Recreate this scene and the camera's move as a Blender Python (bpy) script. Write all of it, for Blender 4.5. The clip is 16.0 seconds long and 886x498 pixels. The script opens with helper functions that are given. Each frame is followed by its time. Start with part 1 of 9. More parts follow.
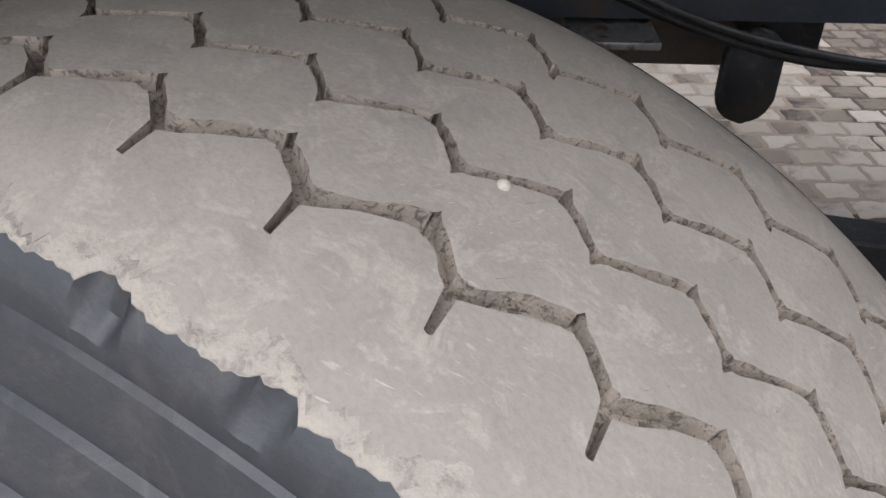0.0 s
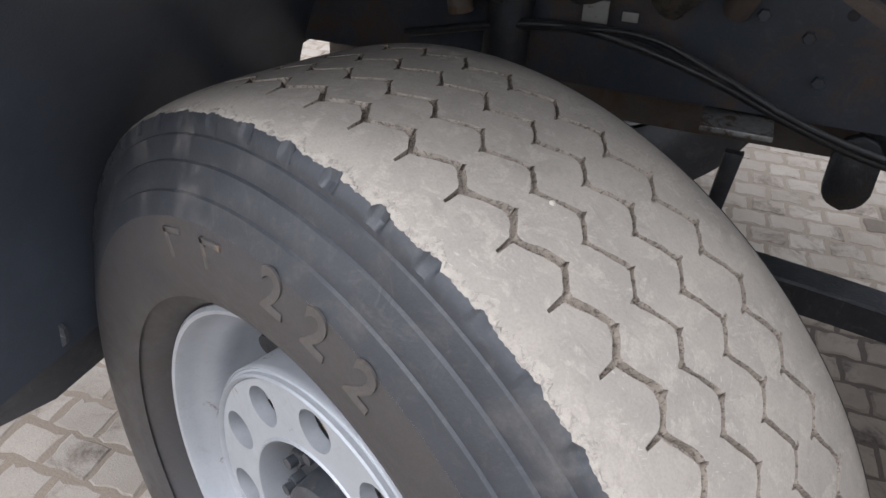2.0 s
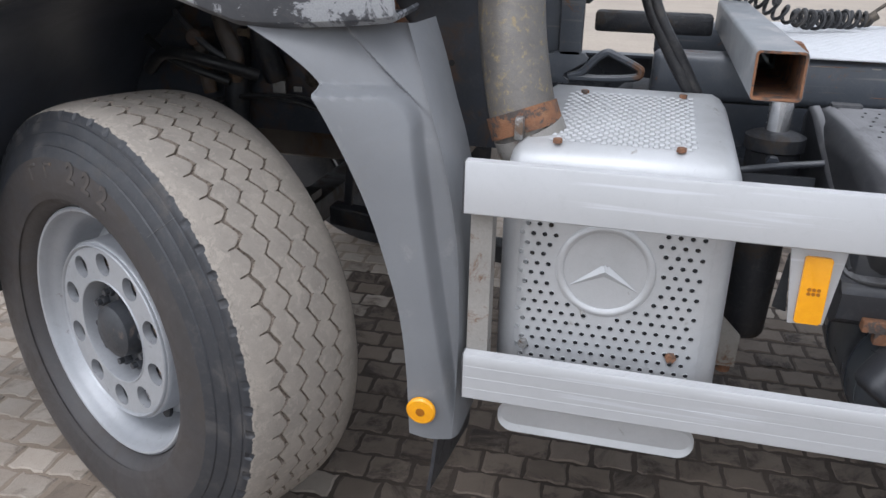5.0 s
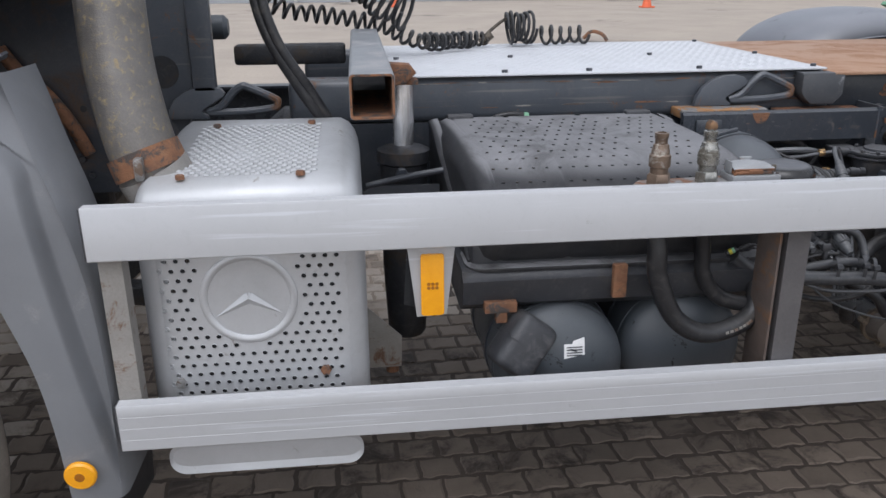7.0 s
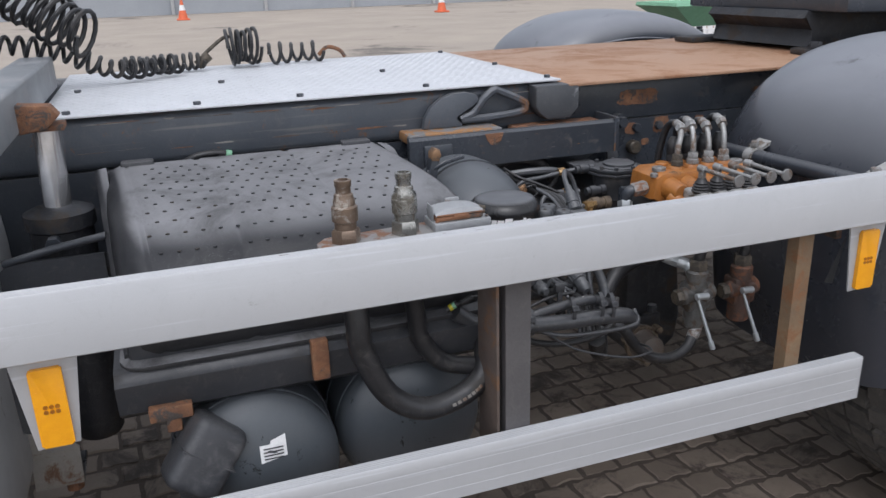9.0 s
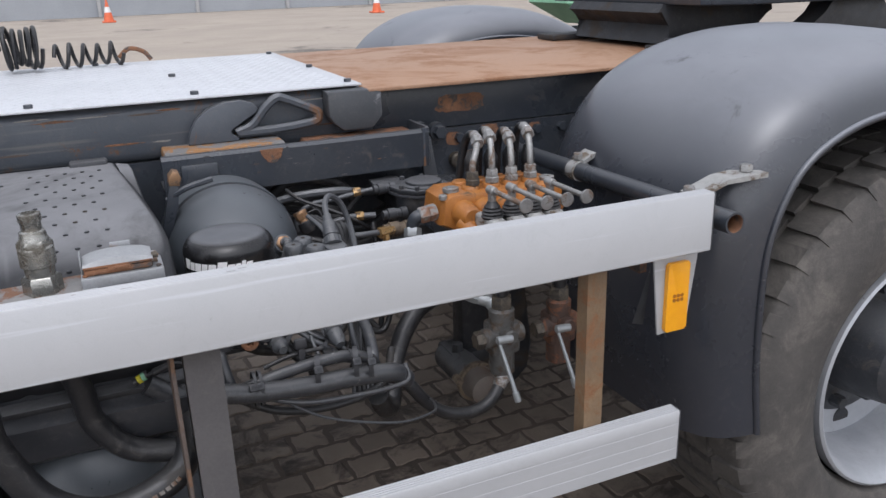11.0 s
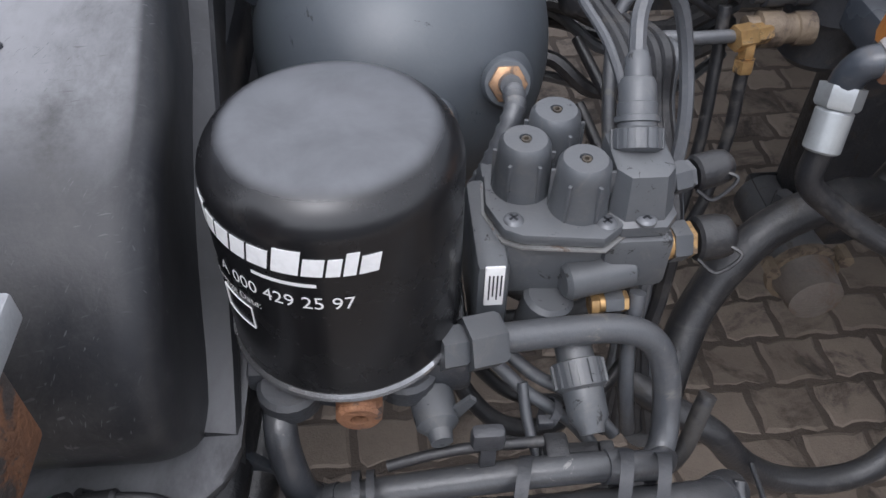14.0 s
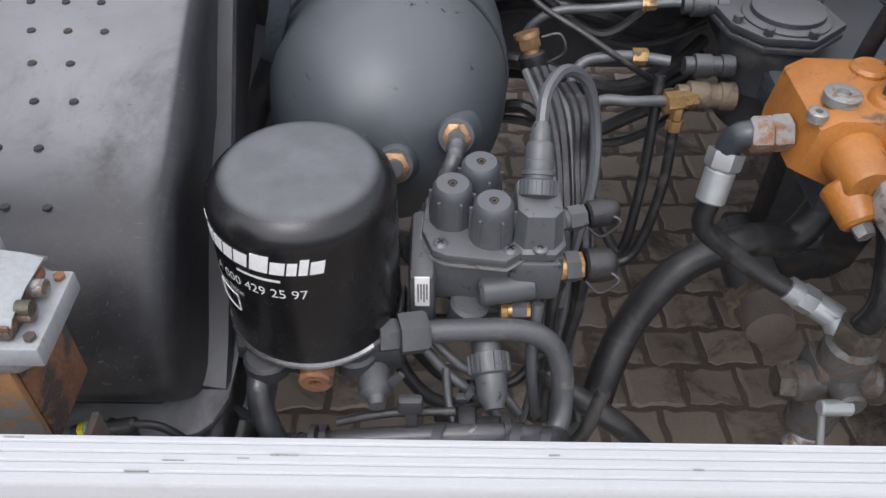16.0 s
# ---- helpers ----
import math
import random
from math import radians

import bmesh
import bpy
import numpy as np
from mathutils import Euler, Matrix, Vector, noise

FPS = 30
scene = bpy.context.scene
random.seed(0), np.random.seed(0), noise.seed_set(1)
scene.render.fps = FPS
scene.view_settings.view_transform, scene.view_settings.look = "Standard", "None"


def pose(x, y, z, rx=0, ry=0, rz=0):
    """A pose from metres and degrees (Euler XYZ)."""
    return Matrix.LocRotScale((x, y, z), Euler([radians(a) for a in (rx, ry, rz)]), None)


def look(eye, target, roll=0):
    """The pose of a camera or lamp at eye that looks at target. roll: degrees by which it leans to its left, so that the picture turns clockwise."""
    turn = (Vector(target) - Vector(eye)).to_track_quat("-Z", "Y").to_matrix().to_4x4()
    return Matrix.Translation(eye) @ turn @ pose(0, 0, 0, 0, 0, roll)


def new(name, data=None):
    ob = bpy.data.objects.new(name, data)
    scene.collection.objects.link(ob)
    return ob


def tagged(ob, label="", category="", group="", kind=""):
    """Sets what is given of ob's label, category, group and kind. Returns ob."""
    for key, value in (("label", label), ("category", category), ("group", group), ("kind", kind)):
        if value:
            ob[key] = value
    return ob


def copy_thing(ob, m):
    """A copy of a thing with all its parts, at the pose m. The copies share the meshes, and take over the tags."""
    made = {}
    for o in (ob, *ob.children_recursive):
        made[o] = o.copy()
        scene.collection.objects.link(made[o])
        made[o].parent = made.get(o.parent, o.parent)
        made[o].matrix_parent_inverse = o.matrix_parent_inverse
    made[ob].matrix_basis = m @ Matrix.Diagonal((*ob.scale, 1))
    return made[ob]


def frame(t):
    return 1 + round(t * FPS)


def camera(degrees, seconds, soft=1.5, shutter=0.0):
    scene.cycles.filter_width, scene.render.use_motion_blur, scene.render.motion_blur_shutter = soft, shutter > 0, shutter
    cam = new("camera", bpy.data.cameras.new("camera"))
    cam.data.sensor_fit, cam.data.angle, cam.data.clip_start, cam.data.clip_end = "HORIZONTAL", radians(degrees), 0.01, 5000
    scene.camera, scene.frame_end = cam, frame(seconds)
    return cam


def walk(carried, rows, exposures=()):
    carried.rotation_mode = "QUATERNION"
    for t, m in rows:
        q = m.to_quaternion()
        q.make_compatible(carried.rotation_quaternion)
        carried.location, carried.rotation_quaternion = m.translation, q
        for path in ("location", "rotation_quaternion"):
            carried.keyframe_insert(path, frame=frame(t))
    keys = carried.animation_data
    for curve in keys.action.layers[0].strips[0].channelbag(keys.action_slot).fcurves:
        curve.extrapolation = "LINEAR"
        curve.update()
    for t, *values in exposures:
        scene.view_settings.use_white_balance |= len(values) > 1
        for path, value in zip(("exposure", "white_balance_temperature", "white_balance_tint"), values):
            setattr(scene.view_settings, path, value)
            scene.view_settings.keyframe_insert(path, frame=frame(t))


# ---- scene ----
cam = camera(58.2, 16.0)
PATH = [
    (0, (-0.052, -0.063, 1.209), (-0.142, 1.582, 0.085), 0.2),
    (0.5, (-0.028, -0.065, 1.214), (-0.291, 1.537, 0.056), 2.5),
    (1, (-0.006, -0.091, 1.229), (-0.429, 1.456, 0.043), 4.6),
    (1.5, (0.010, -0.186, 1.274), (-0.434, 1.358, 0.092), 4.4),
    (2, (0.062, -0.367, 1.377), (-0.498, 1.219, 0.295), 2.6),
    (2.5, (0.155, -0.535, 1.425), (-0.441, 1.057, 0.37), 3.6),
    (3, (0.278, -0.709, 1.424), (-0.563, 0.845, 0.487), 4.6),
    (3.5, (0.378, -0.866, 1.438), (-0.595, 0.691, 0.645), 3.9),
    (4, (0.516, -1.05, 1.449), (-0.417, 0.541, 0.677), 3.4),
    (4.5, (0.699, -1.161, 1.455), (-0.082, 0.52, 0.704), 2.3),
    (5, (0.895, -1.261, 1.457), (0.443, 0.542, 0.718), 1.3),
    (5.2, (0.943, -1.285, 1.461), (0.625, 0.549, 0.728), 1.1),
    (7.3, (1.103, -1.298, 1.467), (1.397, 0.568, 0.808), -0.6),
    (7.5, (1.127, -1.255, 1.463), (1.493, 0.598, 0.805), -0.7),
    (8, (1.199, -1.131, 1.466), (1.696, 0.691, 0.809), -0.8),
    (8.5, (1.28, -1.063, 1.465), (1.829, 0.745, 0.809), -1.3),
    (9, (1.417, -1.023, 1.468), (2.044, 0.759, 0.812), -1.7),
    (9.5, (1.578, -1.047, 1.473), (2.314, 0.691, 0.814), -1.8),
    (9.7, (1.624, -1.055, 1.466), (2.377, 0.677, 0.808), -1.9),
    (11.8, (1.997, -0.726, 1.422), (2.703, 1.026, 0.765), -1.6),
    (12, (2.018, -0.699, 1.422), (2.626, 1.091, 0.77), -1.4),
    (12.5, (2.042, -0.547, 1.407), (2.388, 1.308, 0.745), -0.6),
    (13, (2.042, -0.292, 1.385), (2.259, 1.514, 0.554), 0.1),
    (13.5, (2.039, -0.086, 1.327), (2.201, 1.534, 0.165), 0.4),
    (14, (2.071, 0.036, 1.29), (2.19, 1.432, -0.137), 0.9),
    (14.5, (2.088, 0.052, 1.291), (2.165, 1.389, -0.194), 2.3),
    (15, (2.107, 0.049, 1.304), (2.156, 1.371, -0.195), 2.1),
    (15.5, (2.144, 0.007, 1.353), (2.174, 1.339, -0.138), 1.6),
    (16, (2.144, -0.082, 1.408), (2.15, 1.345, 0.006), 1.0),
]
EXPOSURES = [(0.0, 0.52, 6150, 12), (1.0, 0.30, 6050, 11), (2.0, 0.70, 6000, 11), (2.5, 0.84, 6000, 12), (3.0, 0.75, 6000, 11), (3.5, 0.55, 6000, 11), (4.0, 0.46, 6000, 11), (5.0, 0.2, 6000, 11), (7.5, -0.04, 6050, 12), (9.5, -0.03, 6050, 12), (12.0, 0.07, 6100, 13), (13.0, -0.10, 6050, 13), (13.5, 0.17, 6050, 13), (14.0, 0.56, 6000, 13), (14.5, 1.18, 6000, 13), (15.0, 1.56, 5950, 12), (15.5, 1.53, 6000, 13), (16.0, 0.47, 6200, 13)]
walk(cam, [(t, look(eye, target, roll)) for t, eye, target, roll in PATH], EXPOSURES)


# ---- light ----
world = bpy.data.worlds.new("overcast")
scene.world = world
world.use_nodes = True
wn = world.node_tree.nodes
sky = wn.new("ShaderNodeTexSky")
sky.sky_type = "NISHITA"
sky.sun_disc = False
sky.sun_elevation = radians(62)
sky.sun_rotation = radians(200)
sky.air_density, sky.dust_density, sky.ozone_density = 1.0, 4.0, 1.0
greyer = wn.new("ShaderNodeHueSaturation")
greyer.inputs["Saturation"].default_value = 0.22
greyer.inputs["Value"].default_value = 1.12
world.node_tree.links.new(sky.outputs[0], greyer.inputs["Color"])
world.node_tree.links.new(greyer.outputs[0], wn["Background"].inputs["Color"])
wn["Background"].inputs["Strength"].default_value = 0.15
sun = new("sun", bpy.data.lights.new("sun", "SUN"))
sun.data.energy = 1.4
sun.data.angle = radians(165)
sun.data.color = (1.0, 0.97, 0.93)
sun.matrix_world = look((0, 0, 0), (0.20, 0.50, -1.0))


# ---- mesh helpers ----
HOME = {}


def thing(name, base, label, category, group="", rot=None, local=False, kind=""):
    """A top-level thing: an empty at its base. With local, its parts are drawn in its own axes."""
    ob = new(name)
    ob.empty_display_size = 0.05
    ob.matrix_world = Matrix.Translation(base) @ (rot or Matrix())
    HOME[ob.name] = None if local else Vector(base)
    return tagged(ob, label, category, group, kind)


def solo(name, bm, material, label, category, group="", kind="", base=None, smooth=True):
    """A thing of one mesh, its origin at base."""
    b = Vector(base) if base else sum((v.co for v in bm.verts), Vector()) / max(1, len(bm.verts))
    if base is None:
        b.z = min(v.co.z for v in bm.verts)
    bmesh.ops.translate(bm, verts=bm.verts, vec=-b)
    ob = new(name, finish(bm, name, material, smooth))
    ob.location = b
    HOME[ob.name] = b
    return tagged(ob, label, category, group, kind)


def finish(bm, name, material, smooth=True, angle=38):
    bmesh.ops.recalc_face_normals(bm, faces=bm.faces)
    me = bpy.data.meshes.new(name)
    if smooth:
        lim = radians(angle)
        for f in bm.faces:
            f.smooth = True
        for e in bm.edges:
            if len(e.link_faces) == 2 and e.calc_face_angle(0) > lim:
                e.smooth = False
    bm.to_mesh(me)
    bm.free()
    me.materials.append(material)
    return me


def part(name, bm, material, parent, label="", smooth=True):
    """One mesh under a thing or under a part."""
    home = HOME[parent.name]
    if home is not None:
        bmesh.ops.translate(bm, verts=bm.verts, vec=-home)
    ob = new(name, finish(bm, name, material, smooth))
    ob.parent = parent
    HOME[ob.name] = home
    return tagged(ob, label)


def box(bm, lo, hi, bevel=0.0, m=None, seg=2):
    g = bmesh.ops.create_cube(bm, size=1.0)["verts"]
    c, s = (Vector(lo) + Vector(hi)) / 2, Vector(hi) - Vector(lo)
    bmesh.ops.scale(bm, verts=g, vec=s)
    if bevel:
        es = list({e for v in g for e in v.link_edges})
        r = bmesh.ops.bevel(bm, geom=es, offset=bevel, segments=seg, affect="EDGES", profile=0.5)
        g = list({v for f in r["faces"] for v in f.verts} | {v for v in g if v.is_valid})
    bmesh.ops.transform(bm, matrix=(m or Matrix()) @ Matrix.Translation(c), verts=g)
    return bm


def axis_frame(p0, p1):
    p0, p1 = Vector(p0), Vector(p1)
    return Matrix.Translation(p0) @ (p1 - p0).to_track_quat("Z", "Y").to_matrix().to_4x4(), (p1 - p0).length


def lathe(bm, p0, p1, profile, seg=24, m=None, cap=True):
    """A turned solid: profile rows of (height along p0..p1 in metres, radius)."""
    f, _ = axis_frame(p0, p1)
    if m:
        f = m @ f
    rings = []
    for h, r in profile:
        if r < 1e-6:
            rings.append([bm.verts.new(f @ Vector((0, 0, h)))])
        else:
            rings.append([bm.verts.new(f @ Vector((r * math.cos(2 * math.pi * k / seg), r * math.sin(2 * math.pi * k / seg), h))) for k in range(seg)])
    for a, b in zip(rings, rings[1:]):
        for k in range(seg):
            q = [a[k % len(a)], a[(k + 1) % len(a)], b[(k + 1) % len(b)], b[k % len(b)]]
            q = [v for i, v in enumerate(q) if v not in q[:i]]
            if len(q) > 2:
                bm.faces.new(q)
    for ring, flip in ((rings[0], True), (rings[-1], False)):
        if cap and len(ring) > 2:
            bm.faces.new(ring[::-1] if flip else ring)
    return bm


def cyl(bm, p0, p1, r, r2=None, seg=20, bevel=0.0):
    h = (Vector(p1) - Vector(p0)).length
    r2 = r if r2 is None else r2
    b = min(bevel, h / 3, r / 2)
    prof = [(0, r - b), (b, r), (h - b, r2), (h, r2 - b)] if b else [(0, r), (h, r2)]
    return lathe(bm, p0, p1, prof, seg)


def nut(bm, p0, p1, r, bevel=0.15):
    """A hexagonal nut or bolt head from p0 to p1."""
    h = (Vector(p1) - Vector(p0)).length
    return lathe(bm, p0, p1, [(0, r * 0.98), (0, r), (h * (1 - bevel), r), (h, r * 0.88)], 6)


def smooth_line(pts, n=8):
    """A smooth curve through the points."""
    p = [Vector(q) for q in pts]
    p = [2 * p[0] - p[1]] + p + [2 * p[-1] - p[-2]]
    out = []
    for i in range(1, len(p) - 2):
        a, b, c, d = p[i - 1:i + 3]
        for k in range(n):
            t = k / n
            out.append(0.5 * (2 * b + (c - a) * t + (2 * a - 5 * b + 4 * c - d) * t * t + (3 * b - a - 3 * c + d) * t ** 3))
    return out + [p[-2]]


def sweep(bm, line, r, seg=10, cap=True):
    """A hose or pipe along a line; r may be a number or a function of the share of the way."""
    line = [Vector(q) for q in line]
    up = Vector((0.31, 0.2, 0.93))
    rings = []
    n = len(line)
    for i, p in enumerate(line):
        t = (line[min(i + 1, n - 1)] - line[max(i - 1, 0)]).normalized()
        up = (up - t * up.dot(t)).normalized()
        side = t.cross(up)
        rad = r(i / (n - 1)) if callable(r) else r
        rings.append([bm.verts.new(p + rad * (math.cos(2 * math.pi * k / seg) * side + math.sin(2 * math.pi * k / seg) * up)) for k in range(seg)])
    for a, b in zip(rings, rings[1:]):
        for k in range(seg):
            bm.faces.new((a[k], a[(k + 1) % seg], b[(k + 1) % seg], b[k]))
    if cap:
        bm.faces.new(rings[0][::-1]), bm.faces.new(rings[-1])
    return bm


def hose(bm, pts, r, seg=10, n=8):
    return sweep(bm, smooth_line(pts, n), r, seg)


def prism(bm, outline, to_world, depth, bevel=0.0):
    """A plate: a closed outline of (a, b), put into the world by to_world(a, b, d) for d = 0 and d = depth."""
    f = [bm.verts.new(to_world(a, b, 0)) for a, b in outline]
    g = [bm.verts.new(to_world(a, b, depth)) for a, b in outline]
    faces = [bm.faces.new(f), bm.faces.new(g[::-1])]
    n = len(f)
    for k in range(n):
        faces.append(bm.faces.new((f[k], g[k], g[(k + 1) % n], f[(k + 1) % n])))
    if bevel:
        es = list({e for fc in faces[:2] for e in fc.edges})
        bmesh.ops.bevel(bm, geom=es, offset=bevel, segments=2, affect="EDGES", profile=0.5)
    return bm


def xz(y):
    return lambda a, b, d: Vector((a, y + d, b))


def rounded(x0, z0, x1, z1, r, n=5):
    out = []
    for cx, cz, a0 in ((x1 - r, z1 - r, 0), (x0 + r, z1 - r, 90), (x0 + r, z0 + r, 180), (x1 - r, z0 + r, 270)):
        out += [(cx + r * math.cos(radians(a0 + 90 * k / n)), cz + r * math.sin(radians(a0 + 90 * k / n))) for k in range(n + 1)]
    return out


def loft(bm, rows, closed=False, cap=False):
    """A skin through rows of points of equal number."""
    vs = [[bm.verts.new(p) for p in row] for row in rows]
    n = len(vs[0])
    for a, b in zip(vs, vs[1:]):
        for k in range(n if closed else n - 1):
            bm.faces.new((a[k], a[(k + 1) % n], b[(k + 1) % n], b[k]))
    if cap and closed:
        bm.faces.new(vs[0][::-1]), bm.faces.new(vs[-1])
    return bm


def thicken(bm, t):
    bmesh.ops.recalc_face_normals(bm, faces=bm.faces)
    bmesh.ops.solidify(bm, geom=list(bm.faces), thickness=t)
    return bm


def perforated(bm, nu, nv, surf, has_hole, r, depth, sides=8, stagger=True):
    """A sheet of nu x nv cells laid on surf(u, v), u and v in cells; the chosen cells have a real round hole of radius r cells."""
    cache = {}

    def vert(u, v):
        k = (round(u, 4), round(v, 4))
        if k not in cache:
            cache[k] = bm.verts.new(surf(u, v))
        return cache[k]

    for j in range(nv):
        sh = 0.5 * (j % 2) if stagger else 0
        for i in range(-1 if sh else 0, nu):
            u0, u1 = max(i + sh, 0), min(i + 1 + sh, nu)
            if u1 <= u0:
                continue
            cs = [(u0, j), ((u0 + u1) / 2, j), (u1, j), (u1, j + 0.5), (u1, j + 1), ((u0 + u1) / 2, j + 1), (u0, j + 1), (u0, j + 0.5)]
            if u1 - u0 > 0.9 and has_hole(i + 0.5 + sh, j + 0.5):
                cu, cv = i + 0.5 + sh, j + 0.5
                an = [math.atan2(v - cv, u - cu) for u, v in cs]
                rim = [bm.verts.new(surf(cu + r * math.cos(a), cv + r * math.sin(a))) for a in an]
                du, dv = Vector(surf(cu + .01, cv)) - Vector(surf(cu, cv)), Vector(surf(cu, cv + .01)) - Vector(surf(cu, cv))
                nrm = du.cross(dv).normalized() * depth
                low = [bm.verts.new(v.co - nrm) for v in rim]
                for k in range(8):
                    k2 = (k + 1) % 8
                    bm.faces.new((vert(*cs[k]), vert(*cs[k2]), rim[k2], rim[k]))
                    bm.faces.new((rim[k], rim[k2], low[k2], low[k]))
            else:
                bm.faces.new([vert(*c) for c in cs])
    return bm


# ---- materials ----
def mat(name, c1, c2=None, rough=0.5, metal=0.0, scale=6.0, fine=180.0, bump=0.15, spot=None, spot_at=0.6, spot_scale=9.0, spot_rough=None, spot_edge=0.05, coat=0.0, mixed=0.5, rvar=0.15, spec=0.5, piece=0.0, island=False, dirt=0.22, dust=(0.17, 0.158, 0.145), scratch=None, top=0.0, top_dust_sheen=(0.16, 0.158, 0.155), top_rough=None, top_from=0.45, flecks=None, tone=0.25):
    """A procedural surface: two tones by a coarse noise, fine grain in tone, gloss and relief, and spots of a third tone."""
    m = bpy.data.materials.new(name)
    m.use_nodes = True
    n, l = m.node_tree.nodes, m.node_tree.links
    b = n["Principled BSDF"]
    tc = n.new("ShaderNodeTexCoord")
    src = tc.outputs["Object"]
    info = None
    if piece:
        info = n.new("ShaderNodeNewGeometry" if island else "ShaderNodeObjectInfo")
        add = n.new("ShaderNodeVectorMath")
        add.operation = "MULTIPLY_ADD"
        l.new(info.outputs["Random Per Island" if island else "Random"], add.inputs[0])
        add.inputs[1].default_value = (37.0, 53.0, 11.0)
        l.new(src, add.inputs[2])
        src = add.outputs[0]

    def noise_of(s, detail=4.0, r=0.6, dist=0.0):
        t = n.new("ShaderNodeTexNoise")
        t.inputs["Scale"].default_value, t.inputs["Detail"].default_value = s, detail
        t.inputs["Roughness"].default_value, t.inputs["Distortion"].default_value = r, dist
        l.new(src, t.inputs["Vector"])
        return t.outputs["Fac"]

    def mix(fac, a, c):
        x = n.new("ShaderNodeMix")
        x.data_type = "RGBA"
        for k, v in ((6, a), (7, c)):
            if isinstance(v, tuple):
                x.inputs[k].default_value = (*v, 1)
            else:
                l.new(v, x.inputs[k])
        if isinstance(fac, float):
            x.inputs[0].default_value = fac
        else:
            l.new(fac, x.inputs[0])
        return x.outputs[2]

    def ramp(fac, a, c):
        x = n.new("ShaderNodeMapRange")
        x.inputs[1].default_value, x.inputs[2].default_value = a, c
        x.interpolation_type = "SMOOTHSTEP"
        l.new(fac, x.inputs[0])
        return x.outputs[0]

    spot_at = 0.5 + (spot_at - 0.5) * 0.62
    c2 = c2 or tuple(v * 0.75 for v in c1)
    coarse, grain = noise_of(scale, 5.0, 0.65, 0.3), noise_of(fine, 3.0)
    col = mix(ramp(coarse, 0.5 - 0.25, 0.5 + 0.25), c1, c2)
    col = mix(ramp(grain, 0.35, 0.8), col, mix(tone, col, tuple(v * 0.45 for v in c1)))
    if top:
        # paler up-facing faces: settled dust, and sky sheen painted into glossy tops
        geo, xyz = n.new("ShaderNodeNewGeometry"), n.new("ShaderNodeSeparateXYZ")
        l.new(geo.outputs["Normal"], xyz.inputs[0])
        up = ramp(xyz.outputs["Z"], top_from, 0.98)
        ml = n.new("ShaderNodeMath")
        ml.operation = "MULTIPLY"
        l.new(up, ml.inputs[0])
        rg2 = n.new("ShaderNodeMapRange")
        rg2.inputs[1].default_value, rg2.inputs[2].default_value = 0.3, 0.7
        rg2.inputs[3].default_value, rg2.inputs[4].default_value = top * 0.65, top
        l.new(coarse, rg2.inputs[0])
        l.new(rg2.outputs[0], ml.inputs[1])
        col = mix(ml.outputs[0], col, top_dust_sheen)
    if flecks:
        # short pale scuffs in every direction, in worn patches
        for turn, st in ((0.5, (800.0, 110.0, 150.0)), (1.7, (700.0, 90.0, 150.0)), (2.6, (900.0, 140.0, 150.0))):
            mp = n.new("ShaderNodeMapping")
            mp.vector_type = "TEXTURE"
            mp.inputs["Rotation"].default_value = (0, 0, turn)
            mp.inputs["Scale"].default_value = tuple(1 / v for v in st)
            l.new(src, mp.inputs["Vector"])
            sn = n.new("ShaderNodeTexNoise")
            sn.inputs["Scale"].default_value, sn.inputs["Detail"].default_value = 1.0, 1.0
            l.new(mp.outputs[0], sn.inputs["Vector"])
            mk = n.new("ShaderNodeMath")
            mk.operation = "MULTIPLY"
            l.new(ramp(sn.outputs["Fac"], 0.68, 0.76), mk.inputs[0])
            l.new(ramp(noise_of(9.0 + turn, 2.0), 0.52, 0.68), mk.inputs[1])
            col = mix(mk.outputs[0], col, flecks)
    if scratch:
        # fine lines drawn out along the length
        mp = n.new("ShaderNodeMapping")
        mp.inputs["Scale"].default_value = (2.5, 70.0, 70.0)
        l.new(src, mp.inputs["Vector"])
        sn = n.new("ShaderNodeTexNoise")
        sn.inputs["Scale"].default_value, sn.inputs["Detail"].default_value = 1.0, 5.0
        l.new(mp.outputs[0], sn.inputs["Vector"])
        col = mix(ramp(sn.outputs["Fac"], 0.60, 0.72), col, scratch)
    if dirt:
        # settled dirt in small uneven flecks
        fl = ramp(noise_of(34.0, 9.0, 0.8, 1.2), 0.50, 0.70)
        mu = n.new("ShaderNodeMath")
        mu.operation = "MULTIPLY"
        l.new(fl, mu.inputs[0])
        mu.inputs[1].default_value = dirt
        col = mix(mu.outputs[0], col, dust)
    if piece:
        hs = n.new("ShaderNodeHueSaturation")
        vr = n.new("ShaderNodeMapRange")
        vr.inputs[3].default_value, vr.inputs[4].default_value = 1 - piece, 1 + piece
        l.new(info.outputs["Random Per Island" if island else "Random"], vr.inputs[0])
        l.new(vr.outputs[0], hs.inputs["Value"])
        l.new(col, hs.inputs["Color"])
        col = hs.outputs[0]
    rg = n.new("ShaderNodeMapRange")
    rg.inputs[3].default_value, rg.inputs[4].default_value = max(0.03, rough - rvar), min(1, rough + rvar)
    l.new(coarse, rg.inputs[0])
    rgh = rg.outputs[0]
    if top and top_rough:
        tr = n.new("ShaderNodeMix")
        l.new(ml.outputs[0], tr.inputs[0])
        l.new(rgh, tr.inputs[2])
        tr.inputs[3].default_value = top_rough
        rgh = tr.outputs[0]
    met = None
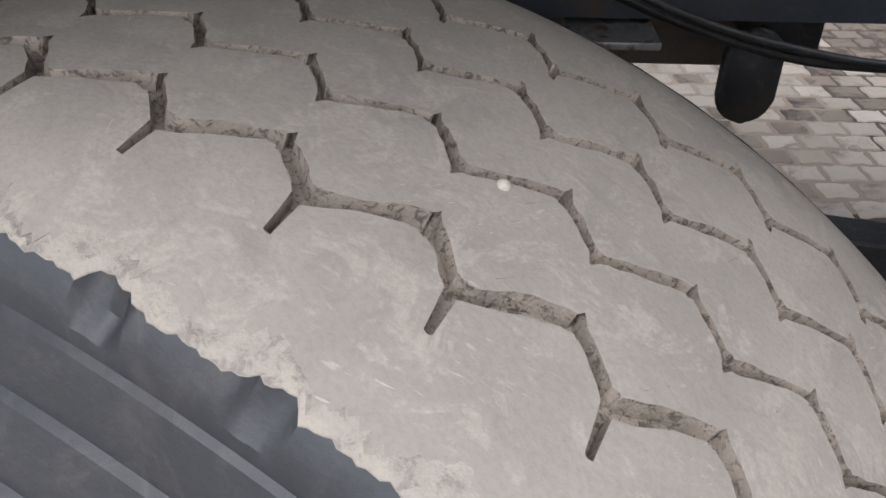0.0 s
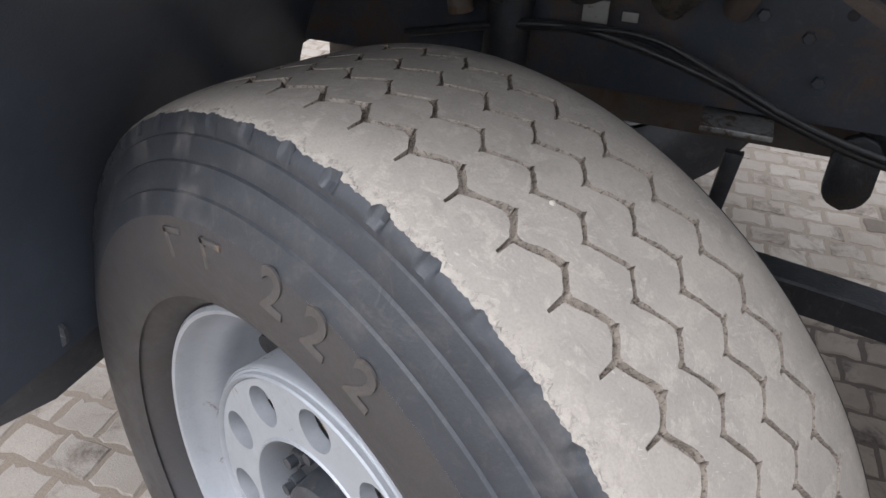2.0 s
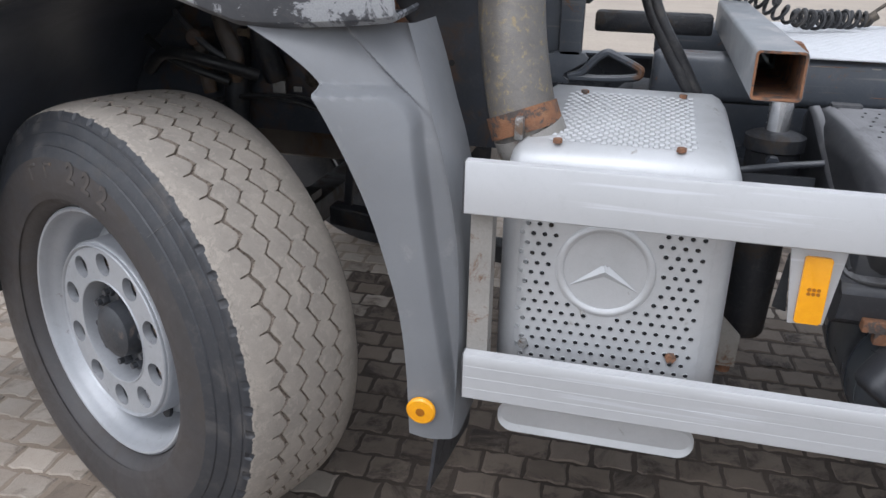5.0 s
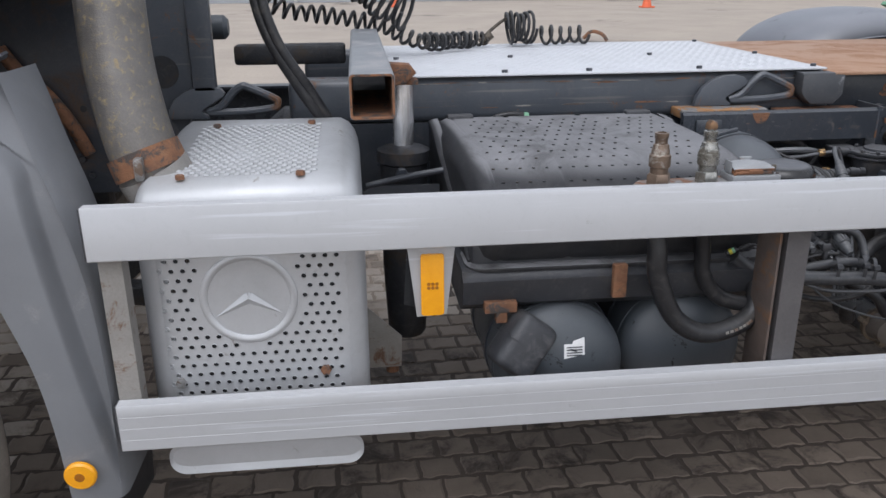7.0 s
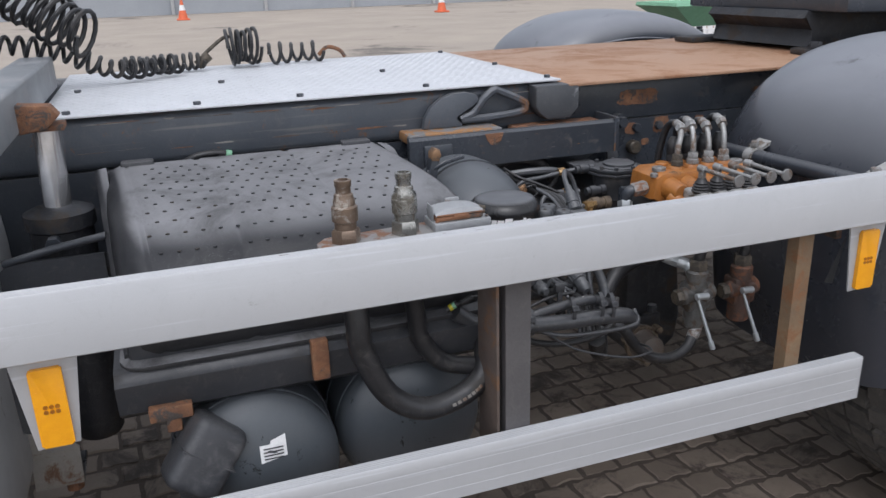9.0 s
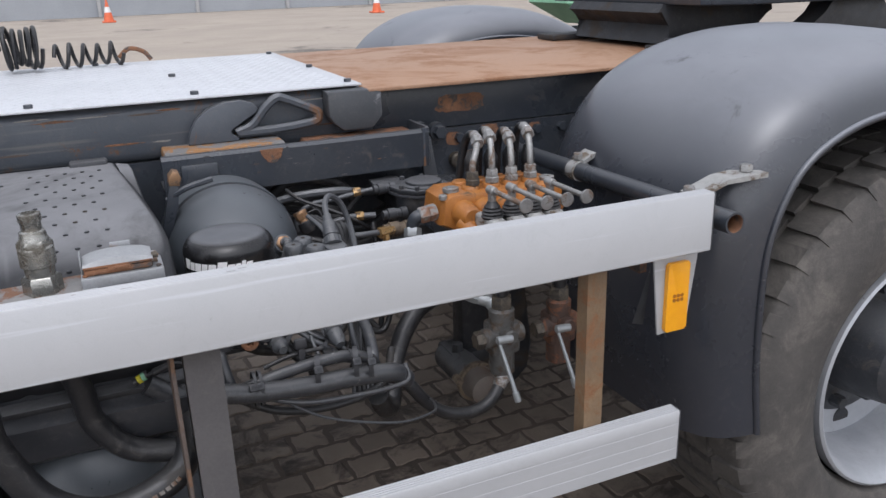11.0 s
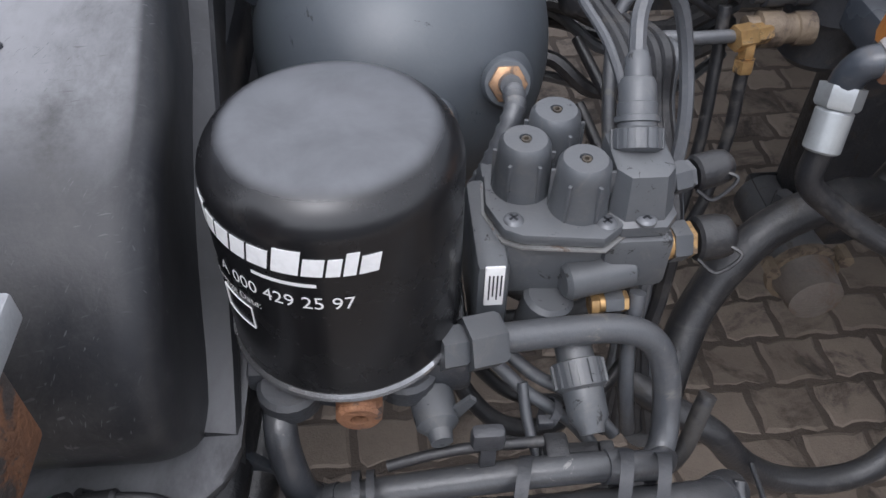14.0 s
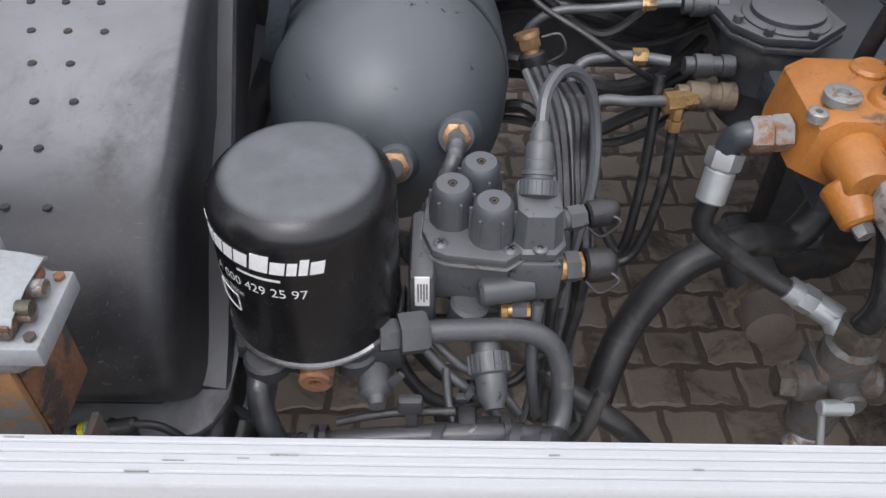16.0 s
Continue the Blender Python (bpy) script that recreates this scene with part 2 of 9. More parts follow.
    if spot:
        s = noise_of(spot_scale, 9.0, 0.72, 0.6)
        f = ramp(s, spot_at - spot_edge, spot_at + spot_edge)
        col = mix(f, col, mix(grain, spot, tuple(v * 0.55 for v in spot)))
        rr = n.new("ShaderNodeMix")
        l.new(f, rr.inputs[0])
        l.new(rgh, rr.inputs[2])
        rr.inputs[3].default_value = 0.8 if spot_rough is None else spot_rough
        rgh = rr.outputs[0]
        if metal:
            mm = n.new("ShaderNodeMix")
            l.new(f, mm.inputs[0])
            mm.inputs[2].default_value, mm.inputs[3].default_value = metal, 0.0
            met = mm.outputs[0]
    l.new(col, b.inputs["Base Color"])
    l.new(rgh, b.inputs["Roughness"])
    b.inputs["Metallic"].default_value = metal
    if met:
        l.new(met, b.inputs["Metallic"])
    b.inputs["Specular IOR Level"].default_value = spec
    b.inputs["Coat Weight"].default_value = coat
    if bump:
        bp = n.new("ShaderNodeBump")
        bp.inputs["Strength"].default_value, bp.inputs["Distance"].default_value = bump, 0.004
        hgt = n.new("ShaderNodeMath")
        hgt.operation = "ADD"
        l.new(coarse, hgt.inputs[0]), l.new(grain, hgt.inputs[1])
        l.new(hgt.outputs[0], bp.inputs["Height"])
        l.new(bp.outputs[0], b.inputs["Normal"])
    return m


M_PAVER = mat("concrete_paver", (0.39, 0.345, 0.297), (0.30, 0.252, 0.206), 0.85, scale=2.5, fine=240, bump=0.4, spot=(0.15, 0.117, 0.09), spot_at=0.66, spot_scale=3.5, spot_edge=0.09, piece=0.12, dust=(0.22, 0.178, 0.14), dirt=0.4)
M_PAVERS = mat("concrete_pavers", (0.39, 0.345, 0.297), (0.30, 0.252, 0.206), 0.85, scale=2.5, fine=240, bump=0.4, spot=(0.15, 0.117, 0.09), spot_at=0.66, spot_scale=3.5, spot_edge=0.09, piece=0.12, island=True, dust=(0.22, 0.178, 0.14), dirt=0.4)
M_JOINT = mat("sand_joint", (0.300, 0.250, 0.198), (0.215, 0.172, 0.134), 0.95, scale=1.3, fine=150, bump=0.5)
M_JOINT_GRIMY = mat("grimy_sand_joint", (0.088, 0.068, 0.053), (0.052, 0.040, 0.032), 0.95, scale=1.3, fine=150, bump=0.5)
M_YARD = mat("yard_paving", (0.40, 0.345, 0.285), (0.33, 0.285, 0.24), 0.9, scale=0.5, fine=20, bump=0.1, spot=(0.17, 0.15, 0.13), spot_at=0.68, spot_scale=0.22)
M_TREAD = mat("dusty_worn_tread", (0.345, 0.310, 0.272), (0.272, 0.248, 0.222), 0.95, scale=11, fine=420, bump=0.13, spot=(0.44, 0.395, 0.345), spot_at=0.60, spot_scale=38, spec=0.2, dirt=0.65, dust=(0.225, 0.205, 0.184), flecks=(0.42, 0.39, 0.35))
M_GROOVE = mat("groove_rubber", (0.36, 0.308, 0.258), (0.215, 0.183, 0.154), 0.95, scale=60, fine=700, bump=0.4, spot=(0.14, 0.118, 0.10), spot_at=0.58, spot_scale=260, spec=0.2)
M_RUBBER = mat("tyre_sidewall", (0.036, 0.039, 0.046), (0.026, 0.028, 0.033), 0.46, scale=9, fine=260, bump=0.10, spot=(0.095, 0.09, 0.088), spot_at=0.66, spot_scale=14, spot_edge=0.10, dirt=0.18)
M_SIDEBROWN = mat("dusty_sidewall", (0.052, 0.049, 0.051), (0.038, 0.036, 0.038), 0.50, scale=4, fine=260, bump=0.10, spot=(0.066, 0.055, 0.049), spot_at=0.58, spot_scale=6, spot_edge=0.16, dirt=0.15)
M_FIGURE = mat("scuffed_raised_rubber", (0.080, 0.072, 0.068), (0.046, 0.042, 0.041), 0.5, scale=40, fine=300, bump=0.1, spot=(0.15, 0.115, 0.09), spot_at=0.60, spot_scale=40, dirt=0.3)
M_RIM = mat("silver_wheel_paint", (0.41, 0.425, 0.45), (0.355, 0.37, 0.395), 0.42, 0.30, scale=12, fine=400, bump=0.03, spot=(0.17, 0.125, 0.10), spot_at=0.78, spot_scale=22, dirt=0.2, tone=0.08)
M_HUB = mat("dark_hub_paint", (0.052, 0.056, 0.064), (0.034, 0.037, 0.043), 0.42, 0.1, scale=30, fine=300, bump=0.1, spot=(0.15, 0.125, 0.11), spot_at=0.70, spot_scale=30)
M_RUST = mat("rusted_steel", (0.27, 0.125, 0.062), (0.15, 0.075, 0.045), 0.85, scale=25, fine=260, bump=0.6, spot=(0.09, 0.075, 0.068), spot_at=0.58, spot_scale=30, dust=(0.36, 0.22, 0.12), dirt=0.4)
M_ALU = mat("painted_aluminium", (0.462, 0.469, 0.482), (0.430, 0.438, 0.450), 0.38, 0.15, scale=3, fine=500, bump=0.02, spot=(0.36, 0.35, 0.34), spot_at=0.83, spot_scale=30, dirt=0.08, scratch=(0.52, 0.535, 0.56), tone=0.08)
M_SILVER = mat("silver_heat_paint", (0.53, 0.54, 0.555), (0.47, 0.48, 0.49), 0.38, 0.30, scale=8, fine=420, bump=0.08, spot=(0.36, 0.34, 0.32), spot_at=0.78, spot_scale=14, dirt=0.10, tone=0.08)
M_DECK = mat("aluminium_tread_plate", (0.66, 0.675, 0.70), (0.60, 0.615, 0.64), 0.42, 0.25, scale=5, fine=300, bump=0.03)
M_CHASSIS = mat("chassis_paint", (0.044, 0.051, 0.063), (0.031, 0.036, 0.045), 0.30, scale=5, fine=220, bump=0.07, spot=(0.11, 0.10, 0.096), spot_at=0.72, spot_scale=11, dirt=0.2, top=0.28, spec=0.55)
M_CHASSIS_RUST = mat("chipped_chassis_paint", (0.082, 0.092, 0.108), (0.058, 0.066, 0.080), 0.34, scale=5, fine=220, bump=0.10, spot=(0.20, 0.105, 0.058), spot_at=0.655, spot_scale=9, spot_edge=0.03, dirt=0.22, scratch=(0.13, 0.128, 0.128), top=0.35, top_dust_sheen=(0.19, 0.18, 0.17))
# also paints the shade in drawn holes and behind the silencer panel
M_DARK = mat("grimy_dark_metal_and_shade", (0.020, 0.022, 0.027), (0.012, 0.013, 0.016), 0.5, scale=14, fine=200, bump=0.3, spot=(0.055, 0.043, 0.034), spot_at=0.6, spot_scale=9)
M_PLATE_RUST = mat("brown_rusted_plate", (0.355, 0.207, 0.124), (0.40, 0.250, 0.164), 0.48, scale=2.2, fine=160, bump=0.06, spot=(0.31, 0.15, 0.075), spot_at=0.60, spot_scale=4, dirt=0.3, dust=(0.27, 0.155, 0.095), spot_edge=0.12)
M_PLASTIC = mat("faded_black_plastic", (0.042, 0.044, 0.050), (0.030, 0.032, 0.037), 0.42, scale=7, fine=500, bump=0.18, spot=(0.11, 0.11, 0.115), spot_at=0.68, spot_scale=16, spot_edge=0.10, top=0.25)
M_COVER = mat("dusty_plastic_cover", (0.030, 0.031, 0.035), (0.020, 0.021, 0.024), 0.38, scale=5, fine=420, bump=0.05, spot=(0.066, 0.065, 0.066), spot_at=0.64, spot_scale=6, spot_rough=0.5, spot_edge=0.16, dirt=0.18, dust=(0.13, 0.128, 0.126), spec=0.30, top_from=0.84, top=0.80, top_dust_sheen=(0.285, 0.286, 0.298), top_rough=0.48, tone=0.08, flecks=(0.11, 0.11, 0.115))
M_CABPLASTIC = mat("scraped_black_plastic", (0.030, 0.033, 0.040), (0.021, 0.023, 0.029), 0.38, scale=7, fine=350, bump=0.12, spot=(0.30, 0.31, 0.33), spot_at=0.615, spot_scale=14, spot_rough=0.6, spot_edge=0.02, dirt=0.25)
M_CABSCUFF = mat("scuffed_step_edge", (0.13, 0.135, 0.143), (0.075, 0.078, 0.085), 0.5, scale=9, fine=350, bump=0.15, spot=(0.30, 0.305, 0.315), spot_at=0.56, spot_scale=20, spot_rough=0.6, spot_edge=0.05, dirt=0.3)
M_ARCH = mat("weathered_grey_plastic", (0.074, 0.078, 0.086), (0.053, 0.057, 0.064), 0.5, scale=9, fine=350, bump=0.18, spot=(0.28, 0.285, 0.30), spot_at=0.67, spot_scale=13, spot_edge=0.03, dirt=0.3)
M_PEEL = mat("peeling_paint_panel", (0.072, 0.077, 0.088), (0.054, 0.058, 0.067), 0.45, scale=7, fine=300, bump=0.12, spot=(0.44, 0.46, 0.49), spot_at=0.555, spot_scale=8, spot_rough=0.5, spot_edge=0.015)
M_FENDER = mat("grey_moulded_fender", (0.188, 0.196, 0.208), (0.166, 0.173, 0.186), 0.5, scale=4, fine=420, bump=0.06, spot=(0.27, 0.275, 0.285), spot_at=0.7, spot_scale=10, tone=0.08)
# paler top colour paints in the sky's sheen on the smooth plastic
M_GUARD = mat("grey_black_mudguard", (0.034, 0.038, 0.049), (0.025, 0.029, 0.038), 0.27, scale=3, fine=320, bump=0.02, spot=(0.05, 0.052, 0.06), spot_at=0.78, spot_scale=9, spot_rough=0.4, spot_edge=0.10, spec=0.85, dirt=0.08, top=0.80, top_from=0.25, top_dust_sheen=(0.275, 0.288, 0.32), top_rough=0.38, tone=0.08)
M_TANK = mat("satin_grey_tank", (0.068, 0.078, 0.090), (0.055, 0.064, 0.074), 0.44, scale=5, fine=300, bump=0.025, spot=(0.012, 0.012, 0.012), spot_at=0.72, spot_scale=26, spot_edge=0.01, dirt=0.08, top=0.3, top_dust_sheen=(0.15, 0.155, 0.16), spec=0.65, tone=0.08)
M_ZINC = mat("zinc_plated_steel", (0.38, 0.38, 0.375), (0.25, 0.248, 0.24), 0.42, 0.55, scale=30, fine=300, bump=0.18, spot=(0.17, 0.115, 0.08), spot_at=0.58, spot_scale=26, dirt=0.35)
M_CHROME = mat("worn_chrome_rod", (0.75, 0.75, 0.76), (0.6, 0.6, 0.61), 0.2, 0.9, scale=20, fine=300, bump=0.04, spot=(0.1, 0.09, 0.085), spot_at=0.66, spot_scale=12)
M_BRASS = mat("brass_fitting", (0.60, 0.40, 0.18), (0.46, 0.28, 0.12), 0.32, 0.7, scale=40, fine=300, bump=0.12, spot=(0.13, 0.09, 0.06), spot_at=0.62, spot_scale=45)
M_ORANGE = mat("orange_valve_paint", (0.40, 0.155, 0.030), (0.30, 0.112, 0.026), 0.34, scale=25, fine=260, bump=0.22, spot=(0.12, 0.075, 0.04), spot_at=0.68, spot_scale=30, dirt=0.4, dust=(0.25, 0.145, 0.065))
M_HOSE = mat("rubber_hose", (0.020, 0.0205, 0.023), (0.013, 0.0135, 0.0155), 0.36, scale=20, fine=300, bump=0.15, spot=(0.065, 0.06, 0.056), spot_at=0.64, spot_scale=15, top=0.3, top_dust_sheen=(0.10, 0.098, 0.095))
M_CONDUIT = mat("chipped_dark_conduit", (0.042, 0.045, 0.051), (0.029, 0.031, 0.036), 0.33, scale=20, fine=300, bump=0.12, spot=(0.30, 0.29, 0.28), spot_at=0.74, spot_scale=55, spot_edge=0.01, spec=0.7, top=0.35)
M_COPPER = mat("tarnished_brass", (0.40, 0.235, 0.125), (0.26, 0.155, 0.09), 0.40, 0.6, scale=40, fine=300, bump=0.15, spot=(0.13, 0.09, 0.065), spot_at=0.57, spot_scale=45)
M_GREYHOSE = mat("grey_painted_hose", (0.078, 0.083, 0.092), (0.055, 0.059, 0.066), 0.36, scale=20, fine=300, bump=0.12, spot=(0.2, 0.19, 0.175), spot_at=0.70, spot_scale=30, spec=0.7, top=0.3)
# pale flat top paints in the sky reflected by the gloss
M_FILTER = mat("gloss_black_filter", (0.0085, 0.0085, 0.0095), (0.011, 0.011, 0.012), 0.27, scale=34, fine=260, bump=0.003, rvar=0.03, spec=0.55, dirt=0.0, top=0.95, top_dust_sheen=(0.125, 0.129, 0.139), top_rough=0.33, top_from=0.80)
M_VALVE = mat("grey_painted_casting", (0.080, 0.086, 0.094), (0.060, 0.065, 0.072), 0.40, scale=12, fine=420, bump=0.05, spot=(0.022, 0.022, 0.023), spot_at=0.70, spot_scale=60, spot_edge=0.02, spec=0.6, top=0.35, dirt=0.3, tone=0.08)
M_AMBER = mat("amber_lens", (0.90, 0.40, 0.008), (0.84, 0.35, 0.006), 0.22, scale=60, fine=500, bump=0.03, coat=0.4, dirt=0.04, tone=0.1)
M_AMBERDEEP = mat("deep_amber_moulding", (0.40, 0.14, 0.008), (0.30, 0.10, 0.006), 0.3, scale=60, fine=500, bump=0.05)
M_REDORANGE = mat("orange_marker_lens", (0.80, 0.17, 0.02), (0.7, 0.13, 0.015), 0.2, scale=60, fine=500, bump=0.05, coat=0.5)
M_WHITE = mat("white_print", (0.8, 0.8, 0.8), (0.74, 0.74, 0.74), 0.5, bump=0.0, dirt=0.0)
M_GREYPANEL = mat("cab_grey_panel", (0.55, 0.58, 0.63), (0.52, 0.55, 0.60), 0.35, scale=4, fine=300, bump=0.02)
M_PIPE = mat("mottled_exhaust_pipe", (0.185, 0.172, 0.158), (0.120, 0.114, 0.108), 0.42, 0.35, scale=9, fine=260, bump=0.2, spot=(0.34, 0.275, 0.165), spot_at=0.64, spot_scale=70, spot_edge=0.06, dust=(0.26, 0.22, 0.17), dirt=0.35)
M_POST = mat("primed_steel_post", (0.30, 0.285, 0.265), (0.22, 0.21, 0.195), 0.6, scale=8, fine=220, bump=0.15, spot=(0.19, 0.11, 0.07), spot_at=0.63, spot_scale=14)
M_FENCE = mat("grey_fence_panel", (0.34, 0.36, 0.385), (0.30, 0.32, 0.345), 0.7, scale=0.6, fine=20, bump=0.05)
M_GREEN = mat("green_plastic", (0.22, 0.45, 0.29), (0.18, 0.38, 0.24), 0.5, scale=8, fine=100, bump=0.05)
M_CONE = mat("orange_cone_plastic", (0.75, 0.16, 0.06), (0.65, 0.13, 0.05), 0.5, scale=8, fine=100, bump=0.05)
M_RUSTBROWN = mat("dull_rust_brown", (0.115, 0.085, 0.070), (0.075, 0.060, 0.054), 0.7, scale=12, fine=220, bump=0.2, spot=(0.19, 0.105, 0.06), spot_at=0.60, spot_scale=14)
M_ZINCNEW = mat("clean_zinc", (0.40, 0.42, 0.43), (0.32, 0.34, 0.35), 0.35, 0.5, scale=30, fine=300, bump=0.06, spot=(0.26, 0.24, 0.21), spot_at=0.72, spot_scale=30, tone=0.1)
M_SCREW = mat("painted_screw_head", (0.16, 0.165, 0.175), (0.11, 0.115, 0.122), 0.35, 0.3, scale=60, fine=400, bump=0.05)
M_TAN = mat("tan_corroded_clamp", (0.20, 0.155, 0.108), (0.115, 0.09, 0.066), 0.6, 0.2, scale=30, fine=260, bump=0.3, spot=(0.07, 0.05, 0.04), spot_at=0.58, spot_scale=30)
M_POSTDARK = mat("grimy_dark_post", (0.105, 0.100, 0.102), (0.075, 0.072, 0.075), 0.45, scale=6, fine=220, bump=0.10, spot=(0.17, 0.10, 0.065), spot_at=0.72, spot_scale=12, dirt=0.3)
M_POSTRUST = mat("rusty_primed_post", (0.220, 0.145, 0.080), (0.135, 0.092, 0.058), 0.75, scale=9, fine=220, bump=0.2, spot=(0.25, 0.12, 0.055), spot_at=0.57, spot_scale=14)
M_BLACKTRAY = mat("black_moulded_plastic", (0.042, 0.044, 0.050), (0.029, 0.031, 0.036), 0.34, scale=7, fine=400, bump=0.08, spot=(0.06, 0.058, 0.058), spot_at=0.68, spot_scale=12, spot_edge=0.1)
M_YELLOW = mat("yellow_marking", (0.62, 0.55, 0.03), (0.5, 0.44, 0.03), 0.5, bump=0.0)
M_PEBBLE = mat("pale_pebble", (0.5, 0.46, 0.4), (0.4, 0.36, 0.31), 0.7, scale=90, fine=500, bump=0.3)
M_INNER = mat("blue_grey_frame_paint", (0.056, 0.064, 0.080), (0.038, 0.044, 0.056), 0.40, scale=6, fine=220, bump=0.10, spot=(0.13, 0.085, 0.06), spot_at=0.63, spot_scale=7, spot_edge=0.1)
M_ENGINE = mat("brown_oily_engine", (0.1456, 0.1248, 0.1082), (0.0832, 0.0749, 0.0707), 0.45, scale=9, fine=200, bump=0.35, spot=(0.16, 0.10, 0.06), spot_at=0.58, spot_scale=8, spot_edge=0.1)
M_RUSTPATCH = mat("grey_plate_with_rust_patches", (0.20, 0.20, 0.20), (0.15, 0.145, 0.145), 0.5, scale=8, fine=240, bump=0.2, spot=(0.38, 0.20, 0.085), spot_at=0.50, spot_scale=12, spot_edge=0.02, dust=(0.40, 0.3, 0.2))
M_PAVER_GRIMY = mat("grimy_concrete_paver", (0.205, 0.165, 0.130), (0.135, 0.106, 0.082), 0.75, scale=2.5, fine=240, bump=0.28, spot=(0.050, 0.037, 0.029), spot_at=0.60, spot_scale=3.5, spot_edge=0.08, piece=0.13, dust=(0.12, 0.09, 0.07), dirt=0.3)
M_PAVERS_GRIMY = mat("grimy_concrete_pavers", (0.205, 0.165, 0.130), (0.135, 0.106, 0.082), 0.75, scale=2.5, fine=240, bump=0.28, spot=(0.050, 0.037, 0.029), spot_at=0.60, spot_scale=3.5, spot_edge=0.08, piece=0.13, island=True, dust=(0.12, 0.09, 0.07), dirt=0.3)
M_BRASSDIRTY = mat("dirty_fitting", (0.115, 0.095, 0.07), (0.062, 0.053, 0.044), 0.5, 0.4, scale=40, fine=300, bump=0.25, spot=(0.05, 0.043, 0.036), spot_at=0.55, spot_scale=40)
M_DARKCAST = mat("dark_grey_casting", (0.036, 0.039, 0.045), (0.024, 0.026, 0.031), 0.45, scale=20, fine=260, bump=0.2, spot=(0.09, 0.083, 0.077), spot_at=0.66, spot_scale=20, top=0.6, top_dust_sheen=(0.15, 0.152, 0.158))
M_LINER = mat("black_wheel_lining", (0.070, 0.080, 0.101), (0.052, 0.060, 0.076), 0.34, scale=5, fine=300, bump=0.06, spot=(0.12, 0.12, 0.125), spot_at=0.77, spot_scale=9, spot_edge=0.03, dirt=0.1)
M_SCUFF = mat("chewed_rubber_edge", (0.3915, 0.3523, 0.3062), (0.3219, 0.2915, 0.2566), 0.95, scale=60, fine=700, bump=0.25, spot=(0.31, 0.28, 0.25), spot_at=0.58, spot_scale=120, spec=0.2)
M_CASTALU = mat("bare_cast_aluminium", (0.44, 0.44, 0.43), (0.33, 0.33, 0.32), 0.5, 0.3, scale=30, fine=300, bump=0.3, spot=(0.16, 0.12, 0.085), spot_at=0.60, spot_scale=30, dirt=0.3)
M_DUSTCRACK = mat("dust_in_crack", (0.16, 0.155, 0.15), (0.10, 0.10, 0.10), 0.8, scale=60, bump=0.0)
M_COCKRUST = mat("red_brown_rusty_cock", (0.082, 0.045, 0.033), (0.052, 0.034, 0.028), 0.6, 0.1, scale=20, fine=260, bump=0.35, spot=(0.20, 0.085, 0.045), spot_at=0.54, spot_scale=26)
M_COCK = mat("grimy_cast_cock", (0.135, 0.135, 0.13), (0.08, 0.078, 0.075), 0.45, 0.4, scale=30, fine=300, bump=0.35, spot=(0.10, 0.07, 0.05), spot_at=0.55, spot_scale=28, dirt=0.4)
M_STEP = mat("grubby_galvanised_step", (0.50, 0.515, 0.53), (0.38, 0.385, 0.39), 0.45, 0.25, scale=20, fine=400, bump=0.12, spot=(0.26, 0.16, 0.09), spot_at=0.66, spot_scale=14, dirt=0.4)

GROUND = 0.02

# ---- ground and yard ----
bm = bmesh.new()
bmesh.ops.create_grid(bm, x_segments=60, y_segments=60, size=250)
bmesh.ops.translate(bm, verts=bm.verts, vec=(0, 100, GROUND - 0.014))
ground = solo("ground", bm, M_YARD, "sandy grey-brown paved yard reaching far back", "ground", kind="structure", base=(0, 0, 0))

# ---- front wheel, steered ----
STEER = Matrix.Rotation(radians(-23.64), 4, "Z")
TYRE_R, TREAD_W, SHOULDER = 0.540, 0.304, 0.5235
INSET = 0.0124


def tread_radius(a):
    """Radius of the tread at the depth a from the outer shoulder."""
    k = abs(a - TREAD_W / 2) / (TREAD_W / 2)
    return TYRE_R - (TYRE_R - SHOULDER) * (0.25 * k * k + 0.75 * k ** 6)


def on_tyre(theta, a, drop=0.0):
    """theta: degrees from the top towards the rear; a: depth from the outer shoulder."""
    r = tread_radius(a) - drop
    return Vector((r * math.sin(radians(theta)), a + INSET, r * math.cos(radians(theta))))


PERIODS = 57
STEP = 360 / PERIODS
# share of a period, sideways swing, reach of the outer edge, reach of the inner edge, skew in degrees
ZIG = [(0.00, 1.0, 0, 0, 0), (0.05, 1.0, 0, 0.0, 0), (0.065, 0.97, 0, 0.0065, -0.25), (0.115, 0.86, 0, 0.0065, -0.25), (0.135, 0.80, 0, 0, 0),
       (0.25, 0.2, 0, 0, 0), (0.38, -0.75, 0, 0, 0), (0.40, -0.85, 0.012, 0, 0.2), (0.455, -0.96, 0.012, 0, 0.2), (0.475, -1.0, 0, 0, 0), (0.60, -0.55, 0, 0, 0), (0.8, 0.3, 0, 0, 0)]


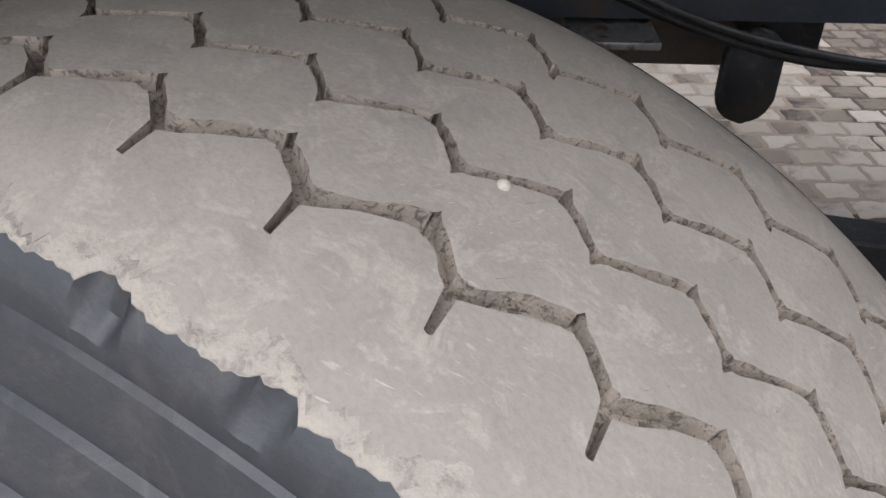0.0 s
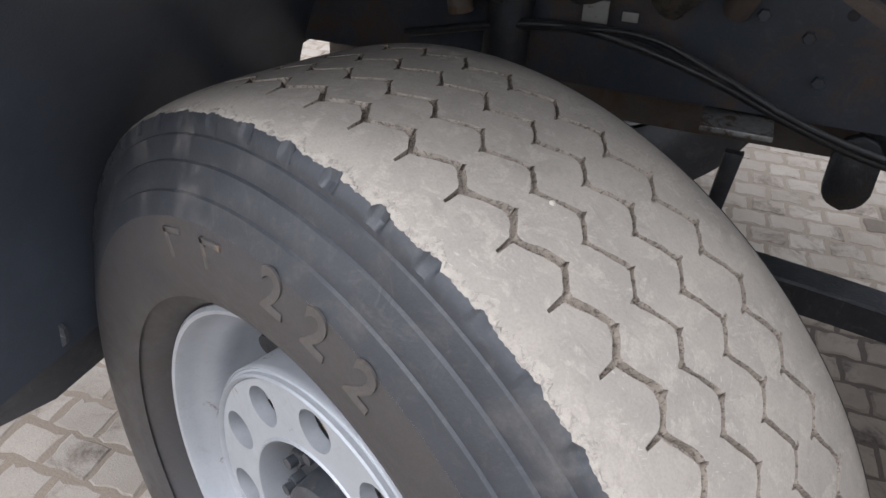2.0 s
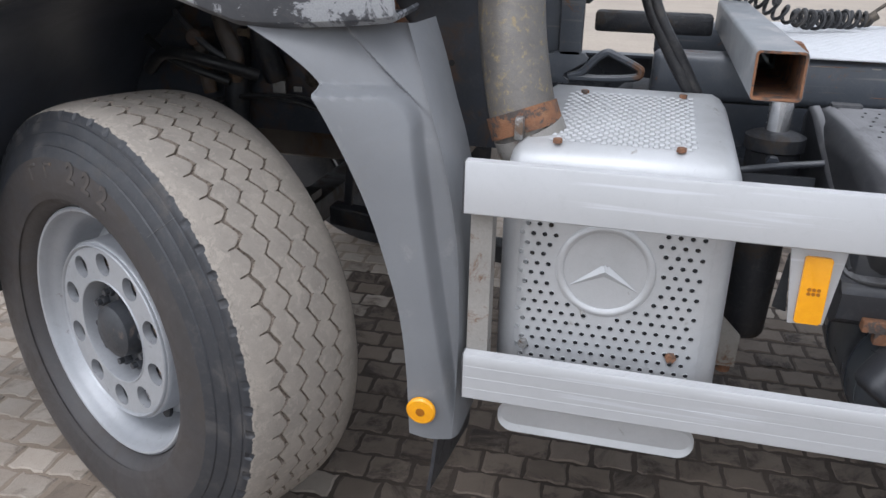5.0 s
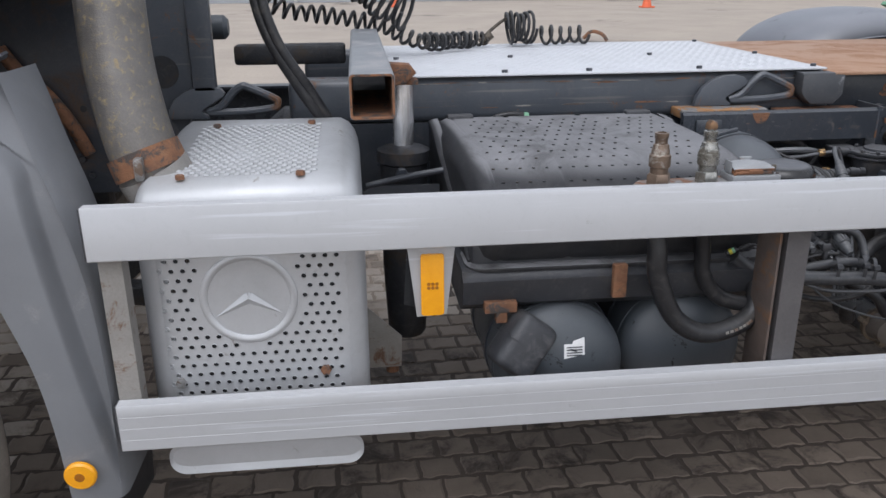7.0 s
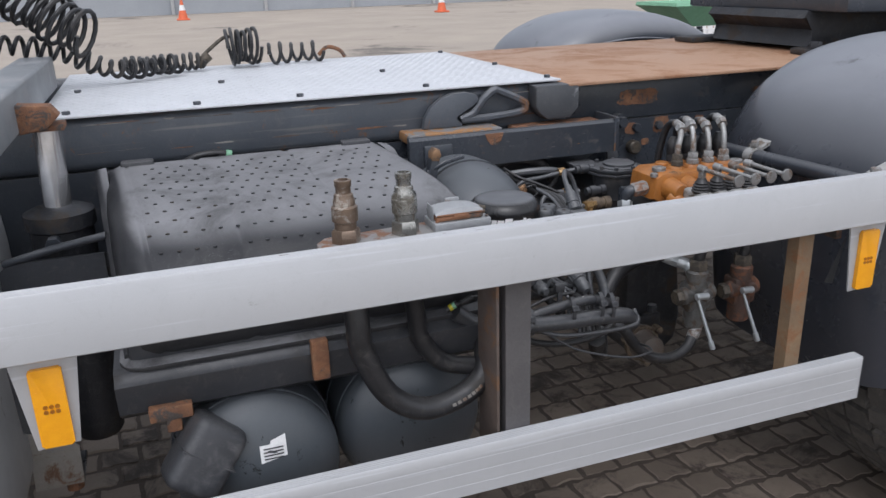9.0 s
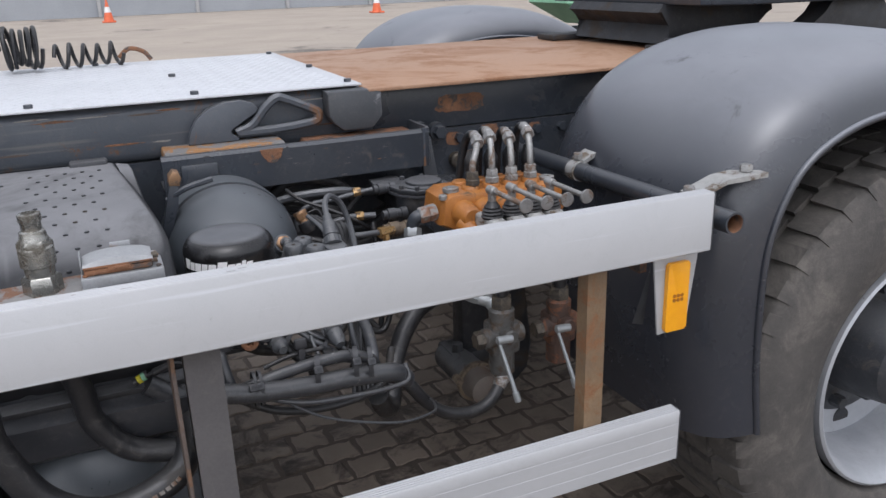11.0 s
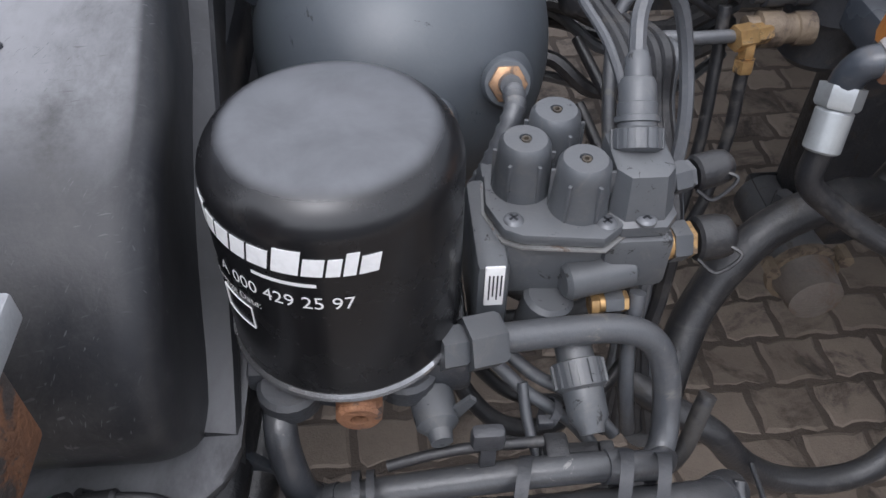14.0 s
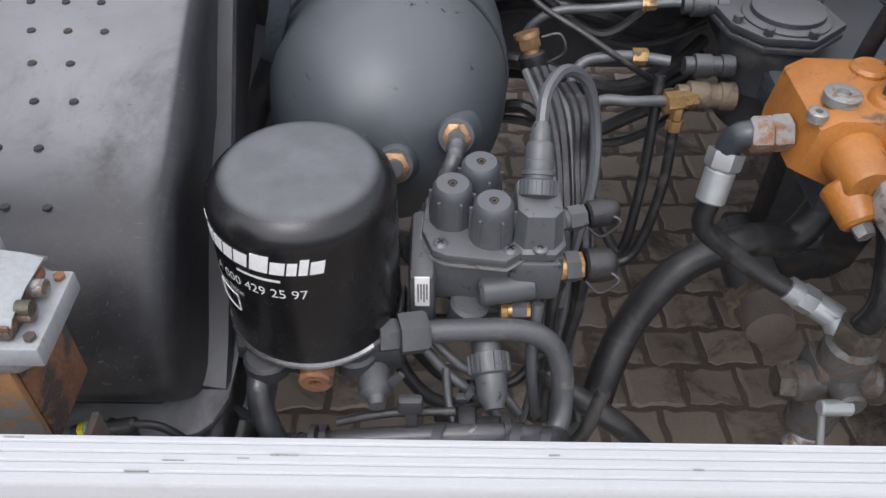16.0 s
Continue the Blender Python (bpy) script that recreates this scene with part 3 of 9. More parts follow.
def tread_lines(centre, phase, wide, depth, stub):
    """Four lines round the tyre for one zigzag groove: edge, floor, floor, edge, as (theta, a, drop)."""
    rng = random.Random(int(centre * 1000))
    lines = [[], [], [], []]
    for p in range(PERIODS):
        for s, sw, lo, hi, skew in ZIG:
            th = (p + s + phase) * STEP
            c = centre + 0.0088 * sw + rng.uniform(-0.0006, 0.0006)
            w = wide / 2 * (1 + 0.15 * math.sin(p * 2.3 + s * 9)) + rng.uniform(-0.0004, 0.0004)
            lines[0].append((th + (skew if lo else 0), c - w - lo * stub, 0))
            lines[1].append((th + (skew if lo else 0) * 0.8, c - w * 0.55 - lo * stub * 0.8, depth))
            lines[2].append((th + (skew if hi else 0) * 0.8, c + w * 0.55 + hi * 0.8, depth))
            lines[3].append((th + (skew if hi else 0), c + w + hi, 0))
    # a rough midpoint between every two
    fine = []
    for g, ln in enumerate(lines):
        out = []
        for i, p in enumerate(ln):
            q = ln[(i + 1) % len(ln)]
            gap = (q[0] - p[0]) if i + 1 < len(ln) else q[0] + 360 - p[0]
            out.append(p)
            out.append((p[0] + gap * rng.uniform(0.42, 0.58), (p[1] + q[1]) / 2 + rng.uniform(-0.0008, 0.0008), p[2] + (rng.uniform(-0.0007, 0.0007) if g in (1, 2) else 0)))
        fine.append(out)
    return fine


GROOVES = [(0.0728, 0.14, 0.0092, 0.007, 1.5), (0.1265, 0.675, 0.0062, 0.006, 0.5), (0.1785, 0.94, 0.0062, 0.006, 0.5), (0.2315, 0.655, 0.0066, 0.006, 0.5)]


def skin(bm, rows):
    vs = [[bm.verts.new(p) for p in row] for row in rows]
    n = len(vs[0])
    for a, b in zip(vs, vs[1:]):
        for k in range(n):
            bm.faces.new((a[k], a[(k + 1) % n], b[(k + 1) % n], b[k]))


def front_wheel():
    w = thing("truck_wheel", (-0.2784, 0.150, 0.5608), "steered front wheel with dusty worn zigzag tread and silver rim", "truck wheel", rot=STEER, local=True)
    # sidewall flank is the tyre's own mesh; ribs, grooves and shoulder are its parts
    bm = bmesh.new()
    flank = [(-0.0425, 0.43), (-0.0465, 0.405), (-0.0465, 0.385), (-0.043, 0.355), (-0.0425, 0.352), (-0.036, 0.335), (-0.0345, 0.340), (-0.022, 0.325), (-0.010, 0.316), (0.004, 0.310), (0.03, 0.300)]
    skin(bm, [[Vector((r * math.sin(2 * math.pi * k / 180), a + INSET, r * math.cos(2 * math.pi * k / 180))) for k in range(180)] for a, r in flank])
    tyre = part("tyre", bm, M_SIDEBROWN, w, "brown dusty lower sidewall")
    all_lines = [tread_lines(c, p, wd, d, st) for c, p, wd, d, st in GROOVES]
    count = len(all_lines[0][0])

    def ragged(k):
        return 0.0006 * math.sin(k * 0.9) + 0.0005 * math.sin(k * 2.3 + 1) + 0.0004 * math.sin(k * 5.1)

    def bite(k):
        ph = ((k * 360 / count - 4.2) / STEP) % 1.0
        return max(0.0, 1 - (abs(ph - 0.5 - 0.03 * math.sin(k * 0.013)) / 0.16) ** 6) * (0.7 + 0.3 * math.sin(k * 0.037))
    edge_out = [(k * 360 / count, 0.001 + ragged(k) + 0.0045 * bite(k), 0) for k in range(count)]
    edge_in = [(k * 360 / count, TREAD_W + ragged(k + 7), 0) for k in range(count)]
    bands = [edge_out] + [ln for four in all_lines for ln in (four[0], four[3])] + [edge_in]
    for i in range(0, len(bands), 2):
        p0, q0 = bands[i], bands[i + 1]
        steps = 10 if i == 0 or i == len(bands) - 2 else 5
        bm = bmesh.new()
        skin(bm, [[on_tyre(p[0] * (1 - s / steps) + q[0] * s / steps, p[1] * (1 - s / steps) + q[1] * s / steps) for p, q in zip(p0, q0)] for s in range(steps + 1)])
        part("tread_rib", bm, M_TREAD, tyre, "pale dusty worn tread rib")
    for four in all_lines:
        bm = bmesh.new()
        skin(bm, [[on_tyre(*p) for p in ln] for ln in four])
        part("tread_groove", bm, M_GROOVE, tyre, "dark zigzag groove")
    prof = [(-0.004, 0.5185), (-0.0062, 0.511), (-0.0072, 0.5055), (-0.0100, 0.5042), (-0.0135, 0.4960), (-0.0168, 0.4850), (-0.0175, 0.4815), (-0.0210, 0.4800),
            (-0.0262, 0.4690), (-0.0305, 0.4580), (-0.0312, 0.4545), (-0.0345, 0.4530), (-0.0395, 0.4400), (-0.0425, 0.43)]
    rows = [[on_tyre(*p) for p in edge_out]]
    for i, (a, r) in enumerate(prof):
        row = []
        for k in range(count):
            th = radians(k * 360 / count)
            b2 = bite(k) if i < 1 else 0
            rr = r - b2 * (0.0022, 0.0)[min(i, 1)] + (0.4 * ragged(k) if i < 2 else 0)
            aa = a + b2 * (0.0062, 0.0022)[min(i, 1)]
            row.append(Vector((rr * math.sin(th), aa + INSET, rr * math.cos(th))))
        rows.append(row)
    bm = bmesh.new()
    skin(bm, rows)
    part("shoulder", bm, M_RUBBER, tyre, "dark rubber shoulder with ribs and notches")
    bm = bmesh.new()
    # chewed pale edge of the outer rib
    fringe = bmesh.new()
    skin(fringe, [[on_tyre(p[0], p[1] + f * (0.009 + 0.006 * math.sin(k * 0.37) * math.sin(k * 0.11) + 0.002 * math.sin(k * 3.1)), (-0.0001, -0.0009, 0.0004)[g] - 0.0004 * abs(math.sin(k * 1.7))) for k, p in enumerate(edge_out)] for g, f in enumerate((0.02, 0.45, 1.0))])
    part("chewed_edge", fringe, M_SCUFF, tyre, "pale chewed tread edge")
    inner = [(TREAD_W + INSET, 0.5245), (TREAD_W + 0.03, 0.49), (TREAD_W + 0.045, 0.42), (TREAD_W + 0.035, 0.34), (TREAD_W + 0.0, 0.29)]
    skin(bm, [[Vector((r * math.sin(2 * math.pi * k / 96), a, r * math.cos(2 * math.pi * k / 96))) for k in range(96)] for a, r in inner])
    part("inner_sidewall", bm, M_RUBBER, tyre)
    # raised figures on the flank
    for k, (ch, th) in enumerate((("2", 5), ("2", 13.4), ("2", 22))):
        cu = bpy.data.curves.new("figure", "FONT")
        cu.body, cu.size, cu.extrude, cu.align_x, cu.offset = ch, 0.064, 0.0012, "CENTER", 0.0016
        tmp = new("figure", cu)
        me = bpy.data.meshes.new_from_object(tmp.evaluated_get(bpy.context.evaluated_depsgraph_get()))
        bpy.data.objects.remove(tmp)
        ob = new("raised_figure", me)
        me.materials.append(M_FIGURE)
        ob.parent = tyre
        HOME[ob.name] = None
        ob.matrix_local = Matrix.Rotation(radians(th), 4, "Y") @ Matrix.Translation((0, -0.0348, 0.389)) @ Matrix.Rotation(radians(85.5), 4, "X")
    for th, ww in ((-19, 0.034), (-8.5, 0.036)):
        bm = bmesh.new()
        m = Matrix.Rotation(radians(th), 4, "Y")
        box(bm, (-ww / 2, -0.0350, 0.385), (-ww / 2 + 0.007, -0.031, 0.420), 0.001, m)
        box(bm, (-ww / 2, -0.0350, 0.413), (ww / 2, -0.031, 0.420), 0.001, m)
        part("raised_bar", bm, M_FIGURE, tyre)
    # rim
    bm = bmesh.new()
    lathe(bm, (0, 0, 0), (0, 1, 0), [(0.014, 0.290), (-0.004, 0.3005), (-0.0125, 0.3000), (-0.0165, 0.2955), (-0.0150, 0.2905), (-0.008, 0.2875), (0.004, 0.2850), (0.018, 0.2790), (0.030, 0.2700), (0.044, 0.2640), (0.060, 0.2610), (0.078, 0.2585), (0.10, 0.2480), (0.14, 0.245), (0.28, 0.26), (0.28, 0.27)], 96, cap=False)
    rim = part("rim", bm, M_RIM, w, "silver painted steel rim")
    rim.location, rim.scale = (0, 0.023, 0), (1.03, 1, 1.03)
    bm = bmesh.new()
    lathe(bm, (0, 0, 0), (0, 1, 0), [(0.085, 0.256), (0.06, 0.235), (0.05, 0.212), (0.05, 0.10), (0.058, 0.10), (0.06, 0.2), (0.09, 0.25)], 72, cap=False)
    disc = part("wheel_disc", bm, M_RIM, rim)
    disc.location = (0, 0.03, 0)
    # dark discs paint shaded openings onto the solid wheel disc
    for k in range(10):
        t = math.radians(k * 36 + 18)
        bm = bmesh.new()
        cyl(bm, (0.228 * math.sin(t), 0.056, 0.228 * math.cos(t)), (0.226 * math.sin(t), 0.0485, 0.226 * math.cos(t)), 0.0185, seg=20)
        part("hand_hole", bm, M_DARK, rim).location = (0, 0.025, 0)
    # ring cover with ten round openings
    bm = bmesh.new()
    holes_r, hole = 0.167, 0.0272
    corner = math.atan2(radians(18) * holes_r, 0.0385)
    for k in range(10):
        t0 = radians(36 * k)
        rimv = []
        bound = []
        nn = 24
        for q in range(nn):
            an = 2 * math.pi * q / nn
            # the corners of the cell lie on four of the rays
            if q in (4, 8, 16, 20):
                an = math.copysign(corner, math.sin(an)) if math.cos(an) > 0 else math.copysign(math.pi - corner, math.sin(an))
            rimv.append((holes_r + hole * math.cos(an), hole / holes_r * math.sin(an)))
            # project onto the cell's border
            ca, sa = math.cos(an), math.sin(an)
            hr, ht = 0.0385, radians(18)
            k1 = min(hr / abs(ca) if abs(ca) > 1e-6 else 9, ht * holes_r / abs(sa) if abs(sa) > 1e-6 else 9)
            bound.append((holes_r - 0.003 + k1 * ca, k1 * sa / holes_r))

        def put(r, t, a):
            return bm.verts.new((r * math.sin(t0 + t), a, r * math.cos(t0 + t)))
        A = [put(r, t, -0.012) for r, t in bound]
        B = [put(r, t, -0.012) for r, t in rimv]
        C = [put(r, t, 0.008) for r, t in rimv]
        for q in range(nn):
            q2 = (q + 1) % nn
            bm.faces.new((A[q], A[q2], B[q2], B[q]))
            bm.faces.new((B[q], B[q2], C[q2], C[q]))
    bmesh.ops.remove_doubles(bm, verts=bm.verts, dist=0.0005)
    lathe(bm, (0, 0, 0), (0, 1, 0), [(-0.012, 0.2025), (-0.0105, 0.2035), (-0.0150, 0.2050), (-0.0175, 0.2075), (-0.0150, 0.2100), (-0.009, 0.2105), (-0.0075, 0.2130), (-0.0095, 0.2150), (-0.006, 0.2170), (0.0, 0.2165), (0.02, 0.2165), (0.05, 0.2175)], 80, cap=False)
    lathe(bm, (0, 0, 0), (0, 1, 0), [(-0.012, 0.1275), (-0.0145, 0.1255), (-0.0135, 0.1230), (-0.006, 0.1215), (0.02, 0.1195), (0.05, 0.117)], 80, cap=False)
    cover = part("nut_ring_cover", bm, M_RIM, w, "silver ring cover with ten round openings")
    cover.location, cover.scale = (0, 0.038, 0), (1.03, 1, 1.03)
    for k in range(10):
        t = radians(36 * k)
        c = Vector((holes_r * math.sin(t), 0, holes_r * math.cos(t)))
        bm = bmesh.new()
        nut(bm, c + Vector((0, 0.05, 0)), c + Vector((0, 0.018, 0)), 0.017)
        cyl(bm, c + Vector((0, 0.05, 0)), c + Vector((0, 0.006, 0)), 0.010, seg=12)
        bolt = part("wheel_nut", bm, M_RUSTBROWN, w, "rusty wheel nut")
        bolt.location, bolt.scale = (0, 0.036, 0), (1.03, 1, 1.03)
    bm = bmesh.new()
    lathe(bm, (0, 0.08, 0), (0, -1, 0), [(0, 0.13), (0.03, 0.116), (0.04, 0.112), (0.045, 0.07), (0.06, 0.068), (0.085, 0.064), (0.097, 0.045), (0.1, 0.0)], 48)
    hub = part("hub", bm, M_HUB, w, "dark grey hub with a domed cap")
    hub.location = (0, 0.032, 0)
    # a pale crack across the sidewall
    bm = bmesh.new()
    crack = [(0.440, -0.0395), (0.455, -0.0345), (0.463, -0.0300), (0.479, -0.0225), (0.489, -0.0165), (0.4985, -0.0125), (0.509, -0.0065)]
    sweep(bm, [Vector((r * math.sin(radians(42 + 14 * (r - 0.46))), a + INSET - 0.0002, r * math.cos(radians(42 + 14 * (r - 0.46))))) for r, a in crack], 0.0004, 5)
    part("sidewall_crack", bm, M_DUSTCRACK, tyre, "thin pale crack")
    for k in range(10):
        t = radians(36 * k + 10)
        c = Vector((0.094 * math.sin(t), 0, 0.094 * math.cos(t)))
        bm = bmesh.new()
        nut(bm, c + Vector((0, 0.04, 0)), c + Vector((0, 0.02, 0)), 0.014)
        cyl(bm, c + Vector((0, 0.04, 0)), c + Vector((0, 0.008, 0)), 0.008, seg=10)
        part("hub_bolt", bm, M_HUB, hub)
    bm = bmesh.new()
    cyl(bm, (0, 0.08, 0), (0, 0.34, 0), 0.13, 0.2, 24)
    part("brake_drum", bm, M_DARK, w)
    # the pebble caught in a groove
    bm = bmesh.new()
    bmesh.ops.create_icosphere(bm, subdivisions=2, radius=0.0031)
    pebble = Vector(on_tyre(21.46, 0.1212, 0.0005))
    bmesh.ops.translate(bm, verts=bm.verts, vec=pebble)
    part("pebble", bm, M_PEBBLE, tyre, "small pale pebble stuck in a groove")
    return w


near_wheel = front_wheel()
far_wheel = copy_thing(near_wheel, Matrix.Translation((near_wheel.location.x, 2.50, near_wheel.location.z)) @ Matrix.Rotation(math.pi, 4, "Z"))
tagged(far_wheel, "dusty brown truck tyre on the opposite side of the axle", "truck wheel", "front wheels")


# ---- chassis ----
def chassis():
    t = thing("chassis_frame", (2.0, 1.4, GROUND), "dark grey painted steel ladder frame of the truck with rust patches", "truck frame")
    for y, s in ((0.945, 1), (1.855, -1)):
        bm = bmesh.new()
        y2 = y + 0.07 * s
        out = [(y, 0.78), (y, 1.055), (y2, 1.055), (y2, 1.045), (y + 0.01 * s, 1.045), (y + 0.01 * s, 0.79), (y2, 0.79), (y2, 0.78)]
        loft(bm, [[Vector((x, a, b + (lift if b < 0.8 else 0))) for a, b in out] for x, lift in ((-1.2, 0.105), (0.5, 0.105), (0.8, 0), (6.2, 0))], closed=True, cap=True)
        part("frame_rail", bm, M_CHASSIS, t)
        bm = bmesh.new()
        box(bm, (0.9, min(y, y2) - 0.004, 1.056), (2.49, max(y, y2) + 0.02, 1.180), 0.022, seg=3)
        beam = part("subframe_beam", bm, M_CHASSIS_RUST, t, "dark subframe beam with scratched rusty edge")
        if s > 0:
            rng = random.Random(8)
            for k in range(34):
                x = 1.22 + 1.23 * k / 34 + rng.uniform(-0.03, 0.03)
                w, h, z = rng.uniform(0.03, 0.12), rng.uniform(0.0010, 0.0030), (1.163 if k % 3 else 1.098) + rng.uniform(-0.006, 0.004)
                yy = y - 0.004 + (max(0, z - 1.158) ** 2) * 22
                bm = bmesh.new()
                prism(bm, [(x + w * (0.5 + 0.5 * math.cos(q * 0.7) * rng.uniform(0.6, 1)), z + h * math.sin(q * 0.7) * rng.uniform(0.4, 1)) for q in range(9)], xz(yy - 0.0006), 0.004)
                part("rust_scuff", bm, (M_RUSTBROWN, M_POST, M_RUST, M_POSTDARK)[k % 4], beam)
        bm = bmesh.new()
        box(bm, (2.49, min(y, y2) + 0.012, 1.056), (6.0, max(y, y2) + 0.0, 1.168), 0.006)
        part("subframe_beam", bm, M_CHASSIS, t)
    for x in (0.3, 1.15, 1.9, 2.75, 4.6):
        bm = bmesh.new()
        box(bm, (x, 0.957, 0.83), (x + 0.08, 1.843, 1.0), 0.01)
        part("cross_member", bm, M_DARK, t)
    rng = random.Random(14)
    for x, z, w, h, y in ((2.722, 1.115, 0.070, 0.024, 0.957), (3.168, 1.105, 0.045, 0.012, 0.957), (2.694, 1.028, 0.020, 0.018, 0.945), (2.797, 1.032, 0.026, 0.026, 0.945), (2.93, 1.040, 0.016, 0.008, 0.945), (2.745, 0.985, 0.014, 0.010, 0.945)):
        bm = bmesh.new()
        ring = [(math.cos(q * 0.2417), math.sin(q * 0.2417)) for q in range(26)]
        prism(bm, [(x + w * math.copysign(abs(c) ** 0.55, c) * rng.uniform(0.86, 1.04), z + h * math.copysign(abs(v) ** 0.55, v) * rng.uniform(0.80, 1.06)) for c, v in ring], xz(y - 0.0012), 0.004)
        part("rust_patch", bm, M_RUST, t, "flaking orange rust patch")
    bm = bmesh.new()
    lathe(bm, (2.70, 0.946, 0.975), (2.70, 0.5, 0.975), [(0, 0.020), (0.022, 0.020), (0.026, 0.016), (0.026, 0)], 20)
    part("round_plug", bm, M_BRASSDIRTY, t, "dirty brass-coloured plug")
    for k in range(9):
        x = 2.56 + 0.075 * k
        bm = bmesh.new()
        nut(bm, (x, 0.9445, 1.03), (x, 0.93, 1.03), 0.013)
        part("frame_bolt", bm, M_CHASSIS, t)
    return t


chassis()


def deck_plate():
    t = thing("deck_plate", (1.8, 1.4, 1.183), "bright aluminium tread plate deck bolted on the frame", "deck plate")
    bm = bmesh.new()
    box(bm, (1.165, 0.925, 1.183), (2.455, 1.865, 1.188), 0.001)
    sheet = part("sheet", bm, M_DECK, t)
    bm = bmesh.new()
    for i in range(44):
        for j in range(33):
            cx, cy = 1.185 + 0.029 * i + (0.0145 if j % 2 else 0), 0.945 + 0.0275 * j
            if cx > 2.43:
                continue
            s = 1 if (i + j) % 2 else -1
            pts = [(-0.0125, 0, 0), (0, -0.0055, 0), (0.0125, 0, 0), (0, 0.0055, 0), (-0.004, 0, 0.0017), (0.004, 0, 0.0017)]
            v = [bm.verts.new((cx + a * 0.92 - b * 0.38 * s, cy + a * 0.38 * s + b * 0.92, 1.188 + c)) for a, b, c in pts]
            for f in ((0, 1, 4), (1, 5, 4), (1, 2, 5), (2, 3, 5), (3, 4, 5), (3, 0, 4)):
                bm.faces.new([v[k] for k in f])
    tagged(part("raised_pattern", bm, M_DECK, sheet, smooth=False), kind="stuff")
    for x, y in ((1.222, .962), (1.508, .964), (1.754, .966), (2.084, .968), (2.435, .968), (1.222, 1.36), (1.6, 1.358), (2.076, 1.357), (2.44, 1.34), (1.4, 1.82), (1.9, 1.82), (2.43, 1.82)):
        bm = bmesh.new()
        nut(bm, (x, y, 1.188), (x, y, 1.196), 0.009)
        part("bolt", bm, M_CHASSIS, t)
    return t


deck_plate()

bm = bmesh.new()
box(bm, (2.458, 0.885, 1.170), (4.4, 1.90, 1.179), 0.002)
solo("rusted_deck_plate", bm, M_PLATE_RUST, "brown rusted steel plate lying over the frame", "steel plate")


# ---- side guard ----
def rail_bar(name, x0, x1, z0, z1, label, lines=3):
    t = thing(name, ((x0 + x1) / 2, 0.11, z0), label, "side guard rail", group="side guard rails")
    bm = bmesh.new()
    h = z1 - z0
    # shallow lines on the outer face
    face = [(0.1, z0 + 0.002)]
    for k in range(1, lines + 1):
        zz = z0 + h * k / (lines + 1)
        face += [(0.1, zz - 0.0010), (0.1004, zz - 0.0005), (0.1004, zz + 0.0005), (0.1, zz + 0.0010)]
    face += [(0.1, z1 - 0.003), (0.102, z1)]
    top = []
    for k in range(1, 5):
        yy = 0.102 + 0.026 * k / 5
        top += [(yy - 0.001, z1), (yy, z1 - 0.0011), (yy + 0.001, z1)]
    ring = face + top + [(0.126, z1), (0.128, z1 - 0.003), (0.128, z0 + 0.002), (0.126, z0), (0.102, z0)]
    nx = 12
    loft(bm, [[Vector((x0 + (x1 - x0) * k / nx, a, b)) for a, b in ring] for k in range(nx + 1)], closed=True, cap=True)
    part("profile", bm, M_ALU, t)
    for x, s in ((x0, -1), (x1, 1)):
        bm = bmesh.new()
        box(bm, (min(x, x + 0.004 * s), 0.1005, z0 + 0.001), (max(x, x + 0.004 * s), 0.1275, z1 - 0.001), 0.0008)
        part("end_cap", bm, M_PLASTIC, t, "dark plastic end cap")
    if not lines:
        rng = random.Random(31)
        for k in range(12):
            x = rng.choice((rng.uniform(1.86, 2.12), rng.uniform(0.8, 2.7)))
            y, ln = 0.104 + 0.022 * rng.random(), rng.uniform(0.003, 0.014)
            bm = bmesh.new()
            box(bm, (x, y, z1 - 0.0004), (x + ln, y + rng.uniform(0.0004, 0.0009), z1 + 0.0003))
            part("scuff", bm, M_ZINC, t)
    return t


rail_bar("upper_side_rail", 0.592, 2.780, 0.974, 1.075, "long white-silver aluminium upper rail of the side guard", 0)
rail_bar("lower_side_rail", 0.600, 2.742, 0.580, 0.680, "long silver ribbed aluminium lower rail of the side guard")


def guard_post(name, x, w, z0, z1, material, label, y0=0.1285, y1=0.17):
    t = thing(name, (x, 0.15, z0), label, "guard post", group="side guard posts")
    bm = bmesh.new()
    ring = [(x - w / 2, y0), (x + w / 2, y0), (x + w / 2, y1), (x + w / 2 - 0.006, y1), (x + w / 2 - 0.006, y0 + 0.006), (x - w / 2 + 0.006, y0 + 0.006), (x - w / 2 + 0.006, y1), (x - w / 2, y1)]
    loft(bm, [[Vector((a, b, z)) for a, b in ring] for z in (z0, z1)], closed=True, cap=True)
    part("channel", bm, material, t)
    for z in (z0 + 0.05, z1 - 0.05):
        bm = bmesh.new()
        nut(bm, (x, y0 + 0.007, z), (x, y0 + 0.02, z), 0.01)
        part("bolt", bm, M_ZINC, t)
    return t


guard_post("guard_post", 0.621, 0.042, 0.59, 0.985, M_POST, "grey-beige steel channel post of the side guard")
guard_post("guard_post", 1.957, 0.048, 0.59, 0.985, M_POSTDARK, "dark grey steel channel post with rusty edge", y1=0.168)
bm = bmesh.new()
box(bm, (1.916, 0.1292, 0.62), (1.9215, 0.215, 0.962), 0.001)
solo("post_gusset", bm, M_RUSTBROWN, "rust-brown gusset plate beside the dark guard post", "steel plate")
guard_post("guard_post", 2.578, 0.036, 0.59, 0.972, M_POSTRUST, "rust-brown steel post of the side guard", y1=0.158)


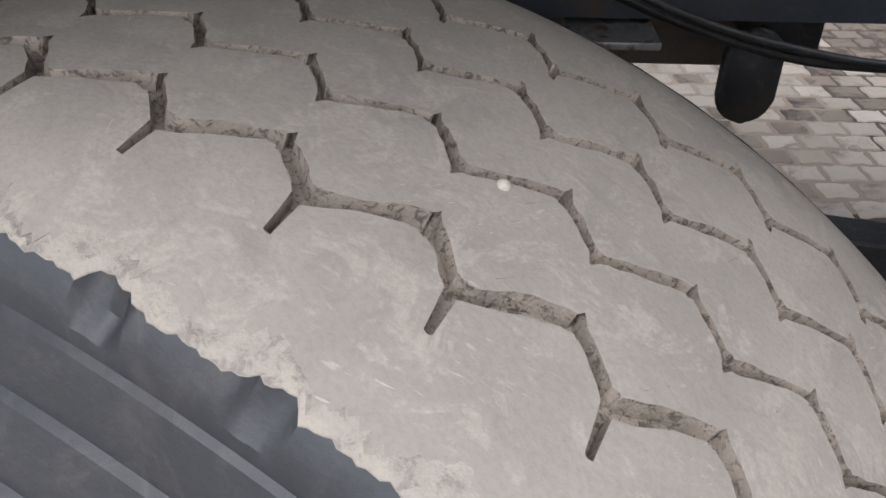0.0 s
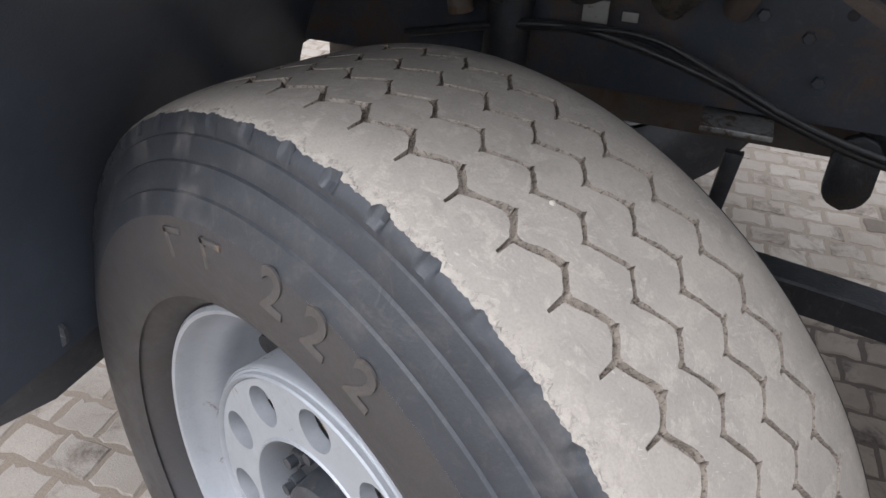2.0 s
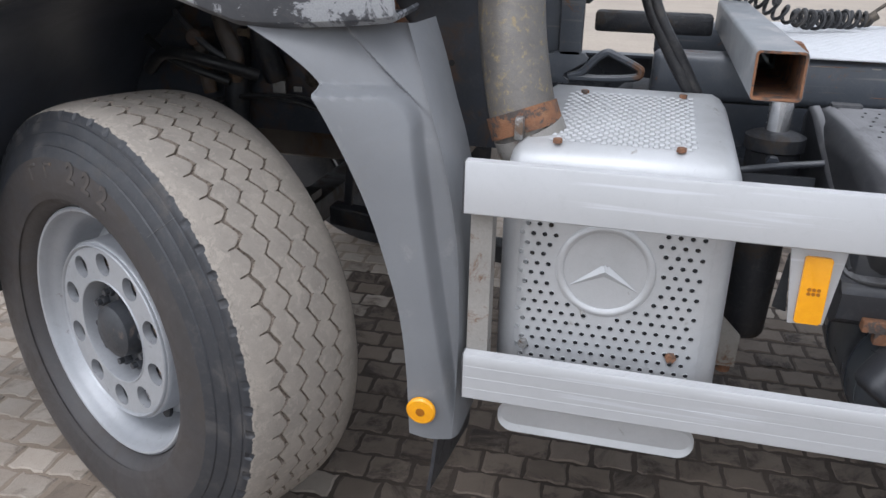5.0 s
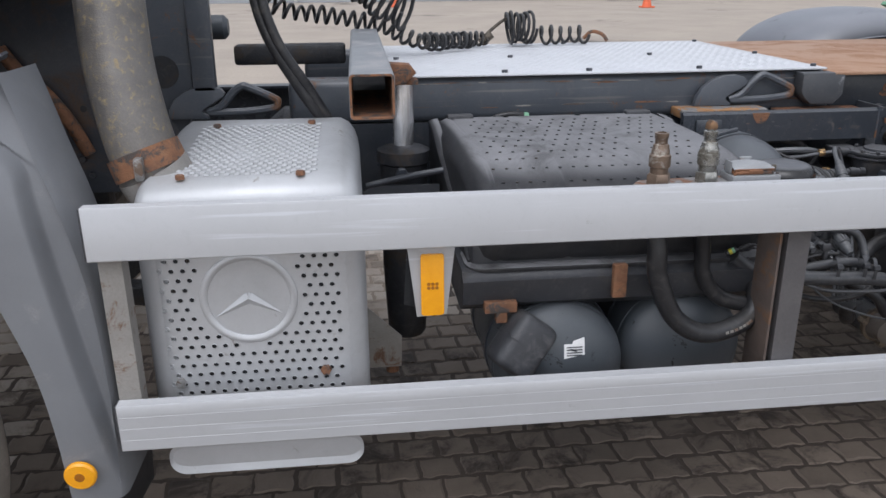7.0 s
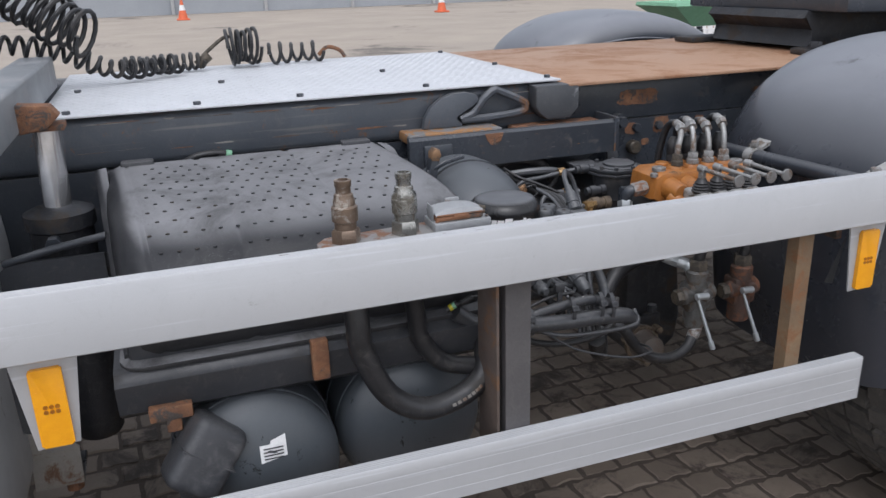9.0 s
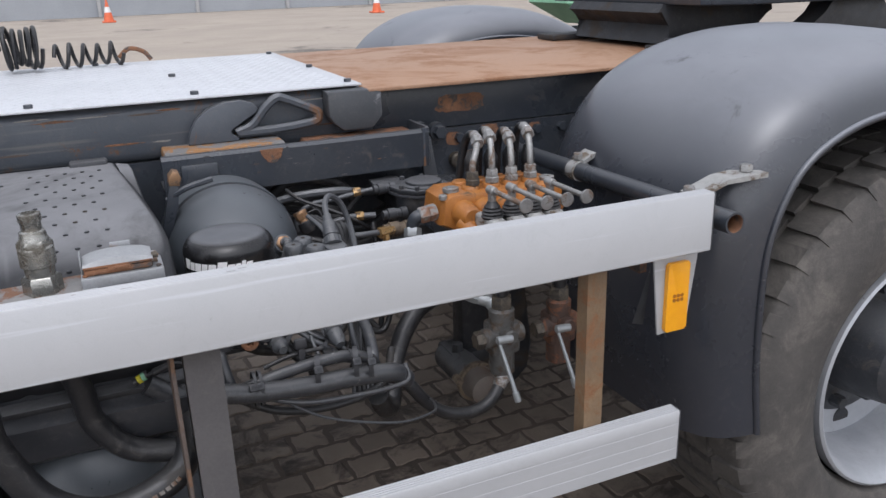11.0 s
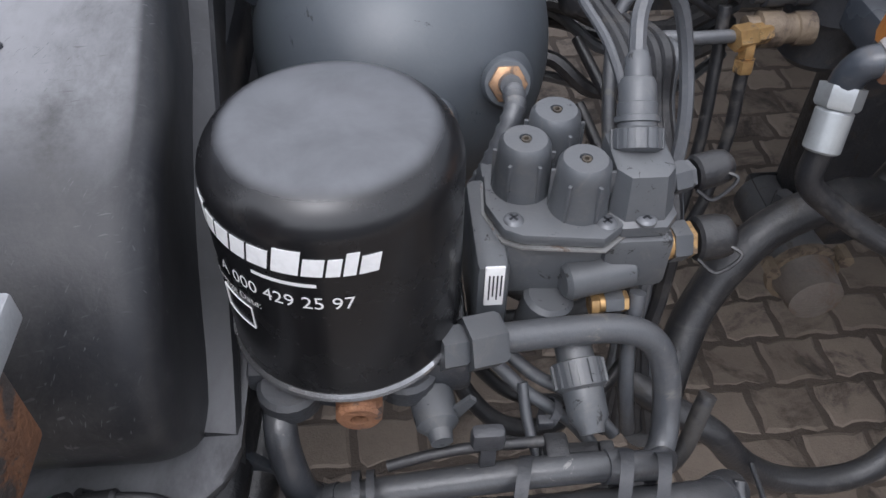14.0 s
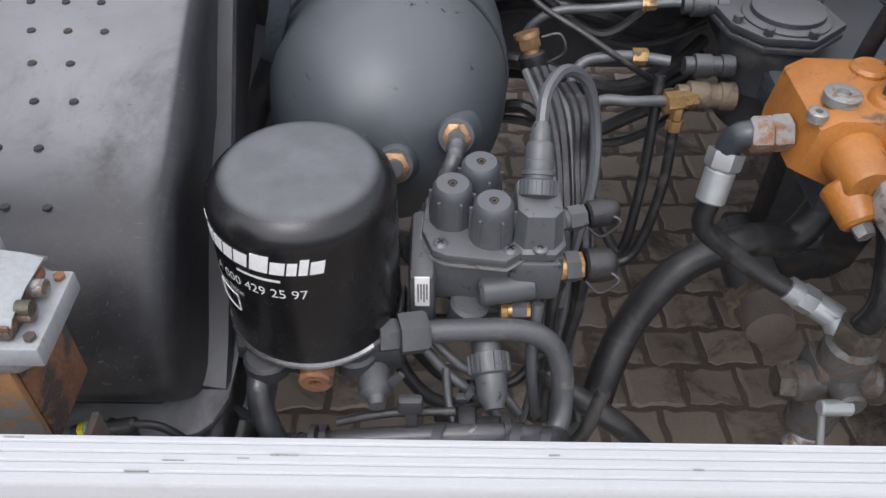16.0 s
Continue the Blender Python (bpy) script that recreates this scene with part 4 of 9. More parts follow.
# ---- silencer box ----
def silencer():
    x0, x1, y0, y1, z0, z1 = 0.645, 1.088, 0.192, 0.80, 0.50, 1.118
    t = thing("exhaust_silencer_box", (0.86, 0.5, z0), "silver silencer box with perforated front and embossed round emblem", "exhaust silencer")
    bm = bmesh.new()
    # profile over front, top and back, as seen from the side
    side = [(y0 + 0.06, z0), (y0 + 0.014, z0 + 0.012), (y0 + 0.006, z0 + 0.04), (y0 + 0.006, 1.0), (y0 + 0.004, 1.012), (y0, 1.03), (y0 + 0.003, 1.052), (y0 + 0.012, 1.070), (y0 + 0.028, 1.081), (y0 + 0.05, 1.0895)] + \
           [(0.40, 1.1005), (0.62, 1.114), (0.66, 1.1155)] + [(y1 - 0.10 + 0.10 * math.sin(radians(q)), z1 - 0.10 + 0.10 * math.cos(radians(q))) for q in (15, 40, 65, 90)] + [(y1, z0)]
    rows = []
    for u, dd in ((0.0, 0.075), (0.006, 0.050), (0.02, 0.028), (0.045, 0.010), (0.08, 0.0), (0.90, 0.0), (0.945, 0.010), (0.975, 0.028), (0.992, 0.050), (1.0, 0.075)):
        row = []
        for y, z in side:
            cy, cz = (y0 + y1) / 2, (z0 + z1) / 2
            row.append(Vector((x0 + (x1 - x0) * u, cy + (y - cy) * (1 - dd * 0.45 / 0.31), cz + (z - cz) * (1 - dd / 0.31))))
        rows.append(row)
    loft(bm, rows, closed=True, cap=True)
    body = part("box_body", bm, M_SILVER, t)
    # perforated front with real holes
    px0, px1, pz0, pz1 = 0.679, 1.062, 0.5375, 0.9885
    nu, nv = 17, 22
    cu, cz0 = 0.022, (pz1 - pz0) / nv
    ex, ez, er = 0.855, 0.853, 0.0905

    def has(u, v):
        x, z = px0 + u * cu, pz0 + v * cz0
        if math.hypot(x - ex, z - ez) < er + 0.013:
            return False
        return not (z > 0.78 and 0.762 < x < 0.944) and x < 1.032
    bm = bmesh.new()
    tuck = lambda u, v: 0.0075 * (1 - min(1.0, min(u, nu - u, v * 1.2, (nv - v) * 1.2) / 1.1)) ** 2
    perforated(bm, nu, nv, lambda u, v: Vector((px0 + u * cu, y0 + 0.0015 + tuck(u, v), pz0 + v * cz0)), has, 0.235, -0.0025)
    bmesh.ops.reverse_faces(bm, faces=bm.faces)
    part("perforated_panel", bm, M_SILVER, t)
    # near-black sheet added behind the holes to paint the shade inside
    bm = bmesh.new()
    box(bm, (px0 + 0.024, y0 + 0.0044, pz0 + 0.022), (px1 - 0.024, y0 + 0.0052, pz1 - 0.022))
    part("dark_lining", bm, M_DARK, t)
    # round emblem: ring and three arms
    bm = bmesh.new()
    lathe(bm, (ex, y0, ez), (ex, y0 - 1, ez), [(-0.004, er + 0.006), (0.002, er + 0.004), (0.0045, er), (0.0045, er - 0.005), (0.001, er - 0.010), (-0.004, er - 0.011)], 64, cap=False)
    emb = part("embossed_ring", bm, M_SILVER, t)
    for an, ln in ((90, 0.012), (210, 0.078), (330, 0.078)):
        bm = bmesh.new()
        d, s = Vector((math.cos(radians(an)), 0, math.sin(radians(an)))), Vector((-math.sin(radians(an)), 0, math.cos(radians(an))))
        o = Vector((ex, y0, ez + 0.002))
        p = [o + s * 0.012, o + d * ln, o - s * 0.012, o - d * 0.005, o + Vector((0, -0.007, 0)), o + Vector((0, 0.002, 0))]
        v = [bm.verts.new(q) for q in p]
        for f in ((0, 1, 4), (1, 2, 4), (2, 3, 4), (3, 0, 4), (0, 5, 1), (1, 5, 2), (2, 5, 3), (3, 5, 0)):
            bm.faces.new([v[k] for k in f])
        part("embossed_arm", bm, M_SILVER, emb, smooth=False)
    # pressed top sheet
    lid_z = lambda y: 1.0895 + (y - 0.242) * 0.0658
    bm = bmesh.new()
    for i in range(14):
        for j in range(24):
            cx, cy = 0.728 + 0.0196 * i + (0.0098 if j % 2 else 0), 0.252 + 0.0165 * j
            if cx > 0.995:
                continue
            zz = lid_z(cy) + 0.0006
            pts = [(-0.0085, 0.002, 0), (0.0085, 0.002, 0), (0.005, -0.006, 0), (-0.005, -0.006, 0), (-0.004, -0.001, 0.0030), (0.004, -0.001, 0.0030)]
            v = [bm.verts.new((cx + a, cy + b, zz + c)) for a, b, c in pts]
            for f in ((0, 1, 5, 4), (1, 2, 5), (2, 3, 4, 5), (3, 0, 4)):
                bm.faces.new([v[k] for k in f])
    tagged(part("raised_slot", bm, M_SILVER, body, smooth=False), kind="stuff")
    for x, y, z in ((.756, .62, 1.1155), (.976, .635, 1.1165), (.741, .232, 1.0895), (.969, .236, 1.0895)):
        bm = bmesh.new()
        nut(bm, (x, y, z), (x, y, z + 0.009), 0.009)
        part("bolt", bm, M_RUST, t)
    for x, z, m in ((0.998, 0.687, M_RUST), (0.705, 0.675, M_ZINC)):
        bm = bmesh.new()
        nut(bm, (x, y0 + 0.004, z), (x, y0 - 0.009, z), 0.011)
        part("screw", bm, m, t)
    # deep rounded lower flange with a row of slots above it
    bm = bmesh.new()
    rows = []
    for y, g in ((0.235, 0.012), (0.205, 0.010), (0.197, 0.003), (0.1945, 0.0), (0.197, -0.004), (0.206, -0.008), (0.26, -0.008)):
        rows.append([Vector((a, y, b)) for a, b in rounded(0.660 + g, 0.455 + g, 1.068 - g, 0.532 - g, 0.034 - max(g, 0) * 0.5, 6)])
    loft(bm, rows[:4], closed=True)
    loft(bm, [rows[3], [Vector((v.x * 0.97 + 0.0259, 0.200, 0.4935 + (v.z - 0.4935) * 0.6)) for v in rows[3]]], closed=True)
    v = [bm.verts.new((q.x * 0.97 + 0.0259, 0.200, 0.4935 + (q.z - 0.4935) * 0.6)) for q in rows[3]]
    bm.faces.new(v)
    part("lower_rim", bm, M_SILVER, t)
    return t


silencer()


# ---- exhaust pipe ----
def exhaust_pipe():
    t = thing("exhaust_pipe", (0.65, 0.35, 1.0), "thick mottled grey exhaust pipe with a rusty clamp", "exhaust pipe")
    bm = bmesh.new()
    line = smooth_line([(0.56, 0.56, 1.72), (0.585, 0.50, 1.60), (0.60, 0.44, 1.46), (0.615, 0.385, 1.30), (0.64, 0.345, 1.18), (0.662, 0.330, 1.10), (0.675, 0.328, 1.06)], 6)
    sweep(bm, line, 0.068, 32)
    part("pipe", bm, M_PIPE, t)
    a, b = Vector((0.652, 0.335, 1.128)), Vector((0.668, 0.329, 1.085))
    bm = bmesh.new()
    lathe(bm, a, b, [(0, 0.069), (0, 0.0735), (0.046, 0.0745), (0.046, 0.069)], 40, cap=False)
    clamp = part("clamp", bm, M_RUST, t, "rusty band clamp")
    bm = bmesh.new()
    box(bm, (0.655, 0.240, 1.085), (0.672, 0.262, 1.13), 0.004)
    part("clamp_bolt", bm, M_ZINC, clamp)
    bm = bmesh.new()
    hose(bm, [(0.668, 0.33, 1.09), (0.69, 0.335, 1.045), (0.73, 0.36, 1.0), (0.80, 0.42, 0.97)], 0.074, 32)
    part("outlet", bm, M_POST, t, "pale dusty outlet stub")
    return t


exhaust_pipe()


# ---- cab side ----
def cab():
    t = thing("truck_cab", (-0.4, 0.5, 0.4), "dark grey truck cab with scraped plastic entry steps and wheel arch", "truck cab")
    # arch band in front of the wheel
    mid = smooth_line([(-0.765, 0.755, 0), (-0.745, 0.87, 0), (-0.70, 1.0, 0), (-0.635, 1.13, 0), (-0.53, 1.25, 0), (-0.40, 1.335, 0), (-0.25, 1.385, 0), (-0.05, 1.40, 0)], 5)
    rows = []
    n = len(mid)
    for i, p in enumerate(mid):
        d = (mid[min(i + 1, n - 1)] - mid[max(i - 1, 0)]).normalized()
        nx, nz = -d.y, d.x
        if nz < 0 or nx > 0:
            nx, nz = (nx, nz)
        f = i / (n - 1)
        y = 0.105 - 0.045 * min(1, f * 2.2)
        w = 0.050
        q = lambda s, yy: Vector((p.x + nx * s, yy, p.y + nz * s))
        rows.append([q(w, y + 0.05), q(w, y + 0.004), q(w - 0.004, y), q(-w + 0.010, y - 0.002), q(-w + 0.002, y + 0.003), q(-w, y + 0.010), q(-w, y + 0.05)])
    bm = bmesh.new()
    loft(bm, rows)
    thicken(bm, 0.004)
    part("wheel_arch", bm, M_ARCH, t, "weathered grey plastic arch")
    # dark arch lining
    rows = []
    for i, p in enumerate(mid):
        d = (mid[min(i + 1, n - 1)] - mid[max(i - 1, 0)]).normalized()
        nx, nz = -d.y, d.x
        s = -0.046
        if i == 0:
            rows.append([Vector((p.x + nx * s - 0.014, y, 0.615)) for y in (0.125, 0.3, 0.62, 0.92)])
        rows.append([Vector((p.x + nx * s, y, p.y + nz * s)) for y in (0.10, 0.3, 0.62, 0.92)])
    bm = bmesh.new()
    loft(bm, rows)
    thicken(bm, 0.004)
    part("arch_lining", bm, M_LINER, t)
    bm = bmesh.new()
    box(bm, (-0.806, 0.145, 0.628), (-0.752, 0.151, 0.79), 0.003)
    part("bracket_strip", bm, M_ARCH, t)
    bm = bmesh.new()
    prism(bm, [(-0.735 + 0.019 * math.cos(q * 0.52) * (1 + 0.15 * math.sin(q * 2.3)), 0.650 + 0.025 * math.sin(q * 0.52)) for q in range(12)], lambda a, b, d: Vector((a, 0.268 + d - (a + 0.735) * 0.0, b)), 0.006)
    part("worn_emblem", bm, M_ARCH, t, "worn pale round emblem")
    # mud flap in front of the wheel
    bm = bmesh.new()
    loft(bm, [[Vector((-0.853, 0.165, 0.487)), Vector((-0.79, 0.28, 0.50)), Vector((-0.775, 0.40, 0.515)), Vector((-0.76, 0.7, 0.50))],
              [Vector((-0.862, 0.16, 0.62)), Vector((-0.76, 0.28, 0.63)), Vector((-0.745, 0.40, 0.63)), Vector((-0.74, 0.7, 0.63))],
              [Vector((-0.745, 0.12, 0.80)), Vector((-0.73, 0.28, 0.80)), Vector((-0.725, 0.40, 0.80)), Vector((-0.72, 0.9, 0.80))]])
    thicken(bm, 0.006)
    part("mud_flap", bm, M_BLACKTRAY, t, "black rubber flap")
    # moulded entry bay with a rounded back
    yb = 0.27
    mouth = smooth_line([(-1.060, 1.150, 0), (-1.085, 1.122, 0), (-1.142, 1.078, 0), (-1.152, 0.992, 0), (-1.142, 0.925, 0), (-1.120, 0.888, 0), (-1.085, 0.874, 0), (-0.90, 0.868, 0), (-0.750, 0.866, 0)], 5)
    ring = [(p.x, p.y) for p in mouth] + [(-0.745, 1.0), (-0.700, 1.152), (-0.80, 1.155), (-0.95, 1.155)]
    cx, cz = -0.88, 1.01
    rows = []
    for y, g in ((0.082, 0.0), (0.090, 0.006), (0.16, 0.014), (0.23, 0.022), (0.262, 0.036), (0.280, 0.062), (0.286, 0.10)):
        rows.append([Vector((x - g * (x - cx) / 0.22, y, z - g * (z - cz) / 0.14 * (0.35 if z < cz and y < 0.25 else 1.0))) for x, z in ring])
    bm = bmesh.new()
    loft(bm, rows, closed=True)
    bm.faces.new([bm.verts.new(v) for v in rows[-1]])
    bay = part("step_bay", bm, M_CABPLASTIC, t, "scraped black moulded step recess")
    bm = bmesh.new()
    sweep(bm, [Vector((p.x, 0.082, p.y)) for p in mouth[:-4]], 0.0065, 8)
    part("bay_rim", bm, M_CABSCUFF, bay, "scuffed grey rim")
    bm = bmesh.new()
    box(bm, (-1.09, 0.070, 0.824), (-0.735, 0.108, 0.871), 0.012, seg=3)
    part("step_edge", bm, M_CABSCUFF, t, "scuffed lower step edge")
    bm = bmesh.new()
    box(bm, (-1.075, 0.078, 1.152), (-0.60, 0.122, 1.200), 0.014, seg=3)
    part("step_edge", bm, M_CABSCUFF, t, "scuffed upper step edge")
    for z, xa, xb in ((0.882, -1.10, -0.745), (1.19, -1.06, -0.58)):
        bm = bmesh.new()
        box(bm, (xa, 0.115, z - 0.03), (xb, yb, z - 0.004), 0.003)
        tread = part("step_tread", bm, M_PLASTIC, t)
        for i in range(9):
            for j in range(4):
                x = xa + 0.03 + i * (xb - xa - 0.05) / 9 + (0.015 if j % 2 else 0)
                y = 0.128 + j * 0.042
                if x + 0.03 > xb:
                    continue
                bm = bmesh.new()
                box(bm, (x, y, z - 0.006), (x + 0.03, y + 0.018, z + 0.006), 0.002, seg=1)
                part("grip_cleat", bm, M_PLASTIC, tread)
    # front corner
    bm = bmesh.new()
    outline = [(-1.225, 0.668), (-1.20, 0.69), (-1.185, 0.725), (-1.13, 0.775), (-1.08, 0.80), (-1.0, 0.817), (-0.995, 0.850), (-1.088, 0.862), (-1.125, 0.878), (-1.150, 0.92), (-1.162, 0.992), (-1.155, 1.082), (-1.09, 1.132), (-1.068, 1.155), (-1.068, 1.30), (-1.135, 1.30), (-1.14, 1.195), (-1.16, 1.165), (-1.285, 1.112), (-1.305, 1.09), (-1.30, 1.0), (-1.292, 0.93), (-1.26, 0.80), (-1.24, 0.71)]
    prism(bm, outline, xz(0.064), 0.14, 0.007)
    part("bumper_corner", bm, M_CABPLASTIC, t, "scraped dark bumper corner")
    bm = bmesh.new()
    prism(bm, [(-1.268, 1.020), (-1.192, 1.034), (-1.186, 0.970), (-1.254, 0.952)], xz(0.048), 0.02, 0.004)
    part("side_marker", bm, M_REDORANGE, t, "orange side marker lens")
    bm = bmesh.new()
    cyl(bm, (-1.17, 0.063, 0.86), (-1.17, 0.052, 0.86), 0.012, seg=14)
    part("bolt", bm, M_PLASTIC, t)
    # upper body: pale door sill above the steps, dark body over the arch
    bm = bmesh.new()
    box(bm, (-1.00, 0.09, 1.235), (-0.52, 0.14, 1.75), 0.01)
    part("door_skin", bm, M_GREYPANEL, t, "pale grey door panel")
    bm = bmesh.new()
    low = smooth_line([(-0.50, 1.285, 0), (-0.38, 1.335, 0), (-0.22, 1.352, 0), (-0.05, 1.336, 0), (0.08, 1.298, 0), (0.14, 1.283, 0), (0.25, 1.285, 0), (0.42, 1.30, 0), (0.445, 1.315, 0)], 5)
    rows = []
    for p in low:
        rows.append([Vector((p.x, 0.30, p.y + 0.01)), Vector((p.x, 0.165, p.y)), Vector((p.x, 0.145, p.y + 0.012)), Vector((p.x, 0.13, p.y + 0.06)), Vector((p.x, 0.125, 1.75)), Vector((p.x, 0.3, 1.76))])
    loft(bm, rows)
    thicken(bm, 0.006)
    part("sill_panel", bm, M_PEEL, t, "dark panel with peeling pale paint")
    bm = bmesh.new()
    box(bm, (-1.15, 0.31, 1.42), (0.44, 2.5, 2.6), 0.05)
    part("cab_body", bm, M_GREYPANEL, t)
    bm = bmesh.new()
    box(bm, (-1.1, 0.34, 0.80), (-0.80, 2.4, 1.42), 0.02)
    part("front_underbody", bm, M_DARK, t)
    # moulded fender behind the wheel: a proud lower panel, a recessed upper arm with two diagonal creases
    bm = bmesh.new()
    front = smooth_line([(0.135, 1.285, 0.105), (0.21, 1.245, 0.098), (0.285, 1.186, 0.095), (0.345, 1.09, 0.095), (0.40, 0.97, 0.10), (0.44, 0.85, 0.10), (0.467, 0.745, 0.10), (0.482, 0.62, 0.10), (0.488, 0.47, 0.105)], 14)
    back = smooth_line([(0.44, 1.295, 0.24), (0.475, 1.225, 0.20), (0.505, 1.15, 0.17), (0.535, 1.07, 0.15), (0.56, 0.97, 0.14), (0.575, 0.87, 0.135), (0.582, 0.745, 0.13), (0.582, 0.62, 0.13), (0.575, 0.455, 0.13)], 14)
    rows = []

    def ease(v, lo, hi):
        v = min(1, max(0, (v - lo) / (hi - lo)))
        return v * v * (3 - 2 * v)

    def outside(x, z):
        """0 on the proud lower panel of the fender, 1 on the recessed one above and behind it."""
        right = 0.486 + max(0, 1.10 - z) * 0.16
        a, b = x - (right - 0.08), z - 1.10
        return ease((math.hypot(a, b) if a > 0 and b > 0 else max(a, b)) - 0.08, -0.010, 0.008)

    def crease(x, z):
        s = (x - 0.318) * 0.658 + (z - 1.294) * 0.753
        return 0.013 * ease(s, -0.003, 0.004) - 0.016 * ease(s, 0.050, 0.062)
    for f, b in zip(front, back):
        fr = Vector((f.x, f.z, f.y))
        bk = Vector((b.x, b.z, b.y))
        o0 = outside(fr.x, fr.z)
        edge = fr + Vector((0.010 * o0, 0.052 * o0, 0))
        row = [edge + Vector((0.012, 0.16, -0.004)), edge + Vector((0.004, 0.02, 0)), edge + Vector((0, 0.004, 0))]
        for k in [q / 64 for q in range(65)]:
            q = fr.lerp(bk, k)
            o = outside(q.x, q.z)
            q.x += 0.010 * o * (1 - k)
            q.y += -0.010 * math.sin(k * math.pi) + 0.052 * o * (1 - k) ** 0.3 - crease(q.x, q.z) * o * min(1, (1 - k) * 4)
            row.append(q)
        row += [bk + Vector((0.010, 0.02, 0)), bk + Vector((0.012, 0.16, 0))]
        rows.append(row)
    loft(bm, rows)
    thicken(bm, 0.004)
    fender = part("rear_fender", bm, M_FENDER, t, "grey moulded plastic fender")
    bm = bmesh.new()
    lathe(bm, (0.516, 0.098, 0.537), (0.516, 0.0, 0.532), [(0, 0.031), (0.006, 0.031), (0.010, 0.027), (0.011, 0.004), (0.008, 0.003), (0.008, 0)], 36)
    reflector = part("round_reflector", bm, M_AMBER, fender, "round amber reflector")
    bm = bmesh.new()
    lathe(bm, (0.516, 0.0890, 0.5365), (0.516, 0.0, 0.532), [(0, 0.0105), (0.0022, 0.0095), (0.0026, 0.0)], 20)
    part("reflector_boss", bm, M_AMBERDEEP, reflector, "dark amber centre")
    bm = bmesh.new()
    loft(bm, [[Vector((0.545, 0.13, 0.46)), Vector((0.56, 0.45, 0.46))], [Vector((0.535, 0.13, 0.36)), Vector((0.55, 0.45, 0.36))], [Vector((0.525, 0.14, 0.30)), Vector((0.545, 0.45, 0.28))]])
    thicken(bm, 0.008)
    part("lower_flap", bm, M_PLASTIC, t, "black rubber flap below the fender")
    return t


cab()


def folding_step():
    t = thing("folding_step", (-1.2, 0.32, 0.44), "perforated pale metal folding step with rusty edge under the cab", "entry step")
    o, ex, ey = Vector((-1.49, 0.25, 0.478)), Vector((0.47, -0.07, -0.008)), Vector((0.01, 0.2, 0.006))
    bm = bmesh.new()
    nu, nv = 9, 4
    perforated(bm, nu, nv, lambda u, v: o + ex * (u / nu) + ey * (v / nv), lambda u, v: 0.3 < v < 3.8, 0.27, 0.006)
    part("tread_sheet", bm, M_STEP, t)
    bm = bmesh.new()
    hose(bm, [o + ey, o + ey * 0.1, o + ex * 0.05, o + ex * 0.9, o + ex + ey * 0.12, o + ex + ey], 0.011, 8)
    part("edge_tube", bm, M_RUST, t, "rusty edge tube")
    for a, b in ((o + ey * 1.02 + ex * 0.08, o + ey * 1.12 + ex * 0.62), (o + ey * 1.05 + ex * 0.95, o + ey * 0.7 + ex * 1.12)):
        bm = bmesh.new()
        cyl(bm, a, b, 0.017, seg=16)
        part("hinge_tube", bm, M_STEP, t)
    for a in (o + ey * 1.02 + ex * 0.08, o + ey * 1.12 + ex * 0.62):
        bm = bmesh.new()
        nut(bm, a + Vector((0, 0, -0.01)), a + Vector((0, 0, 0.025)), 0.02)
        part("hinge_bolt", bm, M_RUST, t)
    bm = bmesh.new()
    cyl(bm, (-1.06, 0.30, 0.50), (-1.0, 0.34, 0.80), 0.02, seg=14)
    part("hanger", bm, M_STEP, t)
    bm = bmesh.new()
    prism(bm, [(-1.42, 0.50), (-1.28, 0.51), (-1.26, 0.62), (-1.36, 0.66), (-1.42, 0.62)], xz(0.47), 0.006)
    part("hanger_plate", bm, M_STEP, t)
    bm = bmesh.new()
    prism(bm, [(-1.30, 0.78), (-1.0, 0.80), (-0.86, 0.80), (-0.88, 0.70), (-0.98, 0.68), (-1.2, 0.70), (-1.28, 0.73)], xz(0.33), 0.01)
    part("carrier_plate", bm, M_CHASSIS, t)
    for x, z, r, m in ((-1.02, 0.745, 0.012, M_ZINC), (-1.14, 0.75, 0.026, M_DARK), (-0.94, 0.755, 0.014, M_DARK)):
        bm = bmesh.new()
        cyl(bm, (x, 0.331, z), (x, 0.322, z), r, seg=16, bevel=0.002)
        part("carrier_bolt", bm, m, t)
    # arm tubes reaching back under the cab
    for x, y0, y1 in ((-1.50, 0.265, 0.49), (-1.10, 0.30, 0.52)):
        bm = bmesh.new()
        lathe(bm, (x, y0, 0.495), (x, y1, 0.495), [(0, 0.013), (0, 0.019), (y1 - y0, 0.019)], 18)
        part("arm_tube", bm, M_STEP, t)
        bm = bmesh.new()
        cyl(bm, (x, y0 - 0.012, 0.495), (x, y0 + 0.004, 0.495), 0.0125, seg=14, bevel=0.003)
        part("tube_end", bm, M_RUST, t, "rusty tube end")
    return t


folding_step()


